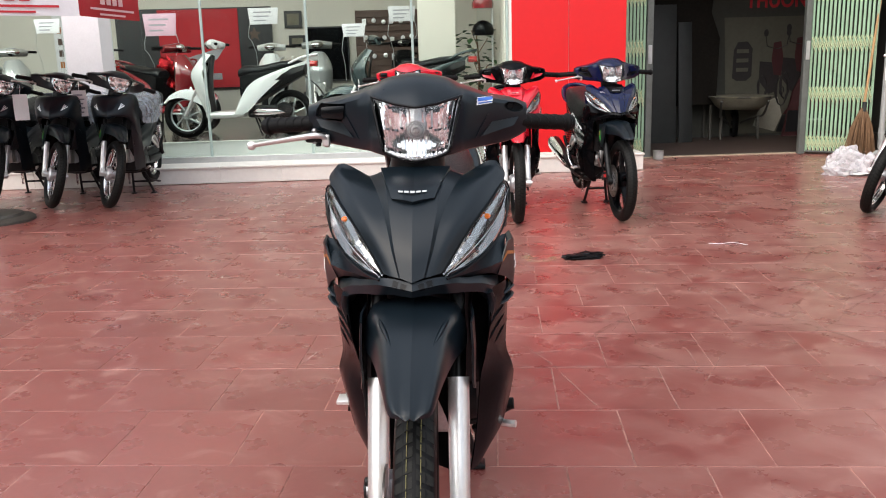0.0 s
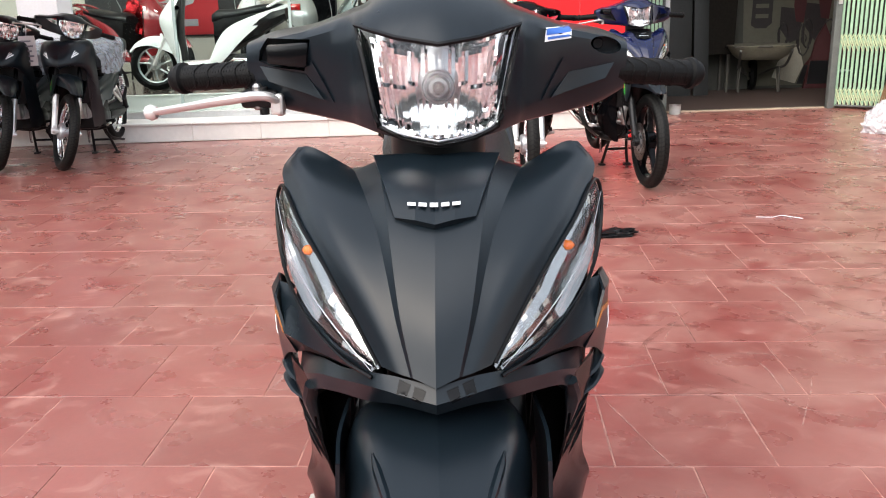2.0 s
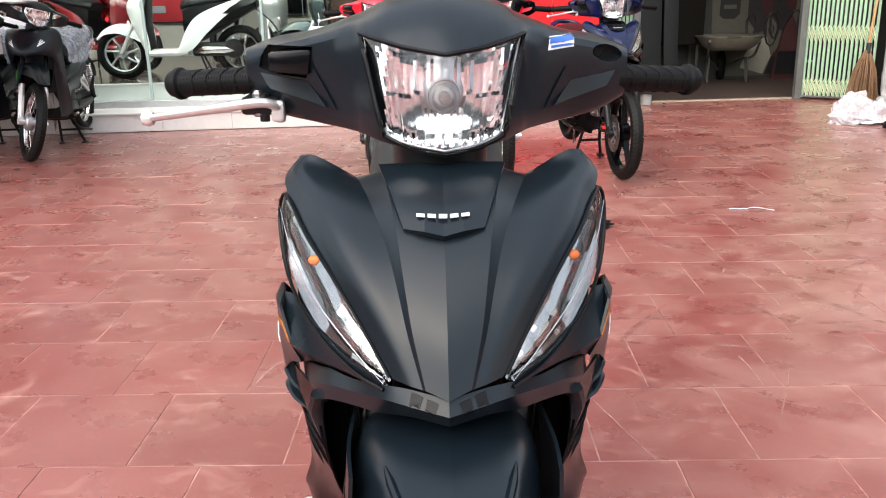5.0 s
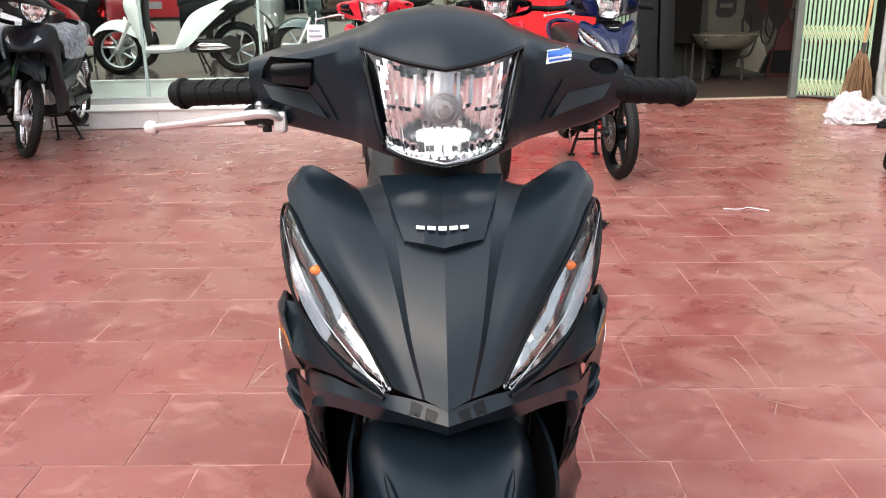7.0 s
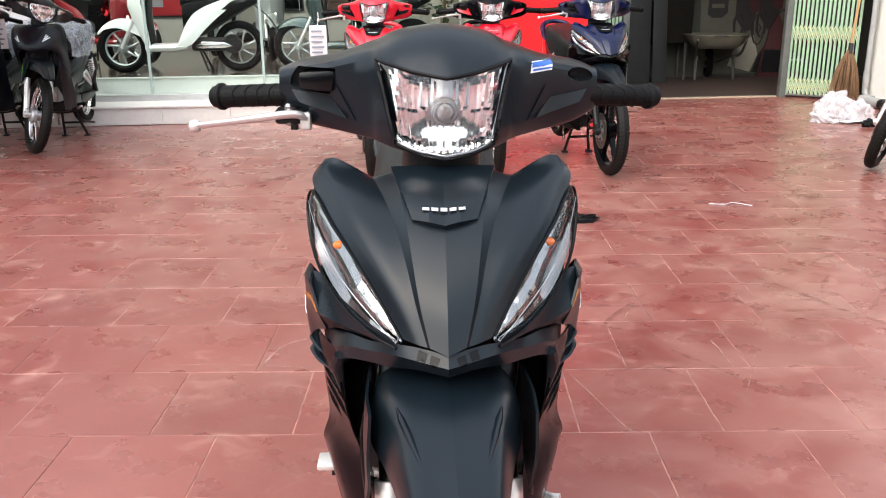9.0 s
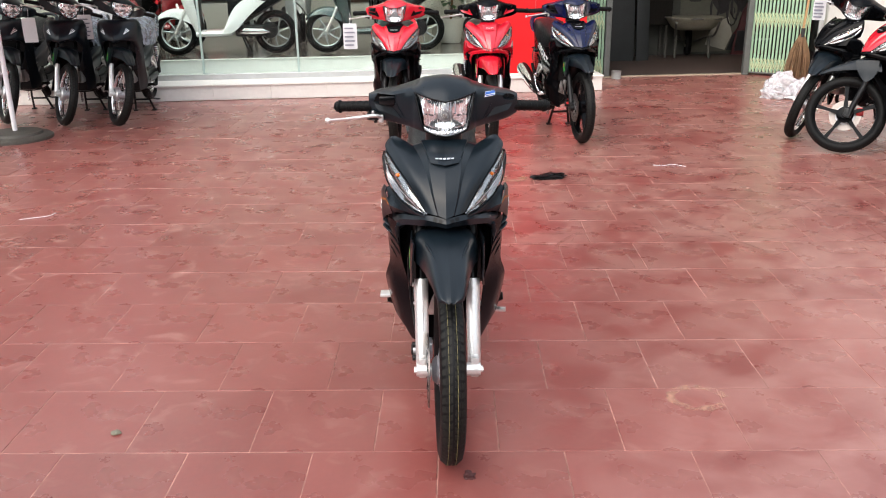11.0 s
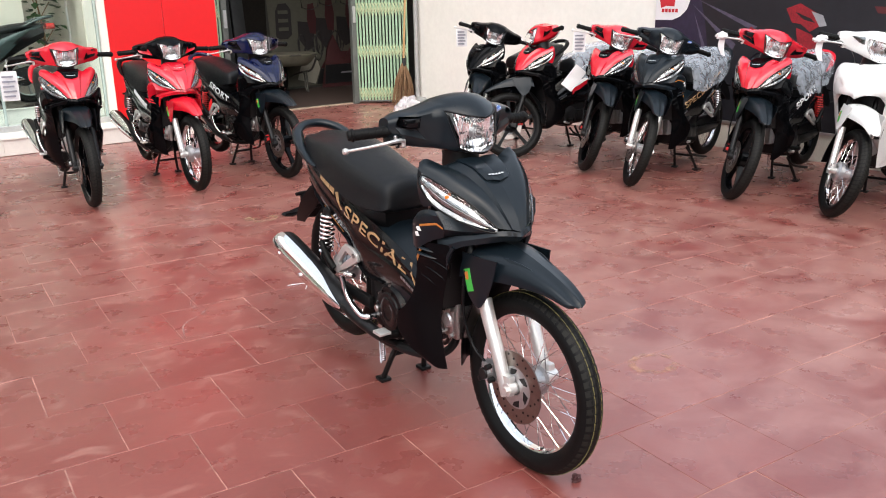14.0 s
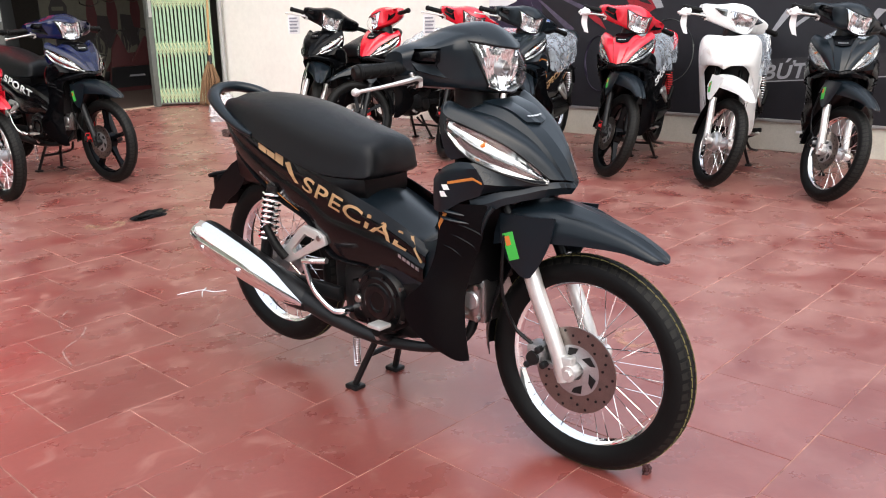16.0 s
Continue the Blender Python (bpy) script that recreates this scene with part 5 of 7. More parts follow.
# ---- ground and paving ----
def setting(name, me, material, m=None, label=""):
    ob = link(name, me, None, material)
    if m is not None:
        ob.matrix_basis = m
    return tagged(ob, label, "", "", "structure")


bed = setting("floor", box(-9, 7, -6, 14, -0.12, -0.0016), M["grout"], None, "red terracotta tiled forecourt")
setting("ground", box(-400, 400, -400, 400, -0.3, -0.13), mat("asphalt", (0.05, 0.05, 0.05), 0.9, var=0.2, bump=0.4, bscale=30), None, "grey asphalt street ground")

# ---- building, in its own turned axes ----
M.update(
    plaster=mat("cream_plaster", (0.86, 0.845, 0.785), 0.8, var=0.05, scale=2, bump=0.1, bscale=60),
    wtile=mat("white_step_tile", (0.74, 0.71, 0.66), 0.35, var=0.06, scale=3),
    marble=mat("pale_granite", (0.66, 0.66, 0.63), 0.25, var=0.10, scale=14),
    shopfloor=mat("dark_shop_floor", (0.10, 0.085, 0.075), 0.15, var=0.2, scale=4),
    redpanel=mat("red_panel", (0.6720, 0.0101, 0.0134), 0.35, var=0.03, scale=2),
    gatepaint=mat("green_gate_paint", (0.30, 0.46, 0.31), 0.5, var=0.12, scale=12),
    gatecream=mat("gate_lattice_paint", (0.52, 0.58, 0.36), 0.5, var=0.15, scale=12),
    gatepost=mat("gate_steel", (0.13, 0.14, 0.13), 0.5, 0.3, var=0.25),
    pane=glass_mat("shop_window", (0.93, 0.97, 0.95)),
    seam=mat("pane_edge", (0.36, 0.45, 0.42), 0.25, var=0.1),
    alu2=mat("window_aluminium", (0.55, 0.56, 0.56), 0.35, 0.8),
    # pale walls of a deep room; its dimness is put into this colour
    store=mat("store_wall_dimmed", (0.050, 0.050, 0.042), 0.85, var=0.12, scale=1.5),
    shopwall=mat("shop_wall", (0.60, 0.57, 0.50), 0.8, var=0.04),
    blackboard=mat("black_board", (0.012, 0.012, 0.013), 0.4, var=0.2),
    slat=mat("slat_board", (0.085, 0.045, 0.03), 0.5, var=0.2),
    fabric=mat("white_banner_cloth", (0.75, 0.73, 0.74), 0.8, var=0.05),
    redcloth=mat("red_banner_cloth", (0.42, 0.015, 0.022), 0.75, var=0.08),
    redink=mat("red_print", (0.50, 0.02, 0.03), 0.7),
    pinkink=mat("pale_print", (0.75, 0.50, 0.50), 0.7),
    straw=mat("straw", (0.21, 0.120, 0.062), 0.85, var=0.35, scale=20),
    bamboo=mat("broom_stick", (0.45, 0.27, 0.12), 0.6, var=0.2),
    pvc=mat("grey_pipe", (0.34, 0.345, 0.335), 0.5, var=0.15),
    leafm=mat("pot_plant_leaf", (0.03, 0.085, 0.025), 0.45, var=0.3),
    rust=mat("barrow_steel", (0.07, 0.065, 0.055), 0.6, 0.3, var=0.35, scale=8),
    # greyish sheets, darkened in colour for the dim store room
    sheetmetal=mat("dimmed_sheet_metal", (0.022, 0.024, 0.024), 0.6, 0.2, var=0.25),
    cement=mat("dried_cement", (0.17, 0.155, 0.112), 0.9, var=0.25, scale=8, bump=0.4, bscale=40),
    bagfilm=mat("white_bag_film", (0.70, 0.68, 0.69), 0.35, var=0.1, scale=12),
    banner=mat("black_banner_print", (0.012, 0.012, 0.016), 0.45, var=0.3, scale=1.2),
    purple=mat("purple_print", (0.022, 0.016, 0.038), 0.5, var=0.4, scale=2),
    greyink=mat("silver_print", (0.30, 0.30, 0.32), 0.5, var=0.15),
    pinkp=mat("poster_pink", (0.62, 0.40, 0.48), 0.5, var=0.2, scale=7),
)


def thing(name, label, category, m, group=""):
    root = new(name)
    root.matrix_basis = m
    root.empty_display_size = 0.2
    return tagged(root, label, category, group)


def inb(a, b, yaw=0.0, z=0.0):
    return BM @ Matrix.Translation((a, b, z)) @ Matrix.Rotation(radians(yaw), 4, "Z")


st = setting("step", box(-9, 2.49, 8.40, 8.78, 0, .150), M["wtile"], BM, "white tiled step before the shop window")
for i in range(19):
    x0 = -8.9 + i * .6
    link("tile", box(x0 + .0006, min(x0 + .5994, 2.49), 8.382, 8.40, .004, .150, .003), st, M["wtile"])
    link("step_slab", box(x0 + .0006, min(x0 + .5994, 2.50), 8.365, 8.75, .150, .170, .005), st, M["wtile"])
setting("shop_floor", box(-9, 1.19, 8.92, 12.7, 0, .368), M["shopfloor"], BM, "dark polished shop floor")
setting("shop_riser", join(box_vf(-9, 1.19, 8.78, 8.92, .0, .222), box_vf(-9, 1.19, 8.90, 8.93, .222, .360), box_vf(-9, 1.19, 8.885, 8.935, .360, .372, .003)), M["marble"], BM, "pale granite riser")
rw = setting("wall_red", box(1.20, 2.30, 8.46, 9.20, .175, 3.6), M["plaster"], BM, "cream wall clad with bright red panels in front")
link("panel", box(1.192, 1.745, 8.445, 8.46, .20, 3.5, .003), rw, M["redpanel"])
link("panel", box(1.749, 2.308, 8.445, 8.46, .20, 3.5, .003), rw, M["redpanel"])
link("base_strip", box(1.19, 2.31, 8.440, 8.46, .172, .198, .003), rw, M["wtile"])
setting("pillar", box(-3.08, -2.74, 8.44, 8.80, .170, 3.6, .004), M["fabric"], BM, "white square pillar")
setting("pillar_inner", box(.30, .71, 9.60, 9.95, .36, 3.4, .004), M["shopwall"], BM, "cream pillar inside the shop")
setting("wall_shop_back", box(-9, 2.3, 12.7, 12.9, 0, 3.6), M["shopwall"], BM)
setting("wall_shop_side", box(-9.2, -9, 8.4, 12.9, 0, 3.6), M["shopwall"], BM)
setting("wall_shop_right", box(1.19, 1.40, 9.20, 12.7, 0, 3.6), M["shopwall"], BM)
# unseen walls, added only to darken what chrome and lenses reflect
setting("wall_street", box(-24, 24, -17.2, -17, -.13, 4.4), mat("unseen_street_wall", (0.15, 0.145, 0.13), 0.85, var=0.5, scale=.6), None, "unseen dark wall added across the street for darker reflections")
setting("wall_left", box(-15.2, -15, -17, 14, -.13, 3.0), mat("unseen_left_wall", (0.20, 0.19, 0.165), 0.85, var=0.4, scale=.7), None, "unseen dull wall added on the left for darker reflections")
setting("ceiling", box(-9.2, 6.8, 8.62, 12.9, 3.6, 3.75), M["plaster"], BM)
# unseen upper walls; pale and duller halves shape the reflections in the paving
setting("wall_upper_pale", box(-9.2, -1.8, 8.46, 8.62, 3.6, 7.2), M["plaster"], BM, "unseen pale upper wall of the shop building, brightens floor reflections")
setting("wall_upper", box(-1.8, 6.8, 8.46, 8.62, 3.6, 7.2), mat("unseen_upper_wall", (0.34, 0.32, 0.29), 0.8, var=0.08), BM, "unseen duller upper wall of the shop building, darkens floor reflections")
setting("wall_right_far", box(5.2, 5.4, 5.6, 8.95, 0, 3.6), M["plaster"], BM, "tall cream plastered side wall")
wr = setting("wall_right", box(5.2, 5.4, -6, 5.6, 0, 1.90), M["plaster"], BM, "cream plastered side wall")
link("wall_base", box(5.19, 5.2, -6, 5.05, 0, .235, .003), wr, mat("base_paint", (0.55, 0.53, 0.46), 0.7, var=0.1))
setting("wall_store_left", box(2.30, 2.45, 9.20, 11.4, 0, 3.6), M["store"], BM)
setting("wall_store_back", box(1.4, 6.6, 11.4, 11.6, 0, 3.6), M["store"], BM, "store room wall, darkened in colour, with a painted mural")
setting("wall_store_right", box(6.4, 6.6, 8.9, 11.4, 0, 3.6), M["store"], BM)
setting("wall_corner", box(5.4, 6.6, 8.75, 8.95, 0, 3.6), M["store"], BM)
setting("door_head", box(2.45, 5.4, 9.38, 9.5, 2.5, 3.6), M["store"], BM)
# dark slab over the inner tiles; the room's dimness is in its colour
setting("floor_store", box(2.45, 6.4, 9.40, 11.4, -.02, .006), mat("dimmed_store_floor", (0.055, 0.036, 0.029), 0.6, var=0.3, scale=3, bump=0.1), BM, "dark slab over the store room tiles, coloured for the dim room")
setting("threshold", box(2.45, 5.2, 9.33, 9.40, -.01, .012, .004), mat("worn_sill", (0.34, 0.27, 0.20), 0.8, var=0.2, scale=9), BM, "worn concrete door sill")
win = tagged(thing("window_1", "frameless glass shop window above a step", "window", BM), kind="structure")
cuts = (-9, -7.2, -5.6, -4.2, -2.9, -1.85, -.82, .23, 1.18)
for a, b in zip(cuts, cuts[1:]):
    ob = link("pane", box(a + .004, b - .004, 8.755, 8.765, .225, 3.55), win, M["pane"])
    ob.visible_shadow = False
    link("pane_edge", box(b - .012, b + .012, 8.745, 8.775, .225, 3.55, .003), win, M["seam"])
link("channel", box(-9, 1.19, 8.735, 8.785, .170, .228, .004), win, M["alu2"])

# folding gates
def gate(name, p, q, n):
    root = tagged(thing(name, "green folding metal gate pushed aside", "gate", BM), kind="structure")
    p, q = Vector((*p, 0)), Vector((*q, 0))
    d = q - p
    yaw = math.atan2(d.y, d.x)
    step = d.length / n
    slat = box(-.013, .013, -.006, .006, .02, 2.45, .003)
    zig = []
    for i in range(5):
        z0 = .14 + .53 * i
        for sg in (-1, 1):
            zig.append(tube_vf([(0, .011 * sg, z0 - .055 * sg), (step, .011 * sg, z0 + .055 * sg)], .008, 5, 1))
            zig.append(tube_vf([(0, .013 * sg, z0), (step, .013 * sg, z0 + .10 * sg)], .006, 5, 1))
    lat = join(*zig)
    for i in range(n + 1):
        c = p + d * (i / n)
        ob = link("slat", slat, root, M["gatepaint"])
        ob.matrix_basis = Matrix.Translation(c) @ Matrix.Rotation(yaw, 4, "Z")
        if i < n:
            ob = link("lattice", lat, root, M["gatecream"])
            ob.matrix_basis = Matrix.Translation(c) @ Matrix.Rotation(yaw, 4, "Z")
    for e in (.03, 2.43):
        ob = link("rail", tube([p + Vector((0, 0, e)), q + Vector((0, 0, e))], .012, 8, 1), root, M["gatepost"])
    return root


gl = gate("gate_1", (2.48, 9.39), (2.74, 9.37), 7)
link("gate_post", box(2.76, 2.83, 9.34, 9.40, 0, 2.5, .006), gl, M["gatepost"])
link("lock_case", box(2.775, 2.815, 9.325, 9.34, 1.02, 1.22, .004), gl, M["alu2"])
gr = gate("gate_2", (4.55, 9.29), (5.03, 8.88), 15)
link("gate_post", box(4.46, 4.53, 9.27, 9.33, 0, 2.5, .006), gr, M["gatepost"])
link("lock_case", box(4.475, 4.515, 9.255, 9.27, 1.02, 1.22, .004), gr, M["alu2"])

# store room contents
mural = thing("wall_mural", "mural of dark motorcycle pictures on a store room wall", "mural", inb(0, 11.395))
def cycle_picture(a, z, s):
    """Dark parts of a painted motorcycle that faces half outwards: wheels, engine, saddle, bars and mirrors."""
    def loop(x, h, rx, rz, w):
        return tube_vf([(a + x * s + rx * s * math.cos(q), -.004, z + h * s + rz * s * math.sin(q)) for q in np.linspace(0, 5.7, 12)], w * s, 5, 1, True, .3)
    v = [loop(.10, .20, .085, .20, .026), loop(-.17, .24, .06, .17, .022), loop(.10, .20, .03, .06, .012)]
    v.append(slab_vf([(a - .22 * s, z + .34 * s), (a - .08 * s, z + .16 * s), (a + .03 * s, z + .20 * s), (a + .06 * s, z + .44 * s), (a - .04 * s, z + .58 * s), (a - .22 * s, z + .60 * s)], -.006, 0, "Y"))
    v.append(tube_vf([(a - .14 * s, -.004, z + .80 * s), (a + .02 * s, -.004, z + .76 * s), (a + .16 * s, -.004, z + .82 * s)], .016 * s, 5, 2, False, .3))
    for dx in (-.13, .14):
        v.append(tube_vf([(a + dx * s, -.004, z + .80 * s), (a + dx * 1.15 * s, -.004, z + .92 * s)], .008 * s, 5, 1, False, .3))
        v.append(slab_vf([(a + dx * 1.15 * s + .032 * s * math.cos(q), z + .97 * s + .05 * s * math.sin(q)) for q in np.linspace(0, 5.8, 10)], -.006, 0, "Y"))
    return join(*v)
# mural colours are darkened to carry the dimness of the room
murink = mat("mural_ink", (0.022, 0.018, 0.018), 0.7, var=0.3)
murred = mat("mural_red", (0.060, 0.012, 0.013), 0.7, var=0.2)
muryel = mat("mural_pale_dimmed", (0.100, 0.096, 0.072), 0.85, var=0.12, scale=2)
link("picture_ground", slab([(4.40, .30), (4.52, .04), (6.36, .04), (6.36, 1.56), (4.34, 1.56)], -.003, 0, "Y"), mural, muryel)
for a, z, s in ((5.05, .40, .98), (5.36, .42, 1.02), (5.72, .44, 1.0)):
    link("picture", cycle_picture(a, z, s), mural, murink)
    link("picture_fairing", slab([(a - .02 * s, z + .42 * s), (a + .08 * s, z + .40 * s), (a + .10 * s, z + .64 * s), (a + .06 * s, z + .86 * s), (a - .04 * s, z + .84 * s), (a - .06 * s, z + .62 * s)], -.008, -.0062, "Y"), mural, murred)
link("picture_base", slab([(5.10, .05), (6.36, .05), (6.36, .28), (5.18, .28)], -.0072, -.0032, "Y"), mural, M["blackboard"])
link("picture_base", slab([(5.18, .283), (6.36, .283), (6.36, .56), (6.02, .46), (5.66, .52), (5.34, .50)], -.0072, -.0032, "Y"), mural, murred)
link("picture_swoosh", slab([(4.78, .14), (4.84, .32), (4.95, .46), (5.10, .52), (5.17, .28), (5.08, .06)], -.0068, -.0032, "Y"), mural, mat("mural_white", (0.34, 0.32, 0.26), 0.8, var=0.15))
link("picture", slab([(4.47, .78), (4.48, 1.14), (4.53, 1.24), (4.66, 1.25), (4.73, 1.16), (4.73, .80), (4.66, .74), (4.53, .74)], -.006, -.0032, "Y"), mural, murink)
for z0 in (.86, .98, 1.10):
    link("picture_bar", slab([(4.52, z0), (4.68, z0), (4.68, z0 + .05), (4.52, z0 + .05)], -.009, -.0062, "Y"), mural, muryel)
link("picture", slab([(3.7, .72), (3.8, 1.0), (4.1, 1.06), (4.25, .80), (4.2, .66), (3.9, .62)], -.006, 0, "Y"), mural, murink)
me = words("THUON", .27, .003, 0, 1.05, .006)
for v in me.vertices:
    v.co = Vector((v.co.x * .80 + 5.02, -.006 - v.co.z, v.co.y + 1.76))
link("lettering", me, mural, M["redink"], "large red painted letters")
board = thing("sign_board", "dark red board leaning on the store room wall", "board", inb(5.55, 11.28))
link("panel", slab([(-.42, 0), (.42, 0), (.34, .62), (.22, .74), (-.02, .40), (-.20, .78), (-.30, .60)], -.02, .02, "Y", .004), board, murred)
link("band", slab([(-.38, .06), (.40, .06), (.36, .34), (-.36, .34)], -.026, -.021, "Y"), board, M["blackboard"])
link("mark", slab([(-.10, .20), (.16, .20), (.14, .225), (-.08, .225)], -.030, -.0265, "Y"), board, M["greyink"])
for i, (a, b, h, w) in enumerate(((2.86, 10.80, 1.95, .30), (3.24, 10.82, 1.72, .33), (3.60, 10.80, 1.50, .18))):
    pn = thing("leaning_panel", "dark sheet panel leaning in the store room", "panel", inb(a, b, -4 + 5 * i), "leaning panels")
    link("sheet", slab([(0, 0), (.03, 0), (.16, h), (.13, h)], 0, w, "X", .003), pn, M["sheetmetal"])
    link("edge_trim", box(-.004, .006, .01, .03, 0, .06, .002), pn, M["rust"])

# added block on posts; its near-black colour stands in for the dark depth
rk = thing("dark_filler_rack", "dark block added to fill the dim end of the store room", "rack", inb(3.55, 11.20))
link("cover", slab([(-.62, .44), (.60, .46), (.62, 1.30), (.50, 1.62), (.58, 2.3), (-.60, 2.3), (-.64, 1.1)], -.16, .16, "Y", .02), rk, mat("dark_filler", (0.012, 0.010, 0.008), 0.8, var=0.3, scale=4, bump=0.6, bscale=6, spec=0.15))
for a in (-.56, .54):
    for b in (-.12, .12):
        link("post", box(a - .015, a + .015, b - .015, b + .015, 0, .47, .003), rk, M["rust"])
wb = thing("wheelbarrow", "steel wheelbarrow crusted with dried cement", "wheelbarrow", inb(4.42, 10.95, 78) @ Matrix.Diagonal((.66, 1.0, 1.0, 1)))
link("tub", rings([[(-hw + sk, -d, z), (hw + sk, -d * .9, z), (hw + sk, d * .9, z), (-hw + sk, d, z)] for z, hw, d, sk in ((.40, .26, .20, .02), (.45, .34, .26, .01), (.55, .42, .32, 0), (.57, .43, .33, 0))], 2, 3), wb, M["cement"])
link("tub_rim", tube([(-.43, -.32, .56), (.43, -.29, .56), (.43, .29, .56), (-.43, .32, .56)], .012, 8, 2, True), wb, M["rust"])
for s in (-1, 1):
    link("handle", tube([(.50, .08 * s, .20), (.20, .20 * s, .28), (-.30, .26 * s, .34), (-.62, .28 * s, .52)], .015, 8, 4), wb, M["rust"])
    link("leg", tube([(-.12, .22 * s, .32), (-.16, .23 * s, .02), (-.02, .23 * s, .02), (.06, .22 * s, .30)], .012, 8, 1), wb, M["rust"])
link("wheel", join(lathe_vf([(-.03, .14), (-.04, .17), (0, .19), (.04, .17), (.03, .14)], 28, (.56, 0, .19), "Y", True), lathe_vf([(-.04, .03), (.04, .03)], 12, (.56, 0, .19), "Y"), *[tube_vf([(.56, 0, .19), (.56 + .15 * math.cos(q), 0, .19 + .15 * math.sin(q))], .008, 6, 1) for q in np.linspace(0, 5.2, 6)]), wb, M["rubber"])

# ---- along the right-hand corner ----
br = thing("broom", "straw broom with a wooden stick leaning on the gate", "broom", inb(4.91, 8.80))
link("stick", tube([(.0, .0, .52), (.085, .06, 1.15), (.19, .12, 2.0)], [.014, .013, .012], 8, 3), br, M["bamboo"])
link("binding", tube([(.0, -.005, .48), (.01, .0, .58)], .024, 10, 2), br, M["blackboard"])
rngb = random.Random(7)
bundles = []
for i in range(150):
    q, r = rngb.uniform(0, 2 * math.pi), math.sqrt(rngb.random())
    bx, by = r * math.cos(q), r * math.sin(q)
    top = Vector((.018 * bx, .014 * by, .52))
    low = Vector((.185 * bx + rngb.uniform(-.02, .02) - .01, .075 * by, rngb.uniform(0.0, .05)))
    midp = top.lerp(low, .45) + Vector((.03 * bx, .02 * by, .02))
    bundles.append(tube_vf([top, midp, low], [.004, .0045, .002], 4, 2))
tagged(link("bristles", join(*bundles), br, M["straw"]), kind="stuff")
pp = thing("drain_pipe", "grey plastic drain pipe down the wall corner", "pipe", inb(5.13, 8.82))
link("down_pipe", tube([(0, 0, .10), (0, 0, 3.4)], .026, 16, 1), pp, M["pvc"])
link("elbow", tube([(0, 0, .22), (0, -.01, .10), (0, -.06, .05), (0, -.16, .05)], .030, 14, 4), pp, M["pvc"])
link("collar", tube([(0, 0, .22), (0, 0, .30)], .032, 16, 1), pp, M["pvc"])
p2 = thing("pipe_piece", "short grey pipe lying on the paving", "pipe", inb(4.98, 8.42, 0, .048))
link("pipe_wall", lathe([(-.20, .048), (.18, .048), (.18, .042), (-.20, .042)], 20, (0, 0, 0), "Y", True), p2, M["pvc"])
link("pipe_mouth", lathe([(-.205, .050), (-.15, .050), (-.15, .046), (-.205, .046)], 20, (0, 0, 0), "Y", True), p2, M["dark"])


def crumple(seed, w, d, h, amp):
    rg = random.Random(seed)
    bm = bmesh.new()
    bmesh.ops.create_icosphere(bm, subdivisions=4, radius=1)
    off = Vector((rg.uniform(0, 50), rg.uniform(0, 50), 0))
    for v in bm.verts:
        n = noise.turbulence(v.co * 1.25 + off, 3, True, noise_basis="PERLIN_ORIGINAL")
        k = 1 + amp * (n - .6)
        c = v.co * k
        v.co = Vector((c.x * w, c.y * d, max(0, (c.z * .8 + .35)) * h))
    return finish(bm, 26)


for a, b, w, d, h, sd in ((4.20, 7.72, .20, .15, .22, 1), (4.36, 7.62, .15, .13, .17, 2), (4.08, 7.60, .14, .12, .12, 3)):
    bg = thing("plastic_bag", "crumpled white plastic bag on the paving", "plastic bag", inb(a, b), "crumpled bags")
    link("film", crumple(sd, w, d, h, .5), bg, M["bag"])
    link("knot", crumple(sd + 9, w * .22, d * .22, h * .3, .6), bg, M["bag"]).location = (0.02, 0, h * .74)
pg = thing("paper_sheet", "white paper sheets lying on the paving", "paper", inb(4.55, 7.62, 12))
link("sheet", sheet([[(-.20, -.08, .006), (0, -.09, .014), (.22, -.06, .004)], [(-.22, .08, .010), (0, .07, .004), (.20, .09, .012)]], 4, 4, .001, 20, False, (0, 0, -1)), pg, M["paper"])
link("sheet", sheet([[(-.10, -.05, .018), (.02, -.04, .022), (.14, -.05, .016)], [(-.12, .06, .016), (.02, .05, .026), (.12, .07, .018)]], 4, 4, .001, 20, False, (0, 0, -1)), pg, M["paper"]).location = (-.30, -.06, 0)
clod = link("rag_lump", crumple(21, .075, .055, .06, .6), None, M["plastic"])
clod.matrix_basis = inb(4.30, 7.32)
tagged(clod, "small black crumpled rag lump on paving", "rag")
tin = thing("paint_tin", "small rusty tin beside the gate post", "tin", inb(2.88, 9.22))
link("can", lathe([(0, .055), (.09, .058), (.09, .052), (.01, .05)], 18, (0, 0, 0), "Z"), tin, M["pvc"])
link("rim", lathe([(.086, .060), (.094, .060), (.094, .054), (.086, .054)], 18, (0, 0, 0), "Z", True), tin, M["steel"])

# ---- banner on the right-hand wall ----
bn = thing("wall_banner", "long black printed banner on the side wall", "banner", BM @ Matrix.Translation((5.185, 0, 0)))
link("cloth", box(-.006, 0, .9, 5.05, .245, 1.85), bn, M["banner"])
link("hem", box(-.012, .004, .9, 5.05, .225, .247, .003), bn, M["alu2"])
def wallshape(pts, mm, off=.0075, nm="print"):
    return link(nm, slab(pts, -off - .0006, -off, "X"), bn, mm)
glow = mat("pale_purple_print", (0.075, 0.062, 0.095), 0.5, var=0.5, scale=3)
wallshape([(5.05, 1.10), (4.86, 1.10), (4.77, 1.134), (4.70, 1.196), (4.66, 1.30), (4.66, 1.84), (5.05, 1.84)], M["fabric"])
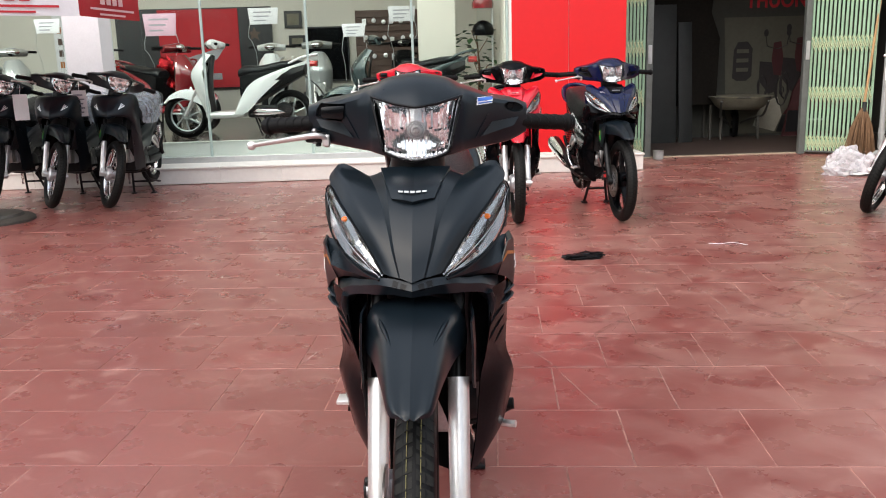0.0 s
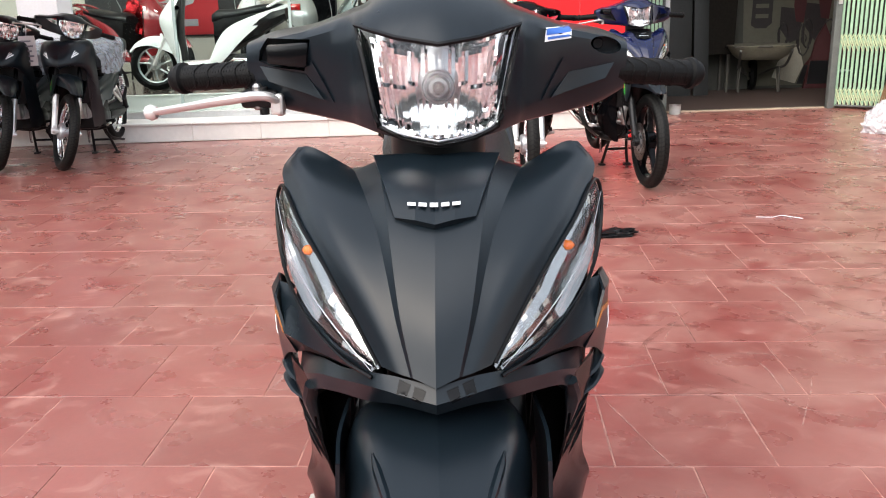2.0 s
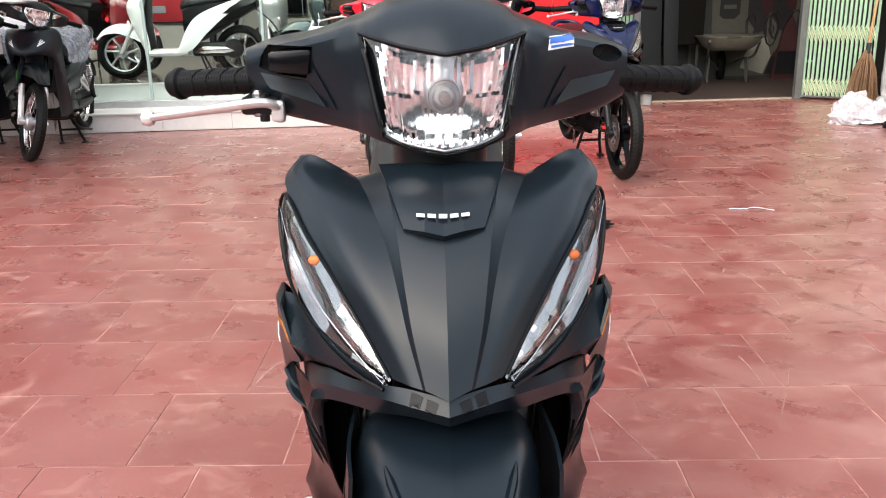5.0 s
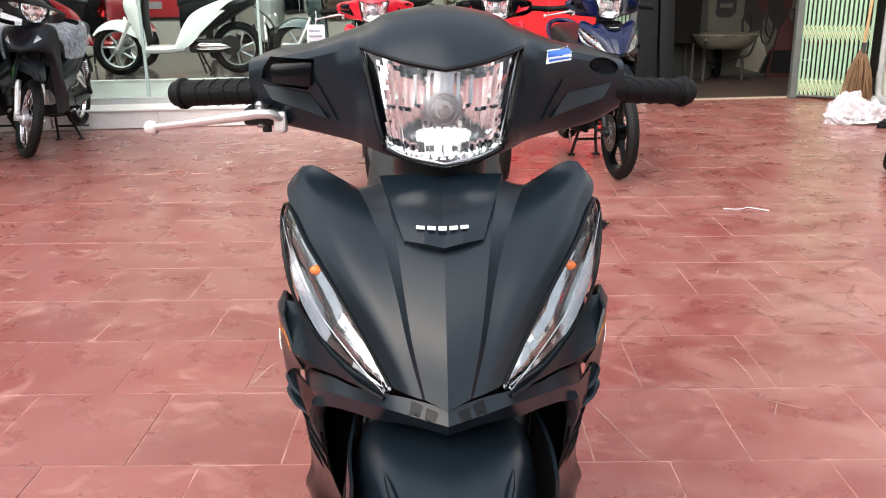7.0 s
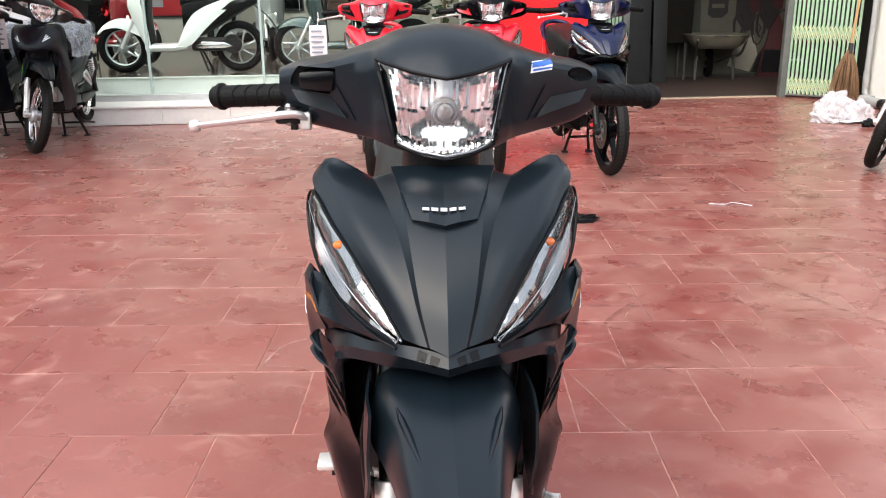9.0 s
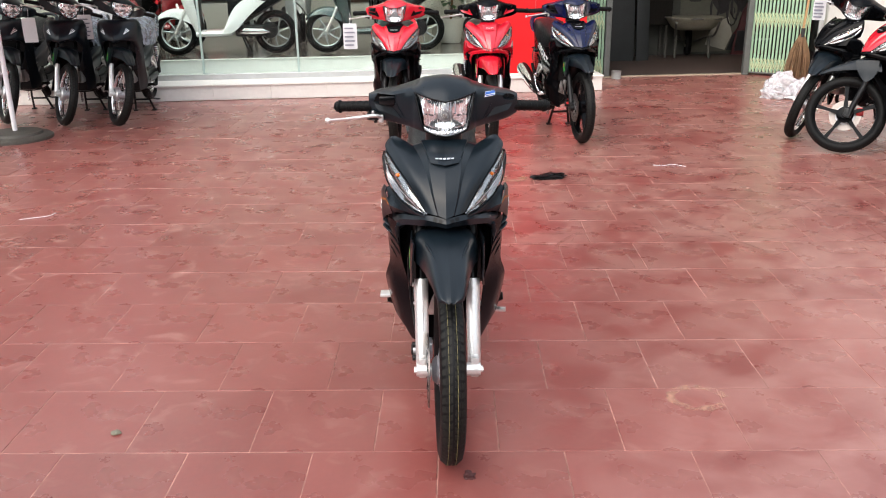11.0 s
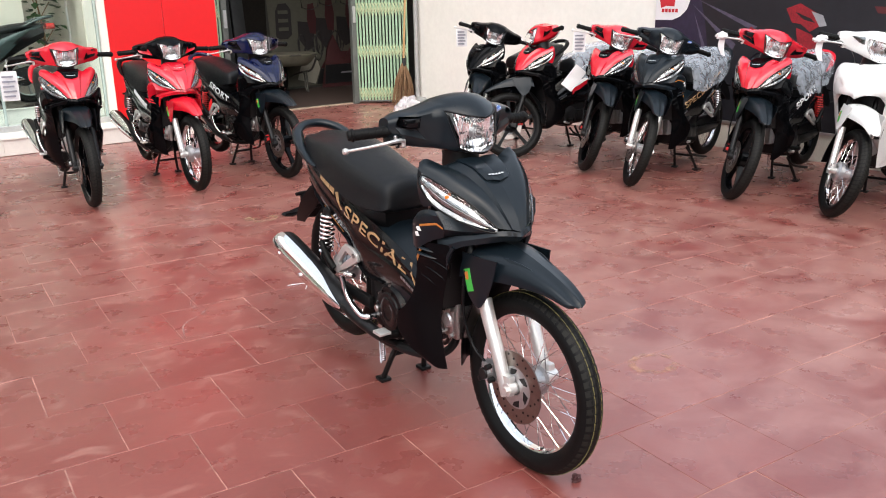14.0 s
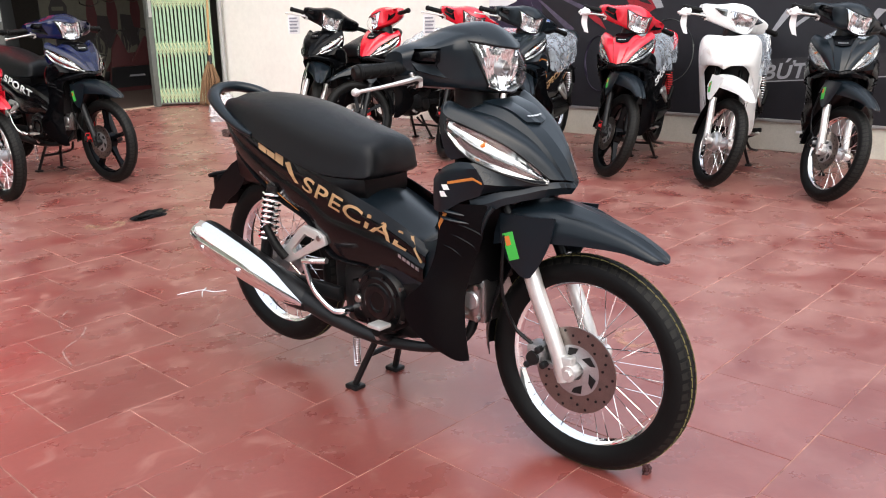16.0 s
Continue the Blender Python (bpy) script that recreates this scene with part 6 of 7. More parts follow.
wallshape([(5.01, 1.30), (4.99, 1.205), (4.93, 1.225), (4.84, 1.22), (4.82, 1.36), (4.90, 1.45)], M["redink"], .0085)
for k in range(5):
    wallshape([(4.98 - k * .038, 1.168), (4.95 - k * .038, 1.168), (4.95 - k * .038, 1.200), (4.98 - k * .038, 1.200)], M["redink"], .0085)
wallshape([(5.05, .26), (4.55, .26), (4.42, .7), (4.50, 1.1), (4.62, 1.5), (5.05, 1.5)], M["purple"], .0068)
for a0, b0, a1, b1, w in ((4.64, 1.24, 4.20, .86, .05), (4.62, 1.17, 4.46, .72, .05), (4.63, 1.30, 4.00, 1.02, .04), (4.64, 1.40, 3.95, 1.34, .035)):
    wallshape([(a0, b0), (a1, b1), (a1 - w * .6, b1 + w)], glow, .0072)
dullred = mat("deep_red_print", (0.26, 0.010, 0.018), 0.55, var=0.5, scale=9)
# a red motorcycle in the print
wallshape([(3.72, 1.21), (3.60, 1.25), (3.44, 1.17), (3.38, 1.10), (3.50, 1.03), (3.58, 1.09), (3.66, 1.10)], dullred, .0085)
wallshape([(3.50, 1.19), (3.40, 1.16), (3.36, 1.08), (3.42, 1.07)], M["greyink"], .0088)
wallshape([(3.64, 1.185), (3.50, 1.135), (3.46, 1.10), (3.56, 1.125)], M["blackboard"], .0092)
wallshape([(3.62, 1.06), (3.48, 1.01), (3.40, .92), (3.50, .88), (3.60, .95)], dullred, .0085)
wallshape([(4.06, 1.03), (3.98, .97), (3.86, .90), (3.92, .99), (4.03, 1.06)], dullred, .0085)
link("print", tube([(-.0085, 3.30 + .21 * math.cos(q), .74 + .25 * math.sin(q)) for q in np.linspace(0, 6.28, 28, False)], .007, 5, 1, True, .3), bn, M["gatepost"])
link("print", tube([(-.0085, 3.92 + .13 * math.cos(q), .62 + .23 * math.sin(q)) for q in np.linspace(0, 6.28, 28, False)], .012, 5, 1, True, .3), bn, M["purple"])
wallshape([(3.00, 1.23), (2.87, 1.225), (2.89, 1.175), (2.97, 1.18)], mat("dull_red_print", (0.09, 0.012, 0.014), 0.6), .0085)
# broken slanted letter strokes
for d in (0, .62, 1.24):
    wallshape([(2.61 - d, .975), (2.565 - d, .985), (2.505 - d, .905), (2.525 - d, .855)], M["greyink"], .0085)
    wallshape([(2.525 - d, .855), (2.490 - d, .865), (2.350 - d, 1.045), (2.400 - d, 1.064)], M["greyink"], .0085)
    wallshape([(2.400 - d, 1.064), (2.210 - d, 1.030), (2.210 - d, 1.006), (2.350 - d, 1.040)], M["greyink"], .0086)
    wallshape([(2.225 - d, 1.004), (2.335 - d, .918), (2.350 - d, .940), (2.265 - d, 1.006)], M["greyink"], .0087)
wallshape([(2.62, .685), (1.2, .80), (1.2, .635), (2.62, .515)], mat("charcoal_print", (0.030, 0.028, 0.032), 0.5, var=0.3, scale=5), .0070)
wallshape([(2.62, .512), (1.2, .632), (1.2, .640), (2.62, .520)], M["greyink"], .0085)
me = words("B\u1ee8T T", .165, .0003, .20, 1.02, .004)
xs = [v.co.x for v in me.vertices]
k = .47 / (max(xs) - min(xs))
for v in me.vertices:
    b = 2.31 - v.co.x * k
    v.co = Vector((-.0088 - v.co.z, b, .606 + v.co.y * .92 + (2.31 - b) * .085))
link("lettering", me, bn, M["greyink"], "silver slanted letters")

# ---- parasol with hanging flaps ----
um = thing("parasol", "large parasol with printed flaps on a round foot", "parasol", inb(-3.08, 6.62))
link("foot", lathe([(0, .30), (.02, .30), (.035, .28), (.04, .22), (.06, .21), (.07, .05)], 36, (0, 0, 0), "Z"), um, M["rust"])
link("pole", tube([(0, 0, .05), (0, 0, 2.45)], .020, 14, 1), um, M["fabric"])
N8 = 8
rimr, rimz = 1.22, 1.68
for i in range(N8):
    q0, q1 = 2 * math.pi * (i - .667) / N8, 2 * math.pi * (i + .333) / N8
    a0, a1 = Vector((rimr * math.cos(q0), rimr * math.sin(q0), rimz)), Vector((rimr * math.cos(q1), rimr * math.sin(q1), rimz))
    top = Vector((0, 0, 2.35))
    cl = M["fabric"] if i % 2 else M["redcloth"]
    link("canopy_panel", sheet([[top, top + Vector((0, 0, .0001))], [a0.lerp(top, .5), a1.lerp(top, .5)], [a0, a1]], 3, 3, .002, 60, False, (0, 0, 0)), um, cl)
    link("rib", tube([top + Vector((0, 0, -.03)), a0 + Vector((0, 0, -.02))], .006, 6, 1), um, M["alu2"])
    if i in (1, 2, 3, 4):
        continue
    fl = link("flap", sheet([[a0, a0.lerp(a1, .5), a1], [a0 + Vector((0, 0, -.19)), a0.lerp(a1, .5) * 1.01 + Vector((0, 0, -.21)), a1 + Vector((0, 0, -.19))]], 2, 4, .002, 60, False, (0, 0, 0)), um, cl)
    dv, nv = (a1 - a0).normalized(), (a1 - a0).cross(Vector((0, 0, 1))).normalized()
    def bar(u0, u1, z0, z1, mm):
        c0, c1 = a0.lerp(a1, u0) + nv * .016, a0.lerp(a1, u1) + nv * .016
        vs = [c0 + Vector((0, 0, z0)), c1 + Vector((0, 0, z0)), c1 + Vector((0, 0, z1)), c0 + Vector((0, 0, z1))]
        link("print_bar", done(vs + [p + nv * .002 for p in vs], [(0, 1, 2, 3), (4, 5, 6, 7), (0, 1, 5, 4), (2, 3, 7, 6), (1, 2, 6, 5), (0, 3, 7, 4)]), fl, mm)
    ik = M["redink"] if i % 2 else M["pinkink"]
    for k in range(4):
        bar(.30 + k * .10, .37 + k * .10, -.10, -.045, ik)
    bar(.14, .86, -.140, -.125, ik)
    bar(.28, .70, -.175, -.162, ik)
# ---- parked motorcycles ----
def at(x, y, yaw):
    return Matrix.Translation((x, y, 0)) @ Matrix.Rotation(radians(yaw), 4, "Z")


ROW = "motorcycles before the shop"
motorcycle("motorcycle", at(-.41, 5.80, 0), dict(cover="red", cowl="red", cover2="black", fender="matte", fork="dark", stripe="pale"), {"cast", "disc", "wave", "mark"}, "red and black small motorcycle with a paper tag", ROW)
motorcycle("motorcycle", at(.35, 5.87, 3), dict(cover="red", cowl="black", cover2="red", fender="red"), {"spoked", "drum", "wave", "label", "mark"}, "red small motorcycle with black handlebar cover and red mudguard", ROW)
motorcycle("motorcycle", at(1.07, 5.90, 8), dict(cover="blue", cowl="blue", cover2="black", fender="matte", fork="dark", caliper="redcal", spring="redcal"), {"cast", "disc", "wave", "label", "sport"}, "dark blue small motorcycle with black cast wheels", ROW)
LEFT = "black motorcycles beside the step"
for x, y in ((-2.98, 6.82), (-3.49, 6.86), (-4.08, 6.98)):
    motorcycle("motorcycle", at(x, y, 6), dict(body="matte"), {"spoked", "drum", "alpha", "label"}, "plain black small motorcycle with a round nose", LEFT, 34)
RIGHT = "motorcycles along the side wall"
SPORTY = dict(cover="red", cowl="red", cover2="black", fender="matte", fork="dark", caliper="redcal", spring="redcal")
for x, y, yaw, st, col, sets, lab in (
        (2.84, 5.98, -76, 42, dict(cover="black", cowl="black", cover2="black"), {"spoked", "disc", "wave", "label"}, "black small motorcycle with a paper tag by the wall"),
        (2.965, 5.465, -84, -34, SPORTY, {"cast", "disc", "wave", "mark", "flash"}, "red small motorcycle with black cast wheels"),
        (3.14, 4.66, -72, 42, dict(SPORTY, spring="chrome"), {"cast", "disc", "wave", "mark"}, "red small motorcycle with a wrapped seat"),
        (3.04, 4.04, -72, 40, dict(), {"spoked", "disc", "wave", "label", "special"}, "matt black small motorcycle with gold lettering and wrapped seat"),
        (3.29, 3.34, -74, 40, SPORTY, {"cast", "disc", "wave", "label", "sport"}, "red small motorcycle with cast wheels and red caliper"),
        (3.42, 2.67, -74, 38, dict(cover="white", cowl="white", cover2="white", fender="white", body="white"), {"spoked", "drum", "alpha", "label"}, "white small motorcycle with a wrapped seat"),
        (3.44, 1.98, -74, 38, dict(cover2="black"), {"spoked", "disc", "wave", "label"}, "black small motorcycle at the end of the row")):
    motorcycle("motorcycle", at(x, y, yaw), col, sets, lab, RIGHT, st)
WRAPPED = ((3.14, 4.66, -72), (3.04, 4.04, -72), (3.29, 3.34, -74), (3.42, 2.67, -74), (3.44, 1.98, -74), (2.965, 5.465, -84), (-2.98, 6.82, 6), (-3.49, 6.86, 6))
TAGS = ((2.84, 5.98, -76, 42), (3.14, 4.66, -72, 42))



# ---- scooters in the shop ----
SK = []


def sk(name, me, role, under=None, label="", key=None):
    SK.append((name, me, role, under, label, key or name))


def sk2(name, me, role, under=None, label=""):
    sk(name, me, role, under, label, name + "_r")
    sk(name, flip(me), role, under, label, name + "_l")


def scooter_kit():
    for yc, key, tw in ((0, "front_wheel", .085), (1.20, "rear_wheel", .10)):
        w = tw / 2
        bl = [lathe_vf([(-.04, .02), (-.035, .05), (.035, .05), (.04, .02)], 20, (0, yc, .262)), lathe_vf([(-w * .7, .190), (-w * .4, .172), (w * .4, .172), (w * .7, .190), (w * .5, .180), (-w * .5, .180)], 48, (0, yc, .262), "X", True)]
        for i in range(7):
            a = 2 * math.pi * i / 7
            bl.append(tube_vf([(0, yc + .04 * math.cos(a), .262 + .04 * math.sin(a)), (.012, yc + .11 * math.cos(a + .22), .262 + .11 * math.sin(a + .22)), (0, yc + .178 * math.cos(a + .30), .262 + .178 * math.sin(a + .30))], [.016, .011, .013], 6, 3))
        sk("wheel", join(*bl), "alloy", None, "", key)
        sk("tyre", lathe([(-w * .6, .182), (-w, .205), (-w, .228), (-w * .6, .255), (0, .262), (w * .6, .255), (w, .228), (w, .205), (w * .6, .182)], 48, (0, yc, .262), "X", True), "rubber", key, "", key + "_tyre")
    sk("brake_disc", lathe([(-.058, .05), (-.058, .10), (-.054, .10), (-.054, .05)], 32, (0, 0, .262), "X", True), "steel", "front_wheel")
    sk2("fork_leg", tube([(.068, 0, .262), (.068, .07, .40), (.06, .16, .58)], .019, 10, 2), "fork")
    sk("front_mudguard", sheet([[(0, y, z), (w * .7, y + .005, z - .02), (w, y + .01, z - d)] for y, z, w, d in ((-.25, .42, .03, .02), (-.17, .50, .06, .05), (-.04, .555, .075, .09), (.10, .55, .08, .13), (.20, .49, .07, .12))], 4, 4, .003, 40, True, (0, .05, .2)), "paint")
    sk("front_apron", sheet([
        [(0, .235, .28), (.07, .24, .28), (.12, .27, .28), (.14, .31, .29)],
        [(0, .175, .42), (.08, .19, .42), (.14, .24, .43), (.165, .305, .44)],
        [(0, .115, .58), (.085, .135, .58), (.155, .20, .60), (.185, .275, .62)],
        [(0, .085, .72), (.085, .11, .73), (.155, .185, .74), (.182, .26, .75)],
        [(0, .17, .86), (.07, .19, .86), (.125, .24, .86), (.15, .30, .86)],
        [(0, .27, .96), (.05, .28, .96), (.085, .31, .95), (.10, .35, .94)]], 4, 4, .003, 45, True, (0, .45, .7)), "paint")
    sk("inner_apron", sheet([[(0, .31, .28), (.09, .315, .28), (.135, .318, .29)], [(0, .31, .60), (.12, .305, .60), (.180, .288, .62)], [(0, .345, .94), (.06, .35, .93), (.098, .355, .93)]], 4, 4, .003, 45, True, (0, .1, .6)), "plastic")
    sk("floorboard", rings([[(-w, y, z0), (-w, y, z1), (0, y, z1 + .01), (w, y, z1), (w, y, z0), (0, y, z0 - .02)] for y, w, z0, z1 in ((.25, .11, .235, .285), (.34, .145, .235, .29), (.56, .15, .235, .295), (.68, .14, .25, .31))], 3, 2), "paint")
    sk2("side_body", sheet([
        [(.150, .58, .235), (.160, .74, .30), (.160, .90, .46), (.145, 1.12, .64), (.100, 1.40, .80)],
        [(.165, .58, .28), (.172, .72, .40), (.168, .86, .55), (.152, 1.08, .71), (.095, 1.44, .85)],
        [(.140, .60, .32), (.155, .68, .48), (.155, .80, .62), (.145, 1.04, .725), (.095, 1.48, .86)]], 4, 4, .003, 40, False, (0, .9, .4)), "paint")
    sk("under_seat", rings([[(-.12, y, z0), (-.125, y, z1), (.125, y, z1), (.12, y, z0)] for y, z0, z1 in ((.66, .38, .68), (.85, .42, .74), (1.2, .60, .76), (1.4, .70, .80))], 2, 2), "plastic")
    sk("seat", rings([[(-w * .7, y, b), (-w, y, b + .04), (-w * .6, y, t), (w * .6, y, t), (w, y, b + .04), (w * .7, y, b)] for y, t, b, w in ((.64, .76, .68, .10), (.72, .80, .70, .13), (.90, .80, .72, .14), (1.12, .84, .76, .13), (1.32, .85, .79, .09), (1.38, .83, .80, .05))], 3, 3), "vinyl")
    sk("tail_rail", tube([(-.10, 1.18, .80), (-.10, 1.36, .88), (-.06, 1.52, .91), (.06, 1.52, .91), (.10, 1.36, .88), (.10, 1.18, .80)], .014, 10, 4), "paint")
    sk("tail_lamp", rings([[(-w, y, .78), (-w, y, .84), (w, y, .84), (w, y, .78)] for y, w in ((1.44, .09), (1.50, .07), (1.54, .04))], 2, 2), "redlens")
    sk("handlebar_cover", rings([[(x, .34 + abs(x) * .4, 1.00), (x, .27 + abs(x) * .55, 1.05), (x, .33 + abs(x) * .4, 1.11 - abs(x) * .15), (x, .42 + abs(x) * .2, 1.09 - abs(x) * .12), (x, .43 + abs(x) * .1, 1.01)] for x in (-.20, -.12, -.05, 0, .05, .12, .20)], 3, 3), "paint")
    sk("headlight", sheet([[(-.07, .315, 1.08), (0, .285, 1.09), (.07, .315, 1.08)], [(-.08, .30, 1.05), (0, .262, 1.05), (.08, .30, 1.05)], [(-.05, .33, 1.01), (0, .30, 1.0), (.05, .33, 1.01)]], 4, 4, .003, 60, False, (0, .4, 1.05)), "mirror", None, "clear headlight")
    sk2("grip", tube([(.19, .43, 1.055), (.33, .47, 1.05)], .017, 10, 1), "rubber")
    sk2("apron_lamp", sheet([[(.10, .20, .845), (.15, .285, .865)], [(.08, .14, .80), (.16, .26, .82)]], 3, 3, .003, 60, False, (0, .5, .8)), "mirror")
    sk("engine_unit", join(box_vf(.05, .13, .72, 1.22, .22, .36, .03), lathe_vf([(.10, .10), (.14, .09), (.145, .03)], 24, (0, 1.14, .29))), "dark", None, "dark engine and drive case")
    sk("case_cover", slab([(.76, .27), (.84, .32), (1.06, .31), (1.16, .27), (1.04, .25), (.84, .25)], .135, .150, "X", .005), "chrome")
    sk("silencer", tube([(-.14, .86, .26), (-.15, 1.0, .28), (-.155, 1.36, .36)], [.03, .05, .05], 14, 2), "dark")
    sk("centre_stand", join(*[tube_vf([(.07 * s, .80, .22), (.13 * s, .88, .012)], .011, 8, 1) for s in (-1, 1)], tube_vf([(-.1, .84, .1), (.1, .84, .1)], .009, 6, 1)), "dark")
    sk("rear_mudguard", sheet([[(-.06, 1.36, .70), (.06, 1.36, .70)], [(-.07, 1.52, .56), (.07, 1.52, .56)], [(-.06, 1.60, .44), (.06, 1.60, .44)]], 4, 3, .004, 40, False, (0, 1.2, .3)), "plastic")


scooter_kit()


def scooter(m, colour, label, group, lamp="mirror"):
    root = thing("scooter", label, "scooter", m @ Matrix.Scale(.93, 4), group)
    made = {}
    std = dict(rubber=M["rubber"], plastic=M["plastic"], alloy=M["silver"], steel=M["steel"], fork=M["alu"], paint=M[colour], vinyl=M["vinyl"], redlens=M["redlens"], mirror=M[lamp], dark=M["dark"], chrome=M["chrome"])
    for n, me, role, under, lab, key in SK:
        made[key] = link(n, me, made[under] if under else root, std[role], lab)
    return root


SHOP = "scooters in the shop"
F = .372
scooter(inb(-2.22, 9.36, -90, F), "white", "white scooter with black seat behind the shop window", SHOP)
scooter(inb(-.52, 9.30, -90, F), "teal", "dark grey green scooter behind the shop window", SHOP)
for a, b, yaw, col, lab in ((-2.75, 10.9, 4, "maroon", "maroon scooter deep in the shop"), (-3.6, 10.6, 10, "maroon", "maroon scooter near the shop pillar"), (-1.65, 11.3, -4, "white", "white scooter facing out of the shop"), (-.90, 10.6, 8, "silver", "pale silver scooter facing out of the shop"), (.10, 11.0, -6, "black", "black scooter facing out of the shop"), (-2.25, 10.3, 60, "maroon", "dark red scooter behind the white scooter"), (-4.3, 10.3, 40, "silver", "silver scooter beside the shop pillar"), (-5.2, 10.6, 20, "maroon", "dark red scooter at the shop side"), (.55, 10.2, 20, "black", "black scooter beside the inner pillar")):
    scooter(inb(a, b, yaw, F), col, lab, SHOP)

# boards on wire holders above the scooters
for a, b, z, w, h, mm, tilt in ((-1.62, 11.15, 1.62, .34, .20, "paper", 0), (.12, 10.85, 1.60, .30, .18, "paper", 0), (-2.80, 10.75, 1.50, .36, .26, "pinkp", -6), (-.45, 10.4, 1.42, .24, .15, "paper", 0), (-4.0, 10.4, 1.55, .26, .16, "paper", 0)):
    bd = thing("display_board", "printed board on a wire holder over a scooter", "display board", inb(a, b, 0, F), "display boards")
    z -= F
    link("card", slab([(-w / 2, z), (w / 2, z), (w / 2 + .02, z + h), (-w / 2 - .02, z + h)], -.006, .006, "Y", .002), bd, M[mm])
    link("wire", tube([(-w / 2, 0, z + .02), (-w / 2 - .03, 0, z - .16), (-.12, .02, z - .34), (-.12, .15, 0)], .004, 5, 2), bd, M["alu2"])
    link("wire", tube([(w / 2, 0, z + .02), (w / 2 + .03, 0, z - .16), (.12, .02, z - .34), (.12, .15, 0)], .004, 5, 2), bd, M["alu2"])
    for k in range(3):
        link("print_bar", box(-w * .36, w * (.1 + .1 * k), -.0085, -.0065, z + h * (.2 + .25 * k), z + h * (.28 + .25 * k)), bd, M["greyink"])

# things on the back wall
bk = thing("wall_panel", "wide black wall panel with a red centre", "wall panel", inb(0, 12.69))
link("backing", box(-3.95, -1.75, -.05, 0, .80, 1.93, .006), bk, M["blackboard"])
link("red_centre", box(-3.35, -2.22, -.062, -.05, .82, 1.91, .003), bk, M["redcloth"])
link("wing_mark", slab([(-2.95, 1.10), (-2.55, 1.22), (-2.42, 1.40), (-2.62, 1.34), (-2.85, 1.28), (-3.05, 1.22)], -.068, -.062, "Y"), bk, M["greyink"])
link("mark_bar", box(-3.0, -2.5, -.068, -.062, .93, 1.02), bk, M["greyink"])
link("star_mark", slab([(-2.0 + (.10 if k % 2 == 0 else .045) * math.sin(k * math.pi / 5), 1.55 + (.10 if k % 2 == 0 else .045) * math.cos(k * math.pi / 5)) for k in range(10)], -.056, -.05, "Y"), bk, M["slat"])
for a0, a1, z0, z1 in ((-1.57, -1.32, 1.62, 1.86), (-1.52, -1.28, 1.36, 1.52)):
    fr = thing("picture_frame", "small dark framed certificate on the wall", "picture frame", inb(0, 12.69), "framed certificates")
    link("moulding", box(a0, a1, -.03, 0, z0, z1, .006), fr, M["blackboard"])
    link("sheet", box(a0 + .04, a1 - .04, -.034, -.03, z0 + .04, z1 - .04), fr, M["cement"])
tvb = thing("display_screen", "large switched off screen on the wall", "screen", inb(0, 12.69))
link("casing", box(-1.27, -.66, -.06, 0, .86, 1.63, .008), tvb, M["blackboard"])
link("glass", box(-1.25, -.68, -.066, -.061, .89, 1.61, .002), tvb, M["black"])
rk = thing("slat_wall", "brown slat wall with hanging spare parts", "slat wall", inb(0, 12.69))
link("backing", box(-.56, .82, -.03, 0, .75, 1.84, .004), rk, M["slat"])
for i in range(11):
    link("slat", box(-.56, .82, -.05, -.031, .77 + i * .097, .85 + i * .097, .004), rk, M["slat"])
rp = random.Random(3)
for i in range(26):
    a, z = -.42 + (i % 9) * .13 + rp.uniform(-.02, .02), 1.72 - (i // 9) * .24 + rp.uniform(-.02, .02)
    hp = thing("hanging_part", "small packed spare part on a hook", "spare part", inb(a, 12.62, 0, z), "hanging parts")
    link("pack", lathe([(-.02, .012), (-.015, .032), (.015, .032), (.02, .012)], 12, (0, 0, -.03), "Y") if i % 3 else box(-.03, .03, -.012, .012, -.09, 0, .004), hp, M["paper"] if i % 2 else M["alu"])
    link("hook", tube([(0, .02, .01), (0, -.02, .01), (0, -.02, -.005)], .003, 5, 1), hp, M["steel"])
ps = thing("wall_poster", "tall pale poster with rows of small pictures", "poster", inb(-4.62, 12.69))
link("sheet", box(-.22, .22, -.006, 0, .95, 1.95), ps, M["paper"])
for i in range(16):
    link("picture", box(-.17 + (i % 4) * .09, -.11 + (i % 4) * .09, -.009, -.0065, 1.15 + (i // 4) * .16, 1.24 + (i // 4) * .16), ps, M["slat"] if i % 3 else M["orange"])
# pot plant
pl = thing("pot_plant", "leafy green pot plant inside the shop", "plant", inb(.99, 10.15, 0, F))
link("pot", lathe([(0, .12), (.02, .13), (.28, .17), (.30, .175), (.30, .15), (.05, .11)], 24, (0, 0, 0), "Z"), pl, M["wtile"])
link("stem", join(tube_vf([(0, 0, .25), (.02, 0, .6), (-.01, .02, 1.05)], [.018, .014, .006], 8, 3), *[tube_vf([(0, 0, .5 + .1 * k), (.12 * math.cos(k * 2.1), .12 * math.sin(k * 2.1), .68 + .1 * k)], .005, 5, 1) for k in range(5)]), pl, M["straw"])
rl = random.Random(11)
lv = []
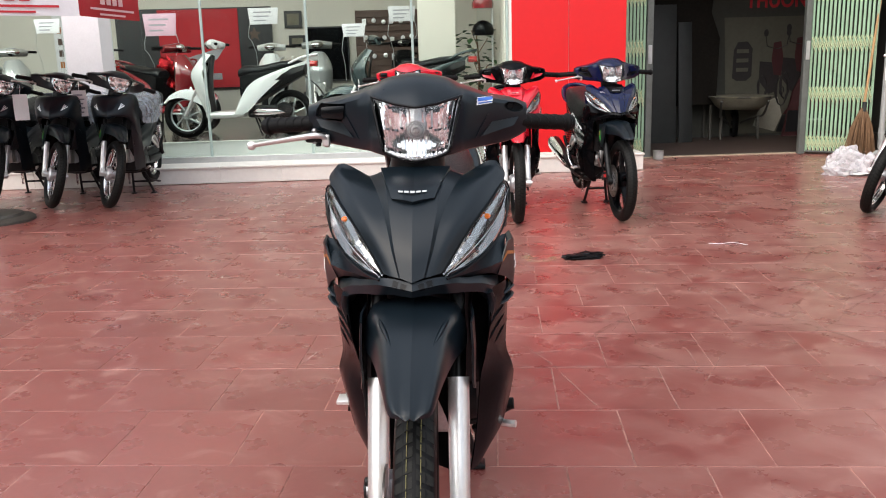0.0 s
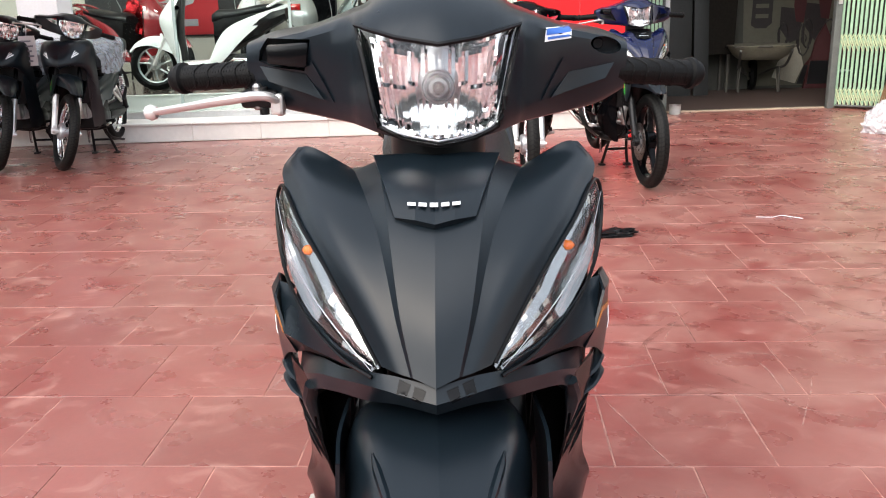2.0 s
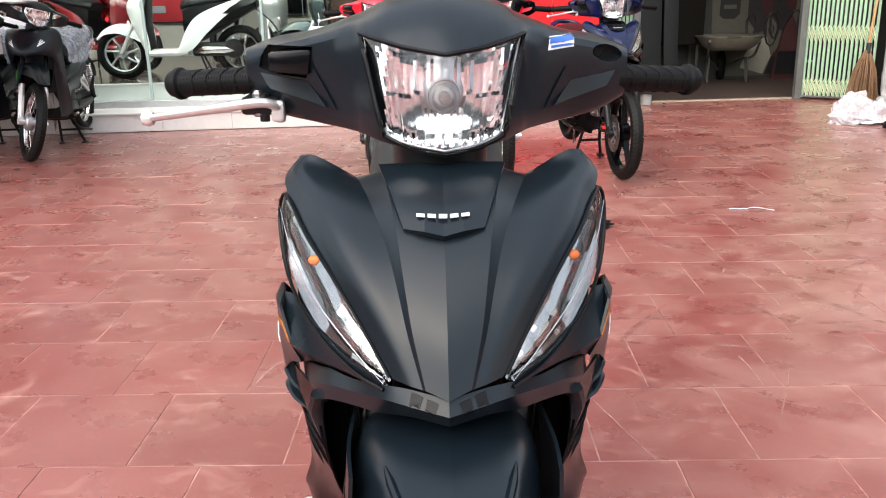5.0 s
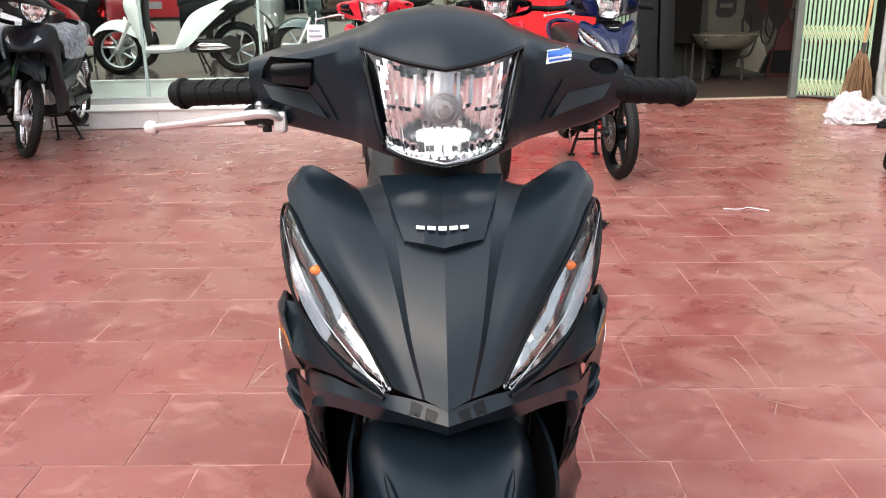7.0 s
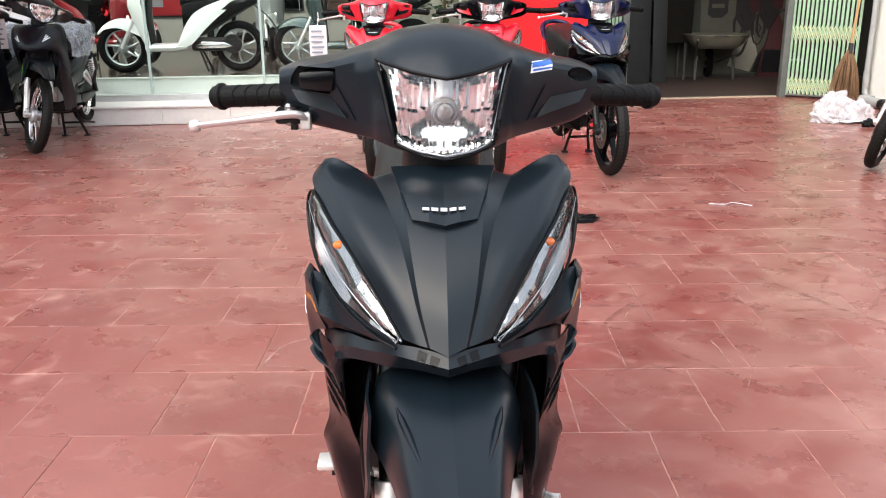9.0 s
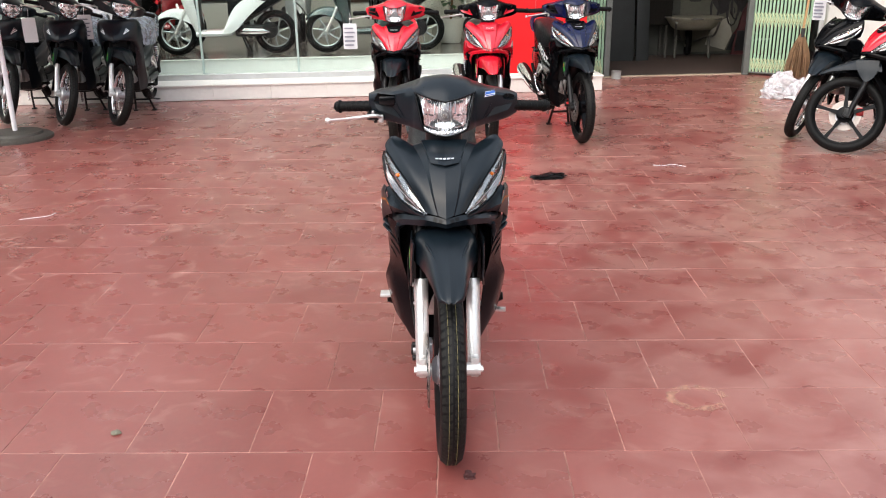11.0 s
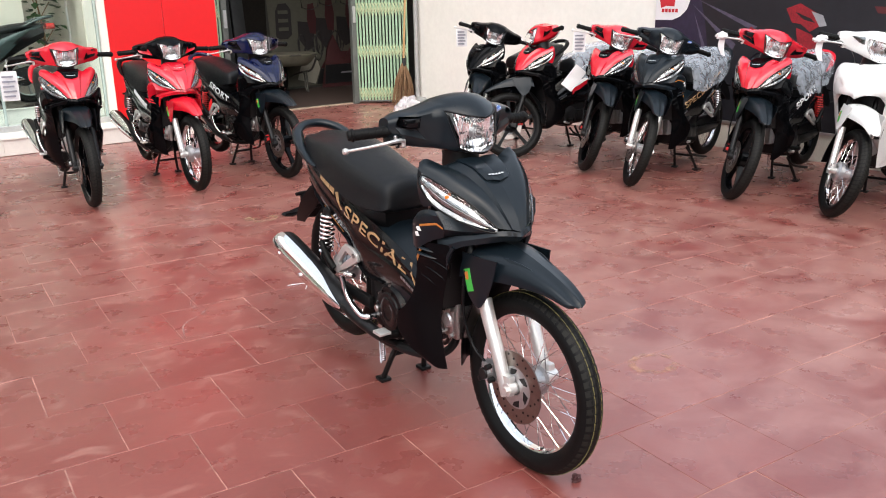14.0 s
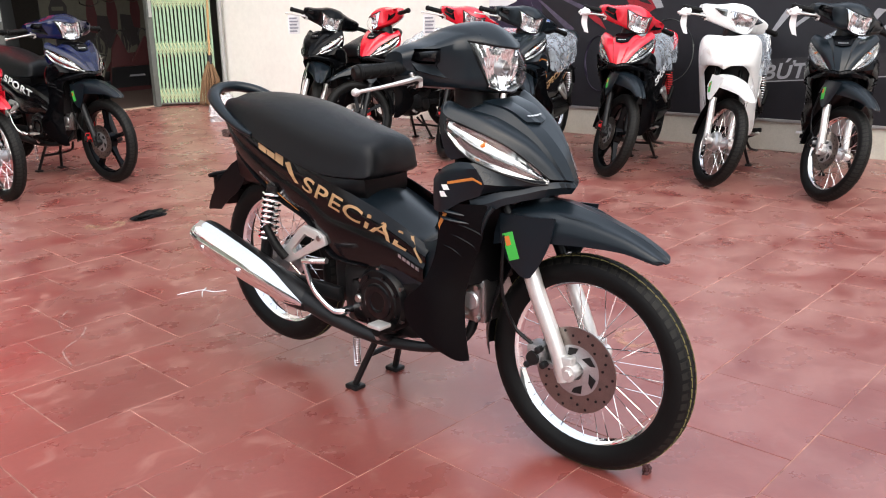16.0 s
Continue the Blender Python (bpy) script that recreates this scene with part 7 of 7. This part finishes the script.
for i in range(90):
    q, h = rl.uniform(0, 6.28), rl.uniform(.45, 1.15)
    r = rl.uniform(.05, .30) * (1.2 - abs(h - .8))
    c = Vector((r * math.cos(q), r * math.sin(q), h))
    d = Vector((math.cos(q), math.sin(q), rl.uniform(-.7, .3))).normalized()
    s = d.cross(Vector((0, 0, 1))).normalized()
    n = s.cross(d) * .012
    L, W = rl.uniform(.09, .16), rl.uniform(.025, .045)
    lv.append(([c, c + d * L * .45 + s * W + n, c + d * L * .45 - s * W + n, c + d * L, c + d * L * .45 - n * .5], [(0, 1, 4), (0, 4, 2), (1, 3, 4), (4, 3, 2)]))
tagged(link("foliage", join(*lv, angle=60), pl, M["leafm"]), kind="stuff")
hs_ = thing("helmet_rack", "helmets hanging on a slim rail", "helmet rack", inb(1.10, 9.45, 0, F))
link("rail", tube([(0, 0, 0), (0, 0, 1.7)], .012, 8, 1), hs_, M["alu2"])
for k in range(2):
    link("helmet", lathe([(-.02, .11), (.03, .12), (.09, .10), (.13, .05), (.14, .005)], 20, (-.10, 0, 1.02 + .28 * k), "Z"), hs_, M["maroon"] if k % 2 else M["black"])

# ---- tags, films and covers on the parked motorcycles ----
def tag(m, bars=5, w=.075, h=.155):
    t = thing("paper_tag", "white printed paper tag hung on a handlebar", "paper tag", m, "paper tags")
    link("card", sheet([[(-w, 0, 0), (0, .006, 0), (w, 0, 0)], [(-w, -.008, -h), (0, .004, -h), (w, .006, -h)], [(-w, 0, -2 * h), (0, -.004, -2 * h), (w, .004, -2 * h)]], 3, 3, .001, 60, False, (0, 9, 0)), t, M["paper"])
    for k in range(bars):
        link("print_bar", box(-w * .75, w * (.75 if k % 2 else .55), -.016, -.0135, -h * (.30 + .33 * k) - .012, -h * (.30 + .33 * k)), t, M["ink"])
    link("string", tube([(0, 0, 0), (.005, .01, .05), (0, .02, .08)], .002, 5, 2), t, M["paper"])


tag(at(-.41 - .37, 5.80 + .38, -4) @ Matrix.Translation((0, 0, .93)), 5, .055, .10)
tag(at(-2.98 - .36, 6.82 + .36, 8) @ Matrix.Translation((0, 0, .96)), 5, .06, .11)
tag(at(-3.49 - .36, 6.86 + .30, 8) @ Matrix.Translation((0, 0, .94)), 0, .06, .11)
def wrap(x, y, yaw, seed=0):
    """Loose clear film over a seat."""
    rows = [[(-w * 1.2 - .01, y0, b - .05), (-w * 1.15, y0, b + (t - b) * .5), (-w * .7, y0, t + .012), (w * .7, y0, t + .012), (w * 1.15, y0, b + (t - b) * .5), (w * 1.2 + .01, y0, b - .05)] for y0, t, b, w in SE[1:-1]]
    g = lattice(rows, 7, 7)
    v = [Vector(p) + noise.noise_vector(Vector(p) * 11 + Vector((seed, 0, 0))) * .024 + noise.noise_vector(Vector(p) * 30 + Vector((0, seed, 0))) * .005 + Vector((0, 0, .010)) for p in g.reshape(-1, 3)]
    C = g.shape[1]
    f = [(i * C + j, i * C + j + 1, (i + 1) * C + j + 1, (i + 1) * C + j) for i in range(g.shape[0] - 1) for j in range(C - 1)]
    ob = link("seat_film", done(v, f, 18), None, M["film"])
    ob.matrix_basis = at(x, y, yaw)
    ob.visible_shadow = False
    return tagged(ob, "loose clear plastic film over a motorcycle seat", "plastic film", "seat films")


for i, (x, y, yaw) in enumerate(WRAPPED):
    wrap(x, y, yaw, i * 3.7)
for x, y, yaw, st in TAGS:
    hang = at(x, y, yaw) @ STEER @ Matrix.Rotation(radians(st), 4, "Z") @ STEER.inverted() @ Vector((-.31, .44, .965))
    tag(Matrix.Translation(hang) @ Matrix.Rotation(radians(-40), 4, "Z"), 5, .048, .08)

card = thing("paper_card", "blank white card tied to a wrapped motorcycle seat", "paper card", Matrix.Translation((3.30, 5.06, .69)) @ Matrix.Rotation(radians(-30), 4, "Z") @ Matrix.Rotation(radians(38), 4, "Y"))
link("sheet", sheet([[(-.055, 0, -.10), (0, -.006, -.10), (.055, 0, -.10)], [(-.055, -.004, 0), (0, .004, 0), (.055, -.004, 0)], [(-.055, 0, .10), (0, -.004, .10), (.055, .003, .10)]], 4, 4, .001, 30, False, (0, 1, 0)), card, M["paper"])
link("thread", tube([(.0, -.002, .095), (.02, .03, .15), (.05, .08, .17)], .0015, 5, 3), card, M["paper"])

# ---- small things on the paving ----
ragm = link("cloth_rag", crumple(33, .135, .055, .034, .6), None, M["plastic"])
ragm.matrix_basis = Matrix.Translation((.70, 4.77, 0)) @ Matrix.Rotation(.25, 4, "Z")
tagged(ragm, "black crumpled rag lying on the red paving", "rag")
for pts in ([(1.48, 5.10), (1.56, 5.09), (1.62, 5.12), (1.70, 5.05)], [(-2.52, 3.90), (-2.44, 3.94), (-2.38, 3.97), (-2.36, 4.03)]):
    s = link("string", tube([(x, y, .004) for x, y in pts], .0024, 6, 4), None, M["bagfilm"])
    tagged(s, "thin white string lying on the paving", "string")
lf = link("dry_leaf", crumple(40, .018, .011, .022, .8), None, mat("brown_leaf", (0.06, 0.015, 0.015), 0.7, var=0.3))
lf.matrix_basis = Matrix.Translation((.10, 1.255, 0))
tagged(lf, "tiny dark dried leaf on the paving", "leaf")
pb = link("pebble", crumple(41, .018, .015, .010, .5), None, M["cement"])
pb.matrix_basis = Matrix.Translation((-1.05, 1.515, 0))
tagged(pb, "small flat pebble on the paving", "pebble")


# marks on the paving
def flat_band(pts, w, mm, closed=False, name="scratch"):
    p = spline([(x, y, 0) for x, y in pts], 6, closed)
    v, f = [], []
    n = len(p)
    for i in range(n):
        a, b = Vector(p[i - 1 if i or closed else 0]), Vector(p[(i + 1) % n if i < n - 1 or closed else i])
        d = (b - a).normalized()
        s = Vector((-d.y, d.x, 0)) * w * (.6 + .4 * noise.noise(Vector((i * .7, 3, 1))))
        v += [Vector(p[i]) + s, Vector(p[i]) - s]
    for i in range(n if closed else n - 1):
        j = (i + 1) % n
        f.append((2 * i, 2 * i + 1, 2 * j + 1, 2 * j))
    ob = link(name, done([(q[0], q[1], .0022) for q in v], f), bed, mm)
    return ob


ringm, chalk = stain_mat("dull_yellow_stain", (0.46, 0.245, 0.17), .8), stain_mat("pale_scratch", (0.44, 0.27, 0.24), .75)
flat_band([(.90 + .095 * math.cos(q), 1.73 + .075 * math.sin(q)) for q in np.linspace(0, 5.6, 9)], .026, ringm, False, "ring_stain")
flat_band([(2.55, 2.41), (2.40, 2.36), (2.25, 2.36), (2.12, 2.30), (2.08, 2.22)], .006, chalk)
flat_band([(-.36, 3.36), (-.42, 3.28), (-.52, 3.20), (-.56, 3.05)], .006, chalk)
flat_band([(-.30, 3.62), (-.40, 3.50), (-.42, 3.38), (-.36, 3.36)], .005, chalk)
flat_band([(1.2, 4.2), (1.5, 4.3), (1.9, 4.22), (2.3, 4.35)], .005, chalk)
flat_band([(.55, 4.80), (.45, 4.72), (.36, 4.76), (.40, 4.86)], .06, stain_mat("sand_stain", (0.36, 0.22, 0.13), .6), False, "sand_patch")

# fine curved scuffs left by tyres and feet, too many to count
def scuffs(name, mm, count, seed, w, x0, x1, y0, y1):
    rg = random.Random(seed)
    v, f = [], []
    for _ in range(count):
        x, y, q = rg.uniform(x0, x1), rg.uniform(y0, y1), rg.uniform(-1.3, 1.3) + (0 if rg.random() < .7 else 1.5)
        bend, n, step = rg.uniform(-.10, .10), rg.randint(5, 12), rg.uniform(.03, .09)
        base = len(v)
        for k in range(n):
            h = w * math.sin(math.pi * (k + .5) / n) * rg.uniform(.5, 1.2)
            v += [(x - h * math.sin(q), y + h * math.cos(q), .0021), (x + h * math.sin(q), y - h * math.cos(q), .0021)]
            x, y, q = x + step * math.cos(q), y + step * math.sin(q), q + bend + rg.uniform(-.15, .15)
        f += [(base + 2 * k, base + 2 * k + 1, base + 2 * k + 3, base + 2 * k + 2) for k in range(n - 1)]
    return tagged(link(name, done(v, f), bed, mm), kind="stuff")


scuffs("dark_scuffs", stain_mat("dark_scuff", (0.125, 0.032, 0.027), .34), 170, 5, .013, .2, 4.6, 3.0, 8.0)
scuffs("pale_scuffs", stain_mat("pale_scuff", (0.44, 0.27, 0.225), .75), 230, 6, .0036, -.6, 4.4, 2.7, 7.0)

# paper wrapped round levers, and red foil on two scooters in the shop
for k, (x, y, yaw, st) in enumerate(((3.42, 2.67, -74, 38), (3.29, 3.34, -74, 40), (3.44, 1.98, -74, 38))):
    tip = at(x, y, yaw) @ STEER @ Matrix.Rotation(radians(st), 4, "Z") @ STEER.inverted() @ Vector((-.325, .420, .955))
    wr_ = thing("paper_wrap", "white crumpled paper wrapped round a brake lever", "paper wrap", Matrix.Translation(tip) @ Matrix.Rotation(radians(yaw + st), 4, "Z"), "paper wraps")
    link("wad", crumple(60 + k, .042, .024, .042, .5), wr_, M["paper"])
    link("tail", sheet([[(-.02, 0, .01), (.02, .005, .01)], [(-.025, .01, -.05), (.015, .004, -.06)], [(.0, .012, -.11), (.025, .0, -.12)]], 3, 3, .001, 30, False, (0, 1, 0)), wr_, M["paper"])
foil = mat("red_foil", (0.28, 0.010, 0.014), 0.12, 0.9, var=0.3, scale=30, bump=1.0, bscale=60)
for k, (a, b) in enumerate(((-2.75, 10.80), (-3.6, 10.50))):
    gb = thing("foil_wrap", "crumpled shiny red foil over a scooter front", "foil wrap", inb(a, b, 0, F + .50), "red foil wraps")
    link("foil", crumple(70 + k, .22, .14, .34, .9), gb, foil)
    link("foil_end", crumple(80 + k, .10, .10, .16, .9), gb, foil).location = (.16, -.03, -.10)

# a bit of white string lying on the tiles
st_ = thing("string", "short white string lying on the red floor tiles", "string", Matrix.Translation((.15, 3.37, .0034)))
link("strand", tube([(-.085, .055, 0), (-.03, .045, 0), (.02, .025, 0), (.035, -.03, 0), (.08, -.055, 0)], .0024, 6, 4), st_, M["paper"])
link("strand", tube([(.04, .035, .002), (.0, .0, .003), (-.03, -.045, 0)], .0024, 6, 4), st_, M["paper"])
# ---- paving tiles ----
tile = join(box_vf(-.1941, .1941, -.1981, .1981, -.012, 0, .0010), angle=8)
far_v, far_f = [], []
tv, tf = [v.co.copy() for v in tile.vertices], [tuple(p.vertices) for p in tile.polygons]
rng = random.Random(4)
count = 0
for r in range(-14, 25):
    y = 1.6 + .4 * r
    shift = rng.uniform(-.012, .012)
    for k in range(-23, 18):
        x = .004 + .98 * (.4 * k + (.4 if r % 2 else .2) - .2) + shift
        if -2.0 < x < 2.4 and .6 < y < 5.2 and count < 300:
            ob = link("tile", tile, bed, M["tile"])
            ob.location = (x, y, rng.uniform(-.0012, .0008))
            count += 1
        elif not (y > 9.2 and x < 2):
            o = len(far_v)
            dz = rng.uniform(-.0012, .0008)
            far_v += [(v.x + x, v.y + y, v.z + dz) for v in tv]
            far_f += [tuple(i + o for i in f) for f in tf]
me = bpy.data.meshes.new("m")
me.from_pydata(far_v, [], far_f)
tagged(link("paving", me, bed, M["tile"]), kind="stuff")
